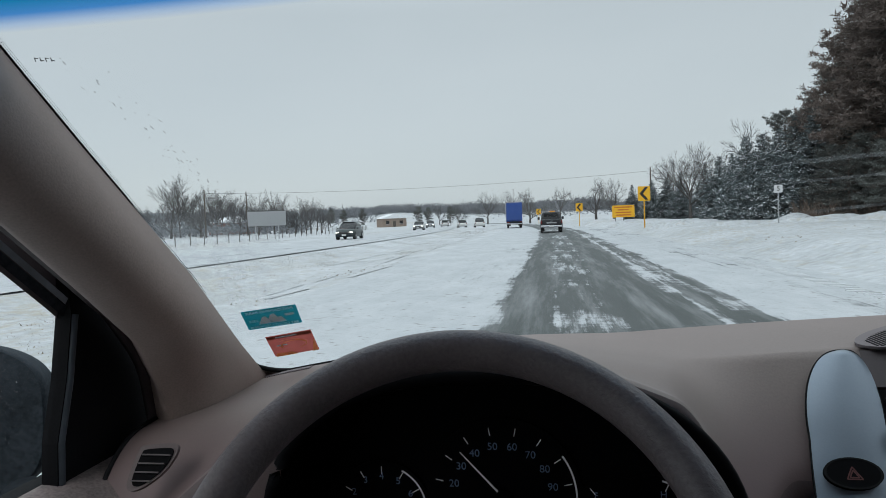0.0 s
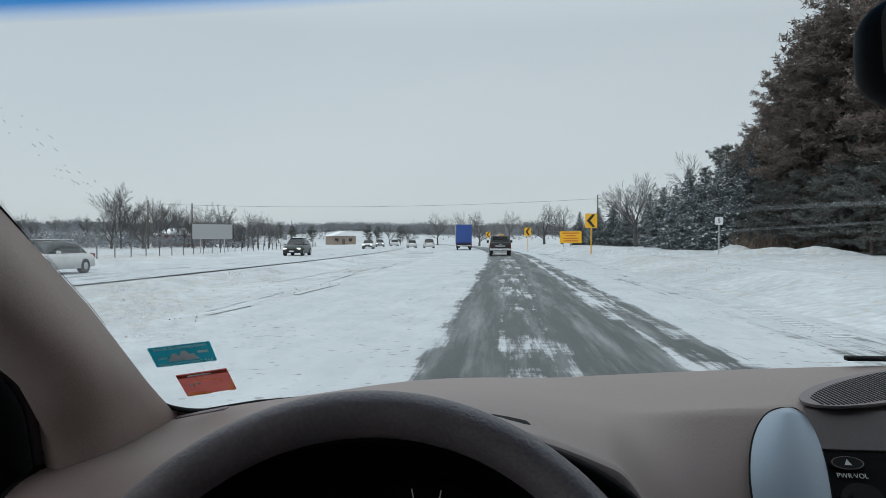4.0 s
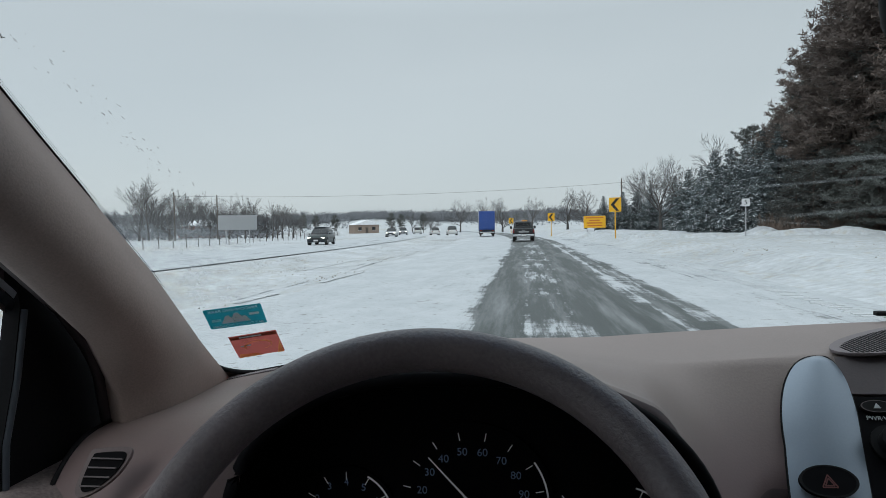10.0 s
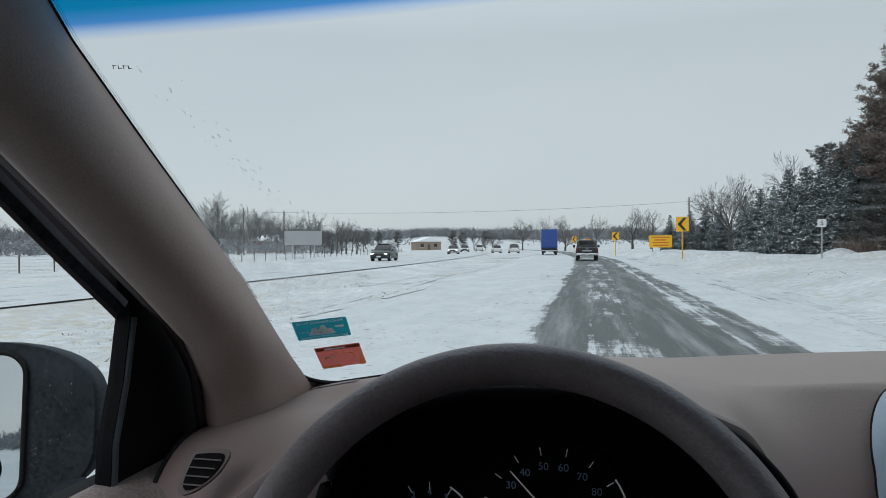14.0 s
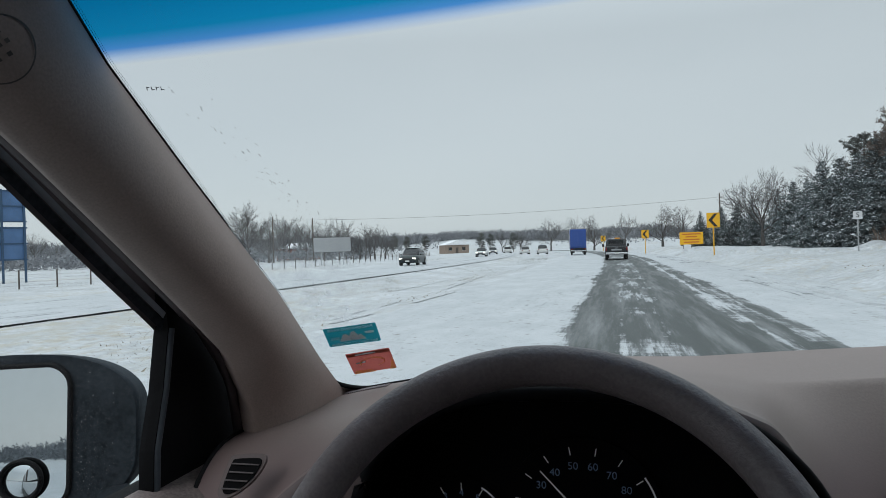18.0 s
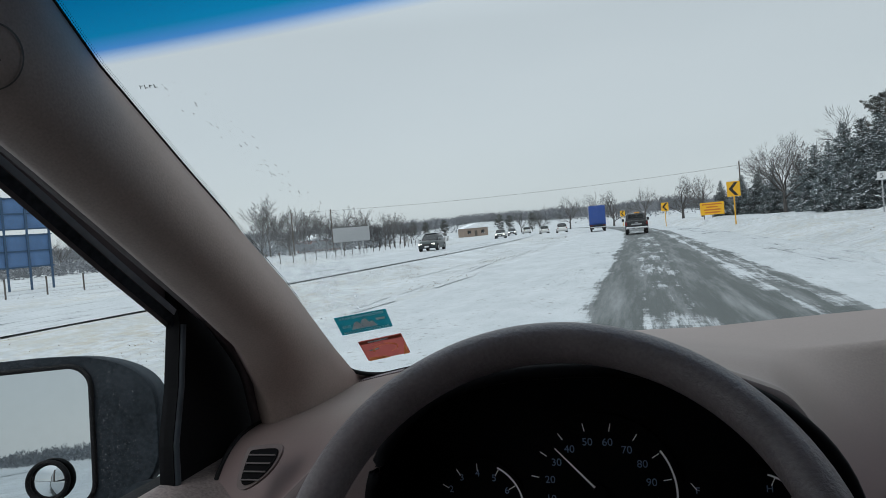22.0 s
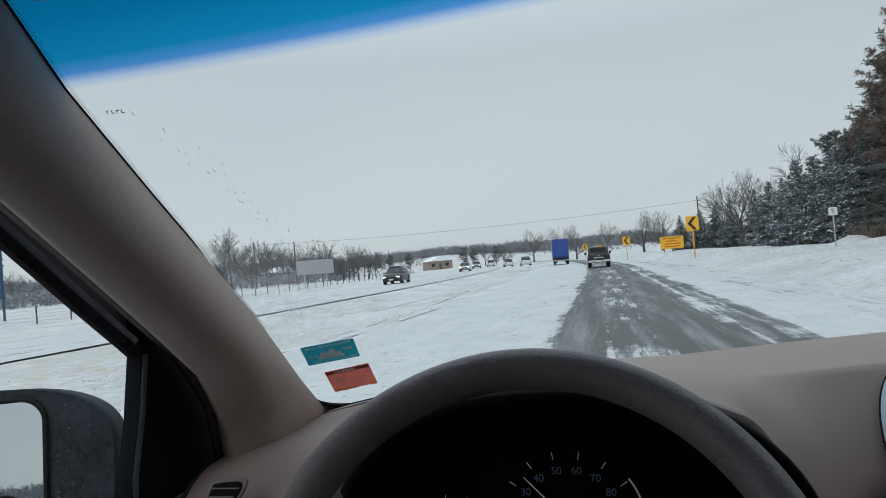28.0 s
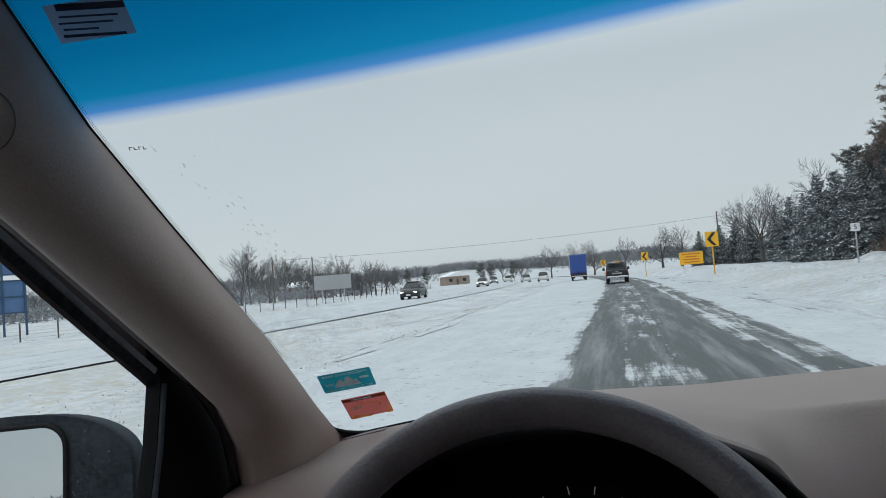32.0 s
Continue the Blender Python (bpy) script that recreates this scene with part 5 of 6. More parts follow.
def bare_tree(seed, height, spread=0.5, trunk=0.26, twig=0.016, fork=0.22):
    """A leafless tree at the origin: a trunk that forks into spreading limbs, and a round crown of fine twigs."""
    r = random.Random(seed)
    tv, tf, cv, cf = [], [], [], []

    def turned(d, a):
        ax = Vector((r.gauss(0, 1), r.gauss(0, 1), r.gauss(0, 0.6)))
        ax = (ax - ax.dot(d) * d).normalized()
        return (d * math.cos(a) + ax * math.sin(a)).normalized()

    def grow(p, d, rad, length, lev):
        steps = 4 if lev < 3 else 3 if lev < 5 else 2
        for i in range(steps):
            d = (d + Vector((r.gauss(0, 0.13), r.gauss(0, 0.13), 0.05 + r.gauss(0, 0.08)))).normalized()
            q = p + d * (length / steps)
            r1 = rad * (0.86 if lev < 4 else 0.75)
            bar(*((tv, tf) if lev < 3 else (cv, cf)), p, q, max(rad, twig), max(r1, twig * 0.6), 5 if lev < 3 else 3)
            p, rad = q, r1
            if lev < 5 and (i > 0 or lev > 1):
                grow(p, turned(d, spread * r.uniform(1.0, 1.8)), rad * 0.6, length * r.uniform(0.50, 0.68), lev + 1)
        if lev < 5:
            for _ in range(2):
                grow(p, turned(d, spread * r.uniform(0.5, 1.0)), rad * 0.72, length * r.uniform(0.55, 0.72), lev + 1)

    p, d, rad = Vector((0, 0, -0.4)), Vector((r.gauss(0, 0.03), r.gauss(0, 0.03), 1)).normalized(), trunk
    for i in range(5):
        d = (d + Vector((r.gauss(0, 0.04), r.gauss(0, 0.04), 0.03))).normalized()
        q = p + d * height * fork / 5
        bar(tv, tf, p, q, rad * (1.25 if i == 0 else 1.0), rad * 0.95, 8)
        p, rad = q, rad * 0.95
    turn, n = r.uniform(0, 6), 6
    for i in range(n):
        turn += math.tau / n + r.uniform(-0.3, 0.3)
        tilt = (0.18 + 1.0 * i / n) * (0.55 + 0.8 * spread)
        o = p + d * height * 0.14 * (1 - i / n) * (i < 4)
        if i < 4:
            bar(tv, tf, p, o, rad * 0.8, rad * 0.6, 6)
        grow(o, Vector((math.sin(tilt) * math.cos(turn), math.sin(tilt) * math.sin(turn), math.cos(tilt))), rad * 0.55, height * 0.30 * r.uniform(0.85, 1.1), 2)
    k = height / max(v.z for v in cv)
    ob = thing("bare_tree", "leafless grey deciduous tree standing in snow", "tree", "bare trees along the road")
    mesh_part("trunk", [v * k for v in tv], tf, M_BARK, ob)
    mesh_part("crown", [v * k for v in cv], cf, M_TWIG, ob, "crown of fine bare twigs", False)
    return ob


def needles(cv, cf, r, p, size, n, up, fat):
    """A clump of needle-thin blades at p."""
    for _ in range(n):
        t = Vector((r.gauss(0, 1), r.gauss(0, 1), r.gauss(up, 0.7))).normalized()
        s = t.cross(Vector((r.gauss(0, 1), r.gauss(0, 1), r.gauss(0, 1)))).normalized() * size * fat * r.uniform(0.05, 0.10)
        o = p + Vector((r.gauss(0, 0.28), r.gauss(0, 0.28), r.gauss(0, 0.16))) * size
        k = len(cv)
        cv.extend([o - s, o + s, o + t * size * r.uniform(0.5, 1.0)])
        cf.append((k, k + 1, k + 2))


def spruce(seed, height, width, label):
    """A spruce at the origin: a trunk and a narrow cone of drooping, whorled boughs."""
    r = random.Random(seed)
    ob = thing("spruce", label, "tree", "spruces along the road")
    tv, tf, cv, cf = [], [], [], []
    bar(tv, tf, Vector((0, 0, -0.4)), Vector((0, 0, height * 0.96)), 0.022 * height, 0.015, 7)
    for i in range(26):
        f = i / 25
        z = height * (0.06 + 0.91 * f ** 0.9)
        reach = width * (1 - f) * (1 + r.uniform(-0.25, 0.25)) + 0.04 * width
        n = max(4, int(10 * (1 - 0.4 * f)))
        for j in range(n):
            a = j * math.tau / n + r.uniform(-0.35, 0.35)
            length = reach * r.uniform(0.65, 1.15)
            d = Vector((math.cos(a), math.sin(a), -0.2 + 0.5 * f + r.gauss(0, 0.10)))
            p0, side = Vector((0, 0, z)), Vector((-math.sin(a), math.cos(a), 0))
            bar(tv, tf, p0, p0 + d * length * 0.85, 0.022, 0.007, 3)
            m = max(2, int(length / 0.24))
            for q in range(1, m + 1):
                t = q / m
                p = p0 + d * length * t + Vector((r.gauss(0, 0.08), r.gauss(0, 0.08), -0.05 * length * t * t))
                for lat in (-1, 0, 1):
                    needles(cv, cf, r, p + side * lat * 0.30 * length * t * (1.15 - t) * r.uniform(0.7, 1.2), (0.13 + 0.24 * (1 - f)) * r.uniform(0.8, 1.2), 9, -0.15, 2.0)
    mesh_part("trunk", tv, tf, M_BARK, ob)
    mesh_part("crown", cv, cf, M_SPRUCE, ob, "snow-dusted needles", False)
    return ob


def pine(seed, height, width, material, label, start=0.16, bulge=0.42, full=1.0):
    """A pine at the origin: a straight trunk, uneven limbs that fork and rise, and needle clumps in ragged plates with gaps between."""
    r = random.Random(seed)
    ob = thing("pine", label, "tree", "pines along the road")
    tv, tf, cv, cf = [], [], [], []
    lean = Vector((r.gauss(0, 0.015), r.gauss(0, 0.015), 0))
    n = 12
    for i in range(n):
        a, b = i / n, (i + 1) / n
        bar(tv, tf, lean * height * a + Vector((0, 0, -0.4 + (height * 0.98 + 0.4) * a)), lean * height * b + Vector((0, 0, -0.4 + (height * 0.98 + 0.4) * b)), 0.017 * height * (1 - 0.9 * a), 0.017 * height * (1 - 0.9 * b), 7)
    whorls = int(height * 2.3)
    for i in range(whorls):
        f = (i + r.uniform(-0.3, 0.3)) / (whorls - 1)
        f = min(1.0, max(0.0, f))
        z = height * (start + (0.985 - start) * f)
        reach = width * (0.30 + 0.70 * math.sin(math.pi * min(1.0, f / (2 * bulge))) if f < bulge else math.cos(0.5 * math.pi * (f - bulge) / (1 - bulge)) ** 0.75) + 0.12 * width
        for j in range(r.choice((3, 4, 5)) if f < 0.85 else 5):
            if r.random() < 0.12:
                continue
            a = r.uniform(0, math.tau)
            length = reach * r.uniform(0.55, 1.2)
            d = Vector((math.cos(a), math.sin(a), -0.12 + 0.75 * f ** 1.5 + r.gauss(0, 0.12)))
            p0 = lean * z + Vector((0, 0, z))
            tip = p0 + d * length * 0.9
            bar(tv, tf, p0, tip, 0.018 + 0.008 * length, 0.010, 4)
            m = max(2, int(length / 0.30 * full))
            for q in range(1, m + 1):
                t = 0.34 + 0.66 * q / m
                o = p0 + d * length * t + Vector((0, 0, 0.14 * length * t * t))
                w = 0.42 * length * (1.1 - t) + 0.14
                for _ in range(3):
                    c = o + Vector((-math.sin(a), math.cos(a), 0)) * r.gauss(0, w) + Vector((0, 0, r.gauss(0.04, 0.09)))
                    bar(tv, tf, o, c, 0.010, 0.006, 3)
                    needles(cv, cf, r, c, 0.34 * r.uniform(0.7, 1.2), 12, 0.5, 1.25)
    mesh_part("trunk", tv, tf, M_PINEBARK, ob, "reddish grey trunk and limbs")
    mesh_part("crown", cv, cf, material, ob, "snow-dusted needles", False)
    return ob


def spot(az, dist):
    """A point at that bearing (degrees right of ahead) and distance."""
    x, y = dist * math.sin(radians(az)), dist * math.cos(radians(az))
    return x, y, ground_z(x, y)


BARE = [bare_tree(11, 10, 0.50, trunk=0.27), bare_tree(12, 12, 0.40, trunk=0.24, fork=0.28), bare_tree(13, 9, 0.58, trunk=0.32, fork=0.16), bare_tree(14, 12.5, 0.34, trunk=0.22, fork=0.3)]
SPRUCE = [spruce(21, 6.4, 2.3, "frosted blue-green spruce in snow, paled for haze"), spruce(22, 7.2, 2.4, "frosted blue-green spruce in snow, paled for haze")]
PINE = [pine(31, 11.0, 2.6, M_PINE, "dark shaggy pine with snow on its boughs"), pine(32, 13.5, 2.7, M_RUST, "tall browned pine with bare lower limbs", 0.24, 0.5), pine(33, 12.0, 2.5, M_PINE, "dark green pine with snow on its boughs", 0.2, 0.45), pine(34, 8.0, 2.9, M_PINE, "broad dark pine standing in snow", 0.07, 0.3, 1.1)]
used = set()


def plant(proto, az, dist, scale=1.0, turn=0.0, sink=0.0):
    x, y, z = spot(az, dist)
    m = Matrix.Translation((x, y, z - sink)) @ Matrix.Rotation(turn, 4, "Z")
    if proto not in used:
        used.add(proto)
        proto.matrix_basis = m @ Matrix.Diagonal((scale, scale, scale, 1))
        return proto
    c = copy_thing(proto, m)
    c.scale = (scale, scale, scale)
    return c


rt = random.Random(77)
# frosted spruces, their colour paled for haze, behind the warning sign
for az, dist, k, s in ((5.0, 104, 1, 0.68), (6.5, 98, 0, 0.80), (7.6, 92, 0, 0.80), (8.6, 86, 1, 0.75), (11.4, 74, 0, 0.95), (12.3, 68, 1, 0.82), (10.4, 96, 1, 0.95), (13.3, 62, 0, 1.05), (14.4, 58, 1, 0.90), (15.5, 55, 0, 1.0), (16.6, 52, 1, 0.95), (17.6, 50, 0, 1.02)):
    plant(SPRUCE[k], az, dist, s, rt.uniform(0, 6))
# pines, rising towards the right
for az, dist, k, s in ((16.0, 66, 2, 0.72), (17.5, 60, 2, 0.66), (18.4, 52, 1, 0.62), (19.4, 55, 0, 0.92), (20.3, 47, 1, 0.80), (21.4, 50, 2, 1.0), (22.4, 46, 1, 0.98), (23.5, 48, 0, 1.2), (24.6, 44, 1, 1.1), (25.9, 46, 2, 1.15), (27.4, 42, 1, 1.1), (29.3, 42, 0, 1.2), (31.5, 40, 1, 1.1), (34, 38, 2, 1.1),
                       (17.9, 70, 3, 1.0), (19.8, 66, 3, 1.25), (21.0, 62, 2, 1.15), (22.9, 60, 0, 1.35), (25.2, 56, 1, 1.25), (28.2, 54, 2, 1.25), (37, 36, 0, 1.1), (41, 34, 1, 1.1), (46, 33, 0, 1.1)):
    plant(PINE[k], az, dist, s, rt.uniform(0, 6))
# low young pines filling the edge of the wood
for az, dist, s in ((18.8, 46, 0.5), (19.9, 44, 0.46), (21.2, 45, 0.56), (22.6, 42, 0.5), (23.9, 43, 0.6), (25.3, 40, 0.52), (26.8, 41, 0.6), (28.6, 39, 0.55), (30.6, 38, 0.6), (20.5, 56, 0.6), (23.2, 54, 0.66), (26.0, 50, 0.7), (18.0, 58, 0.55)):
    plant(PINE[3], az, dist, s, rt.uniform(0, 6))
# leafless trees by the bend and beyond it
for az, dist, k, s in ((9.3, 78, 0, 0.80), (10.9, 84, 1, 0.70), (8.1, 108, 1, 0.72), (14.6, 76, 1, 0.82), (3.6, 118, 2, 0.74), (2.2, 126, 2, 0.82), (-0.6, 185, 0, 0.85), (-3.0, 178, 2, 1.0), (-4.3, 190, 1, 0.80), (-6.4, 200, 0, 0.95), (-8.8, 215, 2, 0.80), (-10.3, 230, 0, 0.7), (20.5, 74, 3, 1.0), (24, 70, 3, 1.1)):
    plant(BARE[k], az, dist, s, rt.uniform(0, 6))
# a belt of leafless trees over the oncoming road
for i in range(30):
    az = -19.0 - 0.42 * i + rt.uniform(-0.2, 0.2)
    plant(BARE[(i * 3 + i // 4) % 4], az, 168 + rt.uniform(-22, 26), 0.56 + 0.016 * i + rt.uniform(-0.10, 0.12), rt.uniform(0, 6))
for i in range(16):
    plant(BARE[i * 5 % 4], -33.0 - 1.35 * i + rt.uniform(-0.4, 0.4), 215 + rt.uniform(-30, 45), 0.72 + rt.uniform(-0.15, 0.15), rt.uniform(0, 6))
# far woods on the low hills: one joined mass of small bare trees and pines
fv, ff = [], []
rf = random.Random(5)


def far_tree(x, y, h, w, n):
    z = ground_z(x, y)
    for _ in range(n):
        a, e, s = rf.uniform(0, math.tau), rf.uniform(-1, 1), rf.random() ** 0.5
        c = Vector((x + w * s * math.cos(a), y + w * s * math.sin(a), z + h * (0.40 + 0.50 * e * math.sqrt(max(0.0, 1 - s * s)))))
        t = Vector((rf.gauss(0, 0.6), rf.gauss(0, 0.6), rf.gauss(0.6, 0.6))) * (0.13 * h)
        g = Vector((rf.gauss(0, 1), rf.gauss(0, 1), rf.gauss(0, 0.4))).normalized() * 0.30
        k = len(ff_v)
        ff_v.extend([c - g, c + g, c + t])
        ff_f.append((k, k + 1, k + 2))


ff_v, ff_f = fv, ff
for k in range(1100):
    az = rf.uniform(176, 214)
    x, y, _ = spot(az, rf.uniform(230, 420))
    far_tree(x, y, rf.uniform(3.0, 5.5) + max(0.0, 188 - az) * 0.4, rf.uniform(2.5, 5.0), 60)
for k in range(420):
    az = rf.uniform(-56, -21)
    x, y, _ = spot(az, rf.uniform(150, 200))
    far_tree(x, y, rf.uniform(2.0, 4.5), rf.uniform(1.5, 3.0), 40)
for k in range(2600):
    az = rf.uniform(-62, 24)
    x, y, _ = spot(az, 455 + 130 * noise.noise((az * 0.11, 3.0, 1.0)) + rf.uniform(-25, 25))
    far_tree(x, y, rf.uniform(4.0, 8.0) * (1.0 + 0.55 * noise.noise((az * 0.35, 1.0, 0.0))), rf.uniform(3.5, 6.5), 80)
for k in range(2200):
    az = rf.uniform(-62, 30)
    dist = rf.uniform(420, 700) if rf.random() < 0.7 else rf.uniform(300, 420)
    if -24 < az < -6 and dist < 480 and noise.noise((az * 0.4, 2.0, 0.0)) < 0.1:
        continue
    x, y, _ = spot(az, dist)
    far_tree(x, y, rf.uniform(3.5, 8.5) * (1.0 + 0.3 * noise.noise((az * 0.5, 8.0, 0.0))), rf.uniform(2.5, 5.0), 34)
# aerial haze is put into the woods' pale blue-grey colour
woods = tagged(mesh_part("far_woods", fv, ff, mat("hazed_far_wood", (0.195, 0.203, 0.218), 0.95, scale=0.05, vary=0.2), soft=False), "leafless woods on low far hills, haze put into their grey", "woods", kind="stuff")

# dry grass and weeds standing through the snow
grass_v, grass_f = [], []
rg = random.Random(8)
for k in range(15000):
    y = rg.uniform(8, 110) if k % 2 else rg.uniform(8, 45)
    pick = rg.random()
    x = far_road_x(y) + (rg.uniform(5.0, 10.5) if pick < 0.45 else rg.uniform(-24, -5.5))
    if noise.noise((x * 0.2, y * 0.1, 5.0)) < 0.02:
        continue
    p = Vector((x, y, ground_z(x, y) - 0.02))
    h = rg.uniform(0.02, 0.07) * (1 + y / 60)
    t = p + Vector((rg.gauss(0, 0.06), rg.gauss(0, 0.06), h))
    k0 = len(grass_v)
    grass_v.extend([p + Vector((-0.008, 0, 0)), p + Vector((0.008, 0, 0)), t])
    grass_f.append((k0, k0 + 1, k0 + 2))
tagged(mesh_part("dry_grass", grass_v, grass_f, mat("dry_grass_straw", (0.24, 0.22, 0.185), 0.9, vary=0.3), soft=False), "tan dry grass poking through the snow", "grass", kind="stuff")

brush_v, brush_f = [], []
rb = random.Random(18)
for k in range(2600):
    az = rb.uniform(16.5, 42)
    dist = rb.uniform(42, 60)
    x, y, z = spot(az, dist)
    p = Vector((x, y, z - 0.05))
    for _ in range(3):
        t = p + Vector((rb.gauss(0, 0.35), rb.gauss(0, 0.35), rb.uniform(0.3, 1.3)))
        bar(brush_v, brush_f, p, t, 0.022, 0.008, 3)
tagged(mesh_part("undergrowth", brush_v, brush_f, mat("brown_brush", (0.13, 0.095, 0.075), 0.9, vary=0.3), soft=False), "brown leafless brush at the foot of the trees", "brush", kind="stuff")


def snow_heap(w, d, h, seed):
    """A ploughed heap with a lumpy crest."""
    ob = thing("snow_heap", "lumpy ploughed heap of dirty white snow", "snow heap", "ploughed snow heaps")

    def at(u, v):
        x, y = (u - 0.5) * 2, (v - 0.5) * 2
        f = max(0.0, 1 - x * x) * max(0.0, 1 - y * y)
        return (x * w, y * d, -0.5 + (h + 0.42) * f ** 0.6 * (0.8 + 0.5 * noise.noise((x * 2.2 + seed, y * 2.2, seed))) + 0.06 * noise.noise((x * 9, y * 9, seed)))
    part("heap", surface(at, 26, 18), M_SNOW, ob)
    return ob


for i, (az, dist, w, d, h) in enumerate(((8.2, 55, 2.2, 1.2, 0.5), (12.5, 46, 2.8, 1.3, 0.35), (16.0, 42, 3.4, 1.4, 0.42), (21, 38, 3.6, 1.5, 0.5), (4.6, 78, 2.4, 1.4, 0.5), (-17.5, 190, 7, 4, 2.2), (-20, 240, 9, 4, 2.6))):
    heap = snow_heap(w, d, h, i * 3.1)
    x, y, z = spot(az, dist)
    heap.matrix_basis = Matrix.Translation((x, y, z)) @ Matrix.Rotation(radians(-az), 4, "Z")

fleck_v, fleck_f = [], []
for k in range(2200):
    y = rb.uniform(5, 70) if k % 2 else rb.uniform(5, 30)
    x = road_x(y) + (rb.uniform(-17, -6.2) if rb.random() < 0.85 else rb.uniform(6.5, 11))
    if noise.noise((x * 0.35, y * 0.15, 11.0)) < -0.05:
        continue
    p = Vector((x, y, ground_z(x, y) - 0.01))
    s = rb.uniform(0.008, 0.032)
    k0 = len(fleck_v)
    fleck_v.extend([p + Vector((-s, 0, 0)), p + Vector((s, -0.3 * s, 0)), p + Vector((rb.gauss(0, s), rb.gauss(0, s), s * rb.uniform(0.8, 2.2)))])
    fleck_f.append((k0, k0 + 1, k0 + 2))
tagged(mesh_part("stubble", fleck_v, fleck_f, mat("dull_stubble", (0.27, 0.235, 0.18), 0.9, vary=0.35), soft=False), "flecks of stubble and clods in the snow", "grass", kind="stuff")

# ---- signs ----
M_YELLOW = mat("retroreflective_yellow", (0.80, 0.42, 0.01), 0.5, scale=6, vary=0.08)
M_SIGNBLACK = mat("sign_black", (0.015, 0.015, 0.016), 0.6)
M_POSTY = mat("yellow_post", (0.68, 0.36, 0.02), 0.6, vary=0.12)
M_STEEL = mat("galvanised_steel", (0.42, 0.43, 0.44), 0.5, 0.7, vary=0.12)
M_WOOD = mat("weathered_pole_wood", (0.10, 0.085, 0.075), 0.9, scale=2, vary=0.3, bump=0.3, grain=20)


def chevron_sign():
    """A yellow plate with a black arrow to the left on a yellow post; the plate's middle is 2.2 m up."""
    ob = thing("chevron_sign", "yellow chevron warning sign on a yellow post in snow", "road sign", "chevron signs along the bend")
    face = Matrix.Translation((0, 0, 2.15)) @ Matrix.Rotation(radians(90), 4, "X")
    plate = part("sign_plate", prism(bmesh.new(), round_rect(0.76, 0.91, 0.05), 0.006, face), M_YELLOW, ob, "yellow reflective plate", False)
    arrow = [(-0.28, 0.0), (0.06, 0.40), (0.26, 0.40), (-0.06, 0.0), (0.26, -0.40), (0.06, -0.40)]
    part("chevron", prism(bmesh.new(), arrow, 0.003, face @ Matrix.Translation((0, 0, 0.0065))), M_SIGNBLACK, plate, "black chevron pointing left", False)
    post = boxed((0, 0.035, 0.95), (0.075, 0.05, 2.4), bevel=0.008)
    part("post", post, M_POSTY, ob)
    for z in (1.9, 2.4):
        b = bmesh.new()
        bmesh.ops.create_cone(b, cap_ends=True, segments=8, radius1=0.012, radius2=0.012, depth=0.02, matrix=pose(0, -0.012, z, 90))
        part("bolt", b, M_STEEL, ob, soft=False)
    return ob


def stand(ob, az, dist, turn=0.0, dz=0.0):
    x, y, z = spot(az, dist)
    ob.matrix_basis = Matrix.Translation((x, y, z + dz)) @ Matrix.Rotation(radians(turn - az), 4, "Z")
    return ob


sign = stand(chevron_sign(), 5.9, 58, 3)
sign.scale = (1.25, 1.25, 1.25)
for az, dist in ((0.9, 100), (-2.3, 150)):
    c = copy_thing(sign, Matrix.Identity(4))
    stand(c, az, dist, 6)
    c.scale = (1.25, 1.25, 1.25)


def notice_sign():
    ob = thing("notice_board", "yellow roadside notice board on three posts", "road sign")
    face = Matrix.Translation((0, 0, 1.75)) @ Matrix.Rotation(radians(90), 4, "X")
    plate = part("board", prism(bmesh.new(), round_rect(4.6, 2.1, 0.05), 0.03, face), M_YELLOW, ob, "yellow board with rows of orange print", False)
    b = bmesh.new()
    for k, w in enumerate((3.7, 2.2, 3.2, 3.0)):
        box(b, (0, 0.72 - 0.46 * k, 0.034), (w, 0.22, 0.004), face)
    part("print_bars", b, mat("orange_print", (0.55, 0.16, 0.02), 0.6), plate, soft=False)
    for x in (-1.6, 0, 1.6):
        part("post", boxed((x, 0.06, 0.6), (0.12, 0.1, 1.4)), M_WOOD, ob, soft=False)
    return ob


board = stand(notice_sign(), 4.3, 96, 0)
board.scale = (0.62, 0.75, 0.75)


def billboard():
    """The back of a tall roadside hoarding: two blue boards on a row of posts."""
    ob = thing("billboard", "back of a tall blue two-tier billboard on posts", "billboard")
    blue = mat("faded_blue_panel", (0.075, 0.15, 0.29), 0.6, scale=1.2, vary=0.25)
    dark = mat("blue_frame_steel", (0.03, 0.07, 0.13), 0.6, vary=0.2)
    for z, h in ((6.35, 2.5), (3.3, 2.6)):
        for k in range(6):
            part("board_panel", boxed((-4.2 + 1.68 * k, 0.12, z), (1.64, 0.05, h), bevel=0.01), blue, ob, soft=False)
        for dz in (-h / 2, 0, h / 2):
            part("rail", boxed((0, 0.05, z + dz), (10.2, 0.08, 0.12)), dark, ob, soft=False)
    for k in range(7):
        part("post", boxed((-4.9 + 1.63 * k, 0.0, 3.6), (0.16, 0.12, 8.2)), dark, ob, soft=False)
    return ob


stand(billboard(), -49.8, 66, 12, -0.1)


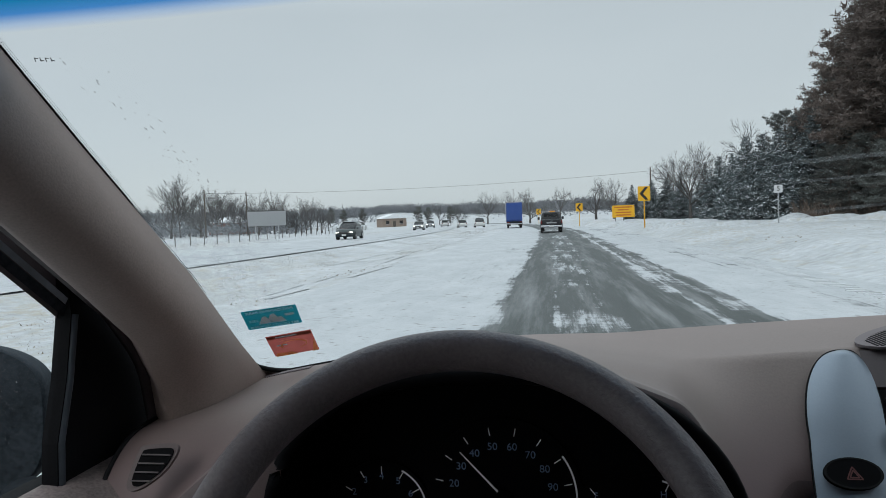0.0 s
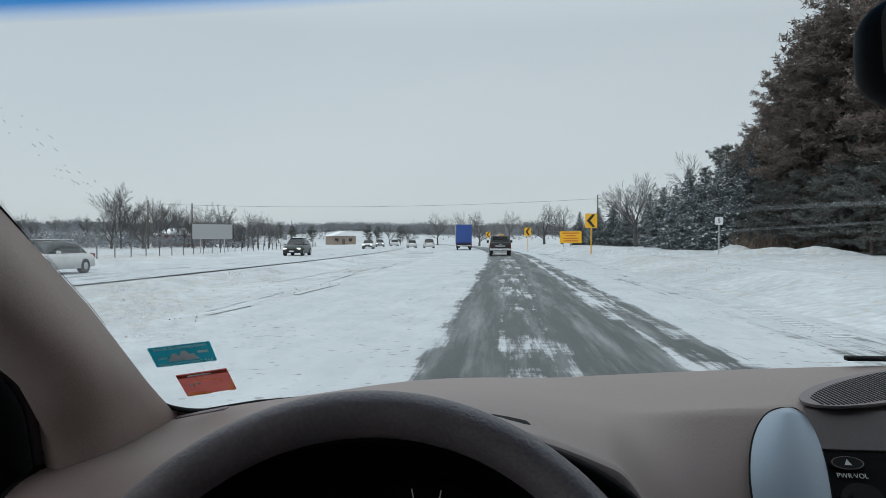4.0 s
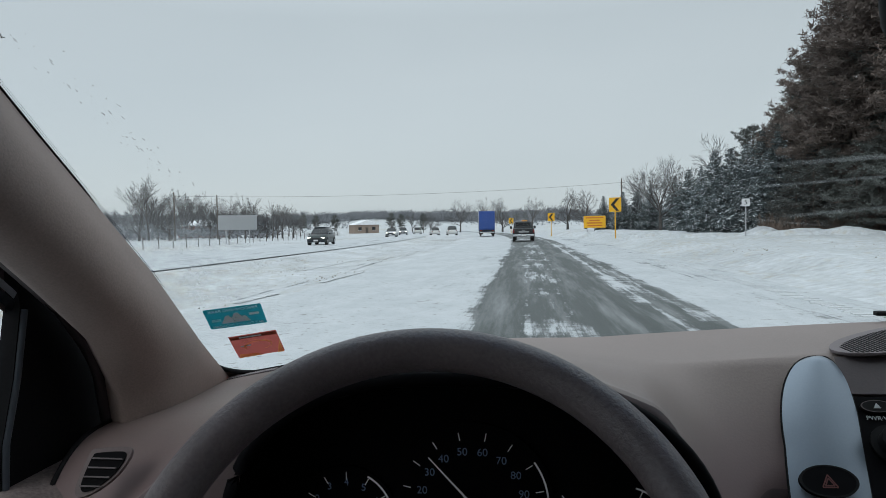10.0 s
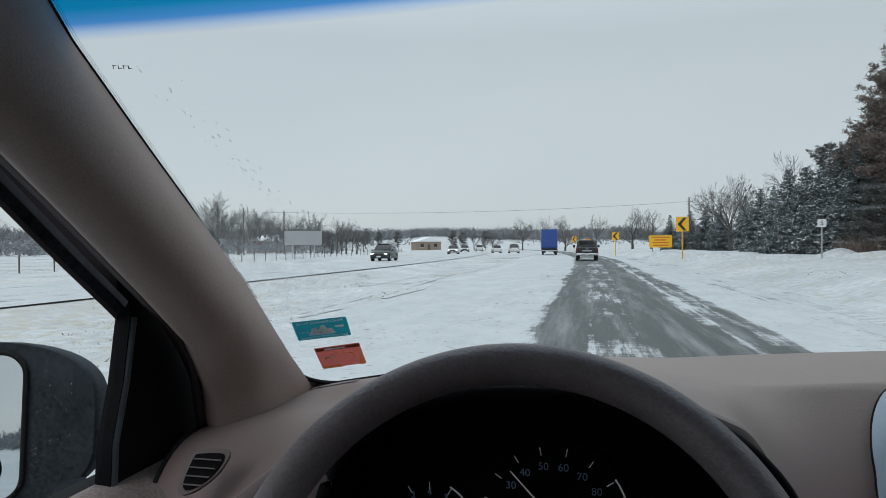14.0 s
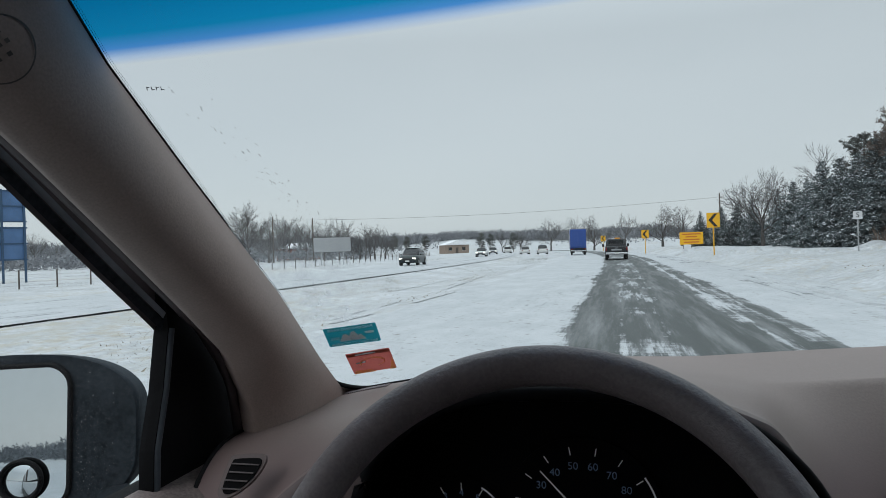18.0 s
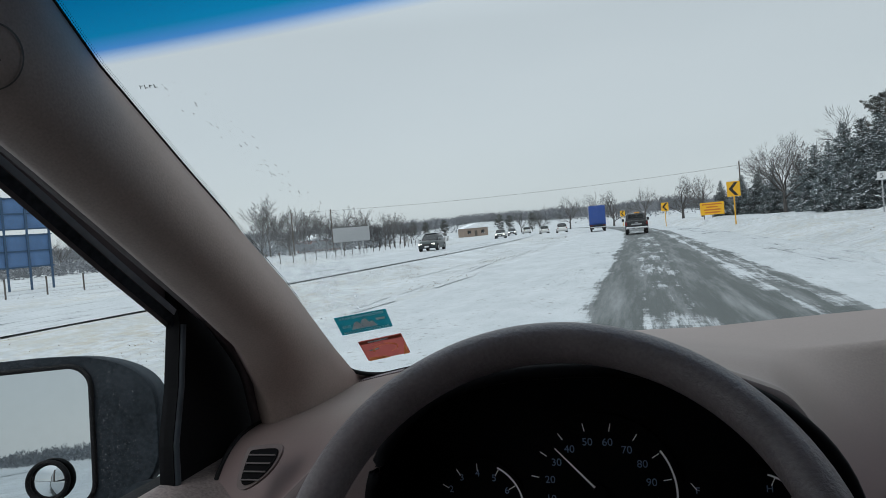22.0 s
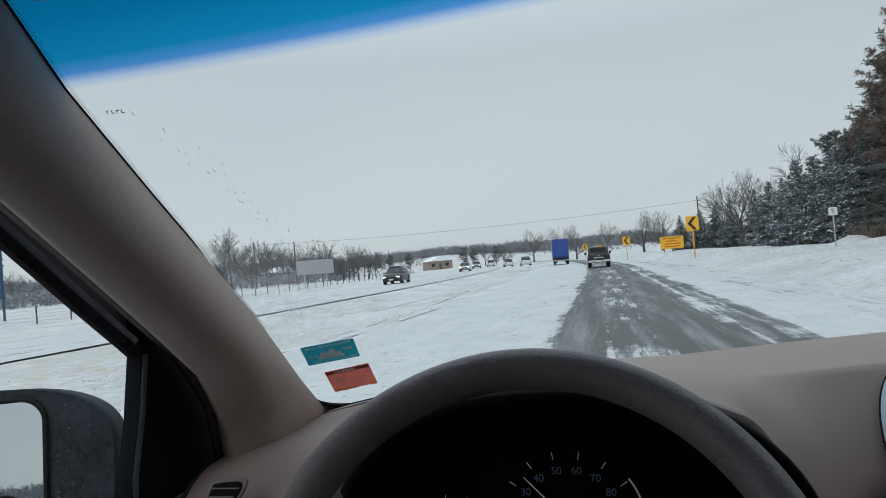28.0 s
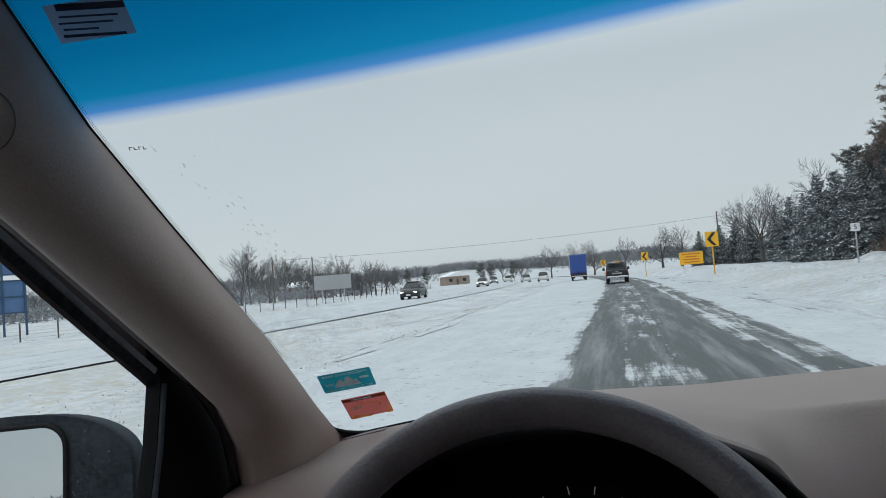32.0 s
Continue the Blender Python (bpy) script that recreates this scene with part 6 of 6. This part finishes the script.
def guide_sign():
    ob = thing("guide_sign", "grey back of a road guide sign on two posts", "road sign")
    part("sign_back", boxed((0, 0.05, 2.7), (5.0, 0.04, 1.9), bevel=0.02), M_STEEL, ob, soft=False)
    for k in range(5):
        part("stiffener", boxed((0, 0.0, 1.95 + 0.37 * k), (4.9, 0.04, 0.06)), M_STEEL, ob, soft=False)
    for x in (-1.5, 1.5):
        part("post", boxed((x, 0.12, 1.2), (0.12, 0.1, 4.0)), M_STEEL, ob, soft=False)
    return ob


stand(guide_sign(), -24.0, 96, 10)

def route_marker():
    ob = thing("route_marker", "small white route marker with a black five on a steel post", "road sign")
    face = Matrix.Translation((0, 0, 1.75)) @ Matrix.Rotation(radians(90), 4, "X")
    plate = part("sign_plate", prism(bmesh.new(), round_rect(0.40, 0.40, 0.04), 0.006, face), M_SNOWPLATE, ob, "white plate", False)
    writing("numeral", "5", 0.34, face @ Matrix.Translation((0, 0, 0.0085)), M_SIGNBLACK, plate)
    part("post", boxed((0, 0.03, 0.8), (0.06, 0.04, 2.3), bevel=0.006), M_STEEL, ob)
    return ob


M_SNOWPLATE = mat("white_sign_sheet", (0.62, 0.63, 0.64), 0.55, vary=0.08)
stand(route_marker(), 15.4, 40, 8)

# ---- field fence on the left ----
M_WIRE = mat("fence_wire", (0.22, 0.22, 0.22), 0.6, 0.6)
fence = thing("field_fence", "low wire field fence with thin posts in dry weeds", "fence")
for k in range(60):
    y = -10 + 3.0 * k
    x = far_road_x(y) - 17.5
    part("fence_post", boxed((x, y, ground_z(x, y) + 0.5), (0.07, 0.07, 1.3)), M_WOOD, fence, soft=False)
for h in (0.2, 0.42, 0.64, 0.86, 1.08):
    wv, wf = [], []
    for k in range(59):
        y0, y1 = -10 + 3.0 * k, -7 + 3.0 * k
        a, b = Vector((far_road_x(y0) - 17.5, y0, ground_z(far_road_x(y0) - 17.5, y0) + h)), Vector((far_road_x(y1) - 17.5, y1, ground_z(far_road_x(y1) - 17.5, y1) + h))
        bar(wv, wf, a, b, 0.006, 0.006, 3)
    mesh_part("fence_wire", wv, wf, M_WIRE, fence)

# ---- power poles ----
def pole(height=9.0):
    ob = thing("utility_pole", "weathered wooden utility pole standing in snow", "utility pole", "utility poles along the left")
    b = bmesh.new()
    tube(b, [(0, 0, -0.5), (0, 0, height)], [0.16, 0.11], 10)
    part("pole", b, M_WOOD, ob)
    part("bracket", boxed((0.2, 0, height - 0.8), (0.5, 0.08, 0.08)), M_WOOD, ob, soft=False)
    c = bmesh.new()
    bmesh.ops.create_cone(c, cap_ends=True, segments=8, radius1=0.05, radius2=0.03, depth=0.14, matrix=pose(0.42, 0, height - 0.69))
    part("insulator", c, M_STEEL, ob)
    return ob


first_pole = pole()
spots_p = [(-25.5, 150), (-22.8, 210), (-20.9, 300)]
for i, (az, dist) in enumerate(spots_p):
    stand(first_pole if i == 0 else copy_thing(first_pole, Matrix.Identity(4)), az, dist)
near_left, near_right = stand(copy_thing(first_pole, Matrix.Identity(4)), -28.6, 140), stand(copy_thing(first_pole, Matrix.Identity(4)), 6.4, 132)
wire = bmesh.new()
p, q = near_left.matrix_basis.translation + Vector((0.4, 0, 8.3)), near_right.matrix_basis.translation + Vector((0.4, 0, 8.3))
tube(wire, [p.lerp(q, k / 20) - Vector((0, 0, 4.0 * (k / 20) * (1 - k / 20))) for k in range(21)], 0.018, 4)
tagged(part("crossing_cable", wire, M_BLACK, None), "single black cable sagging across the road", "cable")
cable = bmesh.new()
for (a0, d0), (a1, d1) in zip(spots_p, spots_p[1:]):
    p, q = Vector(spot(a0, d0)) + Vector((0.4, 0, 8.3)), Vector(spot(a1, d1)) + Vector((0.4, 0, 8.3))
    tube(cable, [p.lerp(q, k / 12) - Vector((0, 0, 2.4 * (k / 12) * (1 - k / 12))) for k in range(13)], 0.02, 4)
tagged(part("power_cable", cable, M_BLACK, None), "thin sagging power cable between poles", "cable")

# ---- vehicles ----
M_WINDOWD = mat("dark_car_glass", (0.012, 0.014, 0.016), 0.08, spec=0.6)
M_LAMPW = mat("headlamp_lit", (1.0, 0.95, 0.85), 0.3, emit=1.6)
M_LAMPR = mat("tail_lamp_red", (0.16, 0.008, 0.008), 0.3)


def loft(sections, e=4):
    """A body from cross sections: (y, half width, low z, high z, top half width)."""
    bm = bmesh.new()
    rings = []
    for y, w, z0, z1, tw in sections:
        h = z1 - z0
        prof = [(-w, z0), (-w, z0 + 0.55 * h), (-w * 0.97, z0 + 0.72 * h), (-tw, z1 - 0.03), (-tw * 0.85, z1), (tw * 0.85, z1), (tw, z1 - 0.03), (w * 0.97, z0 + 0.72 * h), (w, z0 + 0.55 * h), (w, z0)]
        rings.append([bm.verts.new((x, y, z)) for x, z in prof])
    n = len(rings[0])
    for a, b in zip(rings, rings[1:]):
        for k in range(n):
            bm.faces.new((a[k], a[(k + 1) % n], b[(k + 1) % n], b[k]))
    bm.faces.new(rings[0][::-1])
    bm.faces.new(rings[-1])
    return bm


def wheels(ob, half, ys, r):
    for x in (-half, half):
        for y in ys:
            b = bmesh.new()
            bmesh.ops.create_cone(b, cap_ends=True, segments=24, radius1=r, radius2=r, depth=0.24, matrix=pose(x, y, r, 0, 90, 0))
            t = part("tyre", b, M_TYRE, ob)
            c = bmesh.new()
            bmesh.ops.create_cone(c, cap_ends=True, segments=16, radius1=r * 0.6, radius2=r * 0.5, depth=0.26, matrix=pose(x, y, r, 0, 90, 0))
            part("rim", c, M_STEEL, t)


def passenger_car(paint, label, tall=1.45, suv=False, lit=True):
    """A car at the origin, its nose towards -y."""
    ob = thing("car", label, "car", "cars on the road")
    L, w = (4.6, 0.92) if suv else (4.6, 0.89)
    belt = 1.0 if suv else 0.92
    part("body", loft([(-2.3, 0.74, 0.42, 0.66, 0.6), (-2.15, 0.86, 0.28, belt - 0.12, 0.76), (-1.2, w, 0.24, belt, 0.84), (1.4, w, 0.24, belt, 0.84), (2.15, 0.88, 0.3, belt - (0.0 if suv else 0.05), 0.78), (2.3, 0.8, 0.45, 0.8, 0.68)]), paint, ob)
    back = 2.1 if suv else 1.7
    part("cabin", loft([(-1.15, 0.78, belt - 0.06, belt + 0.02, 0.74), (-0.45, 0.76, belt - 0.05, tall - 0.05, 0.58), (0.2, 0.76, belt - 0.05, tall, 0.6), (back - 0.6, 0.76, belt - 0.05, tall - 0.03, 0.58), (back, 0.76, belt - 0.06, belt + (0.2 if suv else 0.04), 0.66)]), M_WINDOWD, ob, "dark glass cabin")
    part("roof", boxed((0, 0.35 + 0.2 * suv, tall - 0.005), (1.12, 1.5 + 0.5 * suv, 0.04), bevel=0.015), paint, ob)
    part("windscreen", boxed((0, 0, 0), (1.24, 0.02, 0.68), Matrix.Translation((0, -0.80, (belt + tall) / 2 - 0.01)) @ Matrix.Rotation(radians(-52 if not suv else -48), 4, "X")), M_WINDOWD, ob, soft=False)
    part("grille", boxed((0, -2.29, 0.60), (0.9, 0.06, 0.2), bevel=0.02), M_SIGNBLACK, ob)
    part("bumper", boxed((0, -2.26, 0.40), (1.6, 0.12, 0.16), bevel=0.04), M_DIRTYBLACK, ob)
    for s in (-1, 1):
        part("headlight", boxed((0.64 * s, -2.22, 0.68), (0.32, 0.14, 0.14), bevel=0.03), M_LAMPW if lit else M_STEEL, ob, "lit headlight" if lit else "")
        part("taillight", boxed((0.70 * s, 2.24, 0.80), (0.26, 0.10, 0.18), bevel=0.03), M_LAMPR, ob)
        part("door_mirror", boxed((0.98 * s, -0.72, belt + 0.05), (0.16, 0.1, 0.13), bevel=0.03), paint, ob)
    part("plate", boxed((0, -2.335, 0.44), (0.42, 0.02, 0.14)), M_SNOWY, ob, soft=False)
    wheels(ob, w - 0.10, (-1.42, 1.38), 0.33 if not suv else 0.36)
    return ob


M_SNOWY = mat("plate_white", (0.6, 0.6, 0.6), 0.6)
M_DARKCAR = mat("dark_grey_paint", (0.035, 0.045, 0.045), 0.3, 0.3, vary=0.15)
M_WHITECAR = mat("dirty_white_paint", (0.55, 0.55, 0.54), 0.4, vary=0.15)
M_SILVERCAR = mat("silver_paint", (0.33, 0.34, 0.35), 0.35, 0.5, vary=0.12)
M_TRUCKBLUE = mat("bright_blue_panel", (0.02, 0.065, 0.26), 0.45, scale=1.5, vary=0.12)
M_BLACKPAINT = mat("road_salted_black_paint", (0.013, 0.015, 0.018), 0.45, 0.0, scale=3, vary=0.5)


def pickup_truck():
    """A dark pickup at the origin, its tailgate towards -y."""
    ob = thing("pickup_truck", "dark pickup with chrome bumper and amber roof beacon", "pickup truck")
    part("bed", loft([(-2.8, 0.98, 0.52, 1.18, 0.97), (-2.75, 1.0, 0.48, 1.22, 0.98), (-0.7, 1.0, 0.45, 1.22, 0.98)]), M_BLACKPAINT, ob)
    part("cab_body", loft([(-0.7, 1.0, 0.45, 1.25, 0.96), (1.2, 1.0, 0.42, 1.25, 0.96), (2.6, 0.98, 0.45, 1.15, 0.92), (2.8, 0.9, 0.5, 1.0, 0.86)]), M_BLACKPAINT, ob)
    part("cab_top", loft([(-0.68, 0.90, 1.2, 1.30, 0.86), (-0.5, 0.88, 1.2, 1.88, 0.72), (0.9, 0.88, 1.2, 1.90, 0.74), (1.6, 0.9, 1.2, 1.28, 0.84)]), M_BLACKPAINT, ob)
    part("rear_window", boxed((0, -0.63, 1.56), (1.35, 0.03, 0.42), Matrix.Identity(4)), M_WINDOWD, ob, soft=False)
    part("tailgate", boxed((0, -2.80, 0.92), (1.55, 0.05, 0.50), bevel=0.02), M_BLACKPAINT, ob)
    part("tailgate_emblem", boxed((0, -2.83, 0.90), (0.9, 0.012, 0.12), bevel=0.004), M_SILVERCAR, ob, "grey tailgate emblem band")
    part("tailgate_handle", boxed((0, -2.835, 1.06), (0.24, 0.02, 0.07)), M_CHROMEG, ob, soft=False)
    part("bumper", boxed((0, -2.92, 0.58), (1.92, 0.18, 0.20), bevel=0.04), M_CHROMEG, ob, "bright chrome rear bumper")
    part("plate", boxed((0, -3.02, 0.60), (0.34, 0.02, 0.15)), M_SNOWY, ob, soft=False)
    for s in (-1, 1):
        part("taillight", boxed((0.91 * s, -2.79, 0.98), (0.13, 0.08, 0.30), bevel=0.02), M_LAMPR, ob)
        part("door_mirror", boxed((1.14 * s, 0.95, 1.32), (0.22, 0.1, 0.26), bevel=0.03), M_BLACKPAINT, ob)
        part("mud_flap", boxed((0.82 * s, -2.2, 0.35), (0.34, 0.03, 0.4)), M_TYRE, ob, soft=False)
    part("roof_beacon", boxed((0.15, 0.2, 1.95), (0.5, 0.2, 0.11), bevel=0.03), mat("amber_beacon", (0.75, 0.32, 0.02), 0.35, emit=0.15), ob, "amber roof beacon bar")
    wheels(ob, 0.86, (-1.75, 1.85), 0.40)
    return ob


def box_truck():
    """A tall blue truck seen from behind, its rear towards -y."""
    ob = thing("blue_truck", "tall bright blue truck with dirty dark wheels", "truck")
    part("box", boxed((0, 3.2, 2.35), (2.3, 6.4, 2.75), bevel=0.06), M_TRUCKBLUE, ob)
    for s in (-1, 1):
        part("rear_door", boxed((0.56 * s, -0.02, 2.38), (1.06, 0.05, 2.5), bevel=0.015), M_TRUCKBLUE, ob, soft=False)
        part("mud_flap", boxed((0.85 * s, -0.05, 0.62), (0.6, 0.03, 0.62)), M_TYRE, ob, soft=False)
        part("taillight", boxed((0.9 * s, -0.08, 0.86), (0.3, 0.06, 0.12)), M_LAMPR, ob, soft=False)
        part("exhaust_stack", boxed((1.2 * s, 6.8, 2.4), (0.14, 0.14, 3.2), bevel=0.03), M_CHROMEG, ob)
    part("chassis", boxed((0, 2.8, 0.85), (1.1, 7.6, 0.24), bevel=0.02), M_DIRTYBLACK, ob)
    part("cab", loft([(6.6, 1.15, 0.6, 3.1, 1.0), (8.2, 1.15, 0.6, 3.0, 0.95), (8.7, 1.05, 0.6, 1.8, 0.9), (9.4, 0.95, 0.6, 1.6, 0.8)]), M_TRUCKBLUE, ob)
    part("bumper_bar", boxed((0, -0.1, 0.62), (2.2, 0.1, 0.14)), M_CHROMEG, ob, soft=False)
    wheels(ob, 0.95, (0.9, 2.2, 7.8), 0.50)
    return ob


def drive(ob, az, dist, turn, z=0.03):
    x, y, _ = spot(az, dist)
    ob.matrix_basis = Matrix.Translation((x, y, z)) @ Matrix.Rotation(radians(turn), 4, "Z")
    return ob


drive(pickup_truck(), -1.35, 68, 2.5)
drive(box_truck(), -4.25, 104, 5)
def oncoming(ob, y, turn):
    x = far_road_x(y) - 1.2
    ob.matrix_basis = Matrix.Translation((x, y, 0.02)) @ Matrix.Rotation(radians(turn), 4, "Z")
    return ob


oncoming(passenger_car(M_DARKCAR, "dark sport utility car with lit headlights", 1.68, True), 66, 4)
white_car = oncoming(passenger_car(M_WHITECAR, "dirty white car with lit headlights", 1.5), 118, 7)
oncoming(copy_thing(white_car, Matrix.Identity(4)), 28.5, 2)
oncoming(passenger_car(M_SILVERCAR, "silver car with lit headlights", 1.5), 152, 9)
lead = drive(passenger_car(M_WHITECAR, "dirty white car seen from behind", 1.66, True, False), -7.1, 128, 190)
for az, dist in ((-8.5, 150), (-9.9, 178)):
    drive(copy_thing(lead, Matrix.Identity(4)), az, dist, 194, ground_z(*spot(az, dist)[:2]))

# ---- far buildings ----
def house(w, d, h, wallm, label):
    ob = thing("house", label, "house")
    part("wall", boxed((0, 0, h / 2), (w, d, h)), wallm, ob, soft=False)
    r = bmesh.new()
    prism(r, [(-w / 2 - 0.4, 0), (w / 2 + 0.4, 0), (0, h * 0.55)], d + 0.8, Matrix.Translation((0, d / 2 + 0.4, h)) @ Matrix.Rotation(radians(90), 4, "X"))
    part("roof", r, mat("snowy_roof", (0.75, 0.76, 0.78), 0.7), ob, "snow-covered gable roof", False)
    for x in (-w * 0.28, w * 0.28):
        wdw = part("window", boxed((x, -d / 2 - 0.03, h * 0.55), (1.2, 0.06, 1.1)), M_WINDOWD, ob, soft=False)
        part("sill", boxed((x, -d / 2 - 0.06, h * 0.55 - 0.6), (1.4, 0.12, 0.08)), M_SNOWY, wdw, soft=False)
    part("door", boxed((0, -d / 2 - 0.03, 1.05), (1.0, 0.06, 2.1)), M_WOOD, ob, soft=False)
    return ob


M_BRICK = mat("tan_siding", (0.27, 0.21, 0.17), 0.8, vary=0.15)
stand(house(9, 6, 3, M_BRICK, "low tan farm building with snow on its roof"), -14.2, 250, 20)
stand(house(10, 7, 3, mat("red_brown_siding", (0.22, 0.10, 0.08), 0.8, vary=0.15), "red-brown farmhouse with a snowy roof"), -26.6, 196, 30)
for az, dist, s in ((-12.0, 215, 0.55), (-11.2, 210, 0.5), (-16.5, 260, 0.6), (-18, 280, 0.6), (-19, 285, 0.65), (-9.4, 205, 0.5)):
    plant(PINE[0], az, dist, s, az)
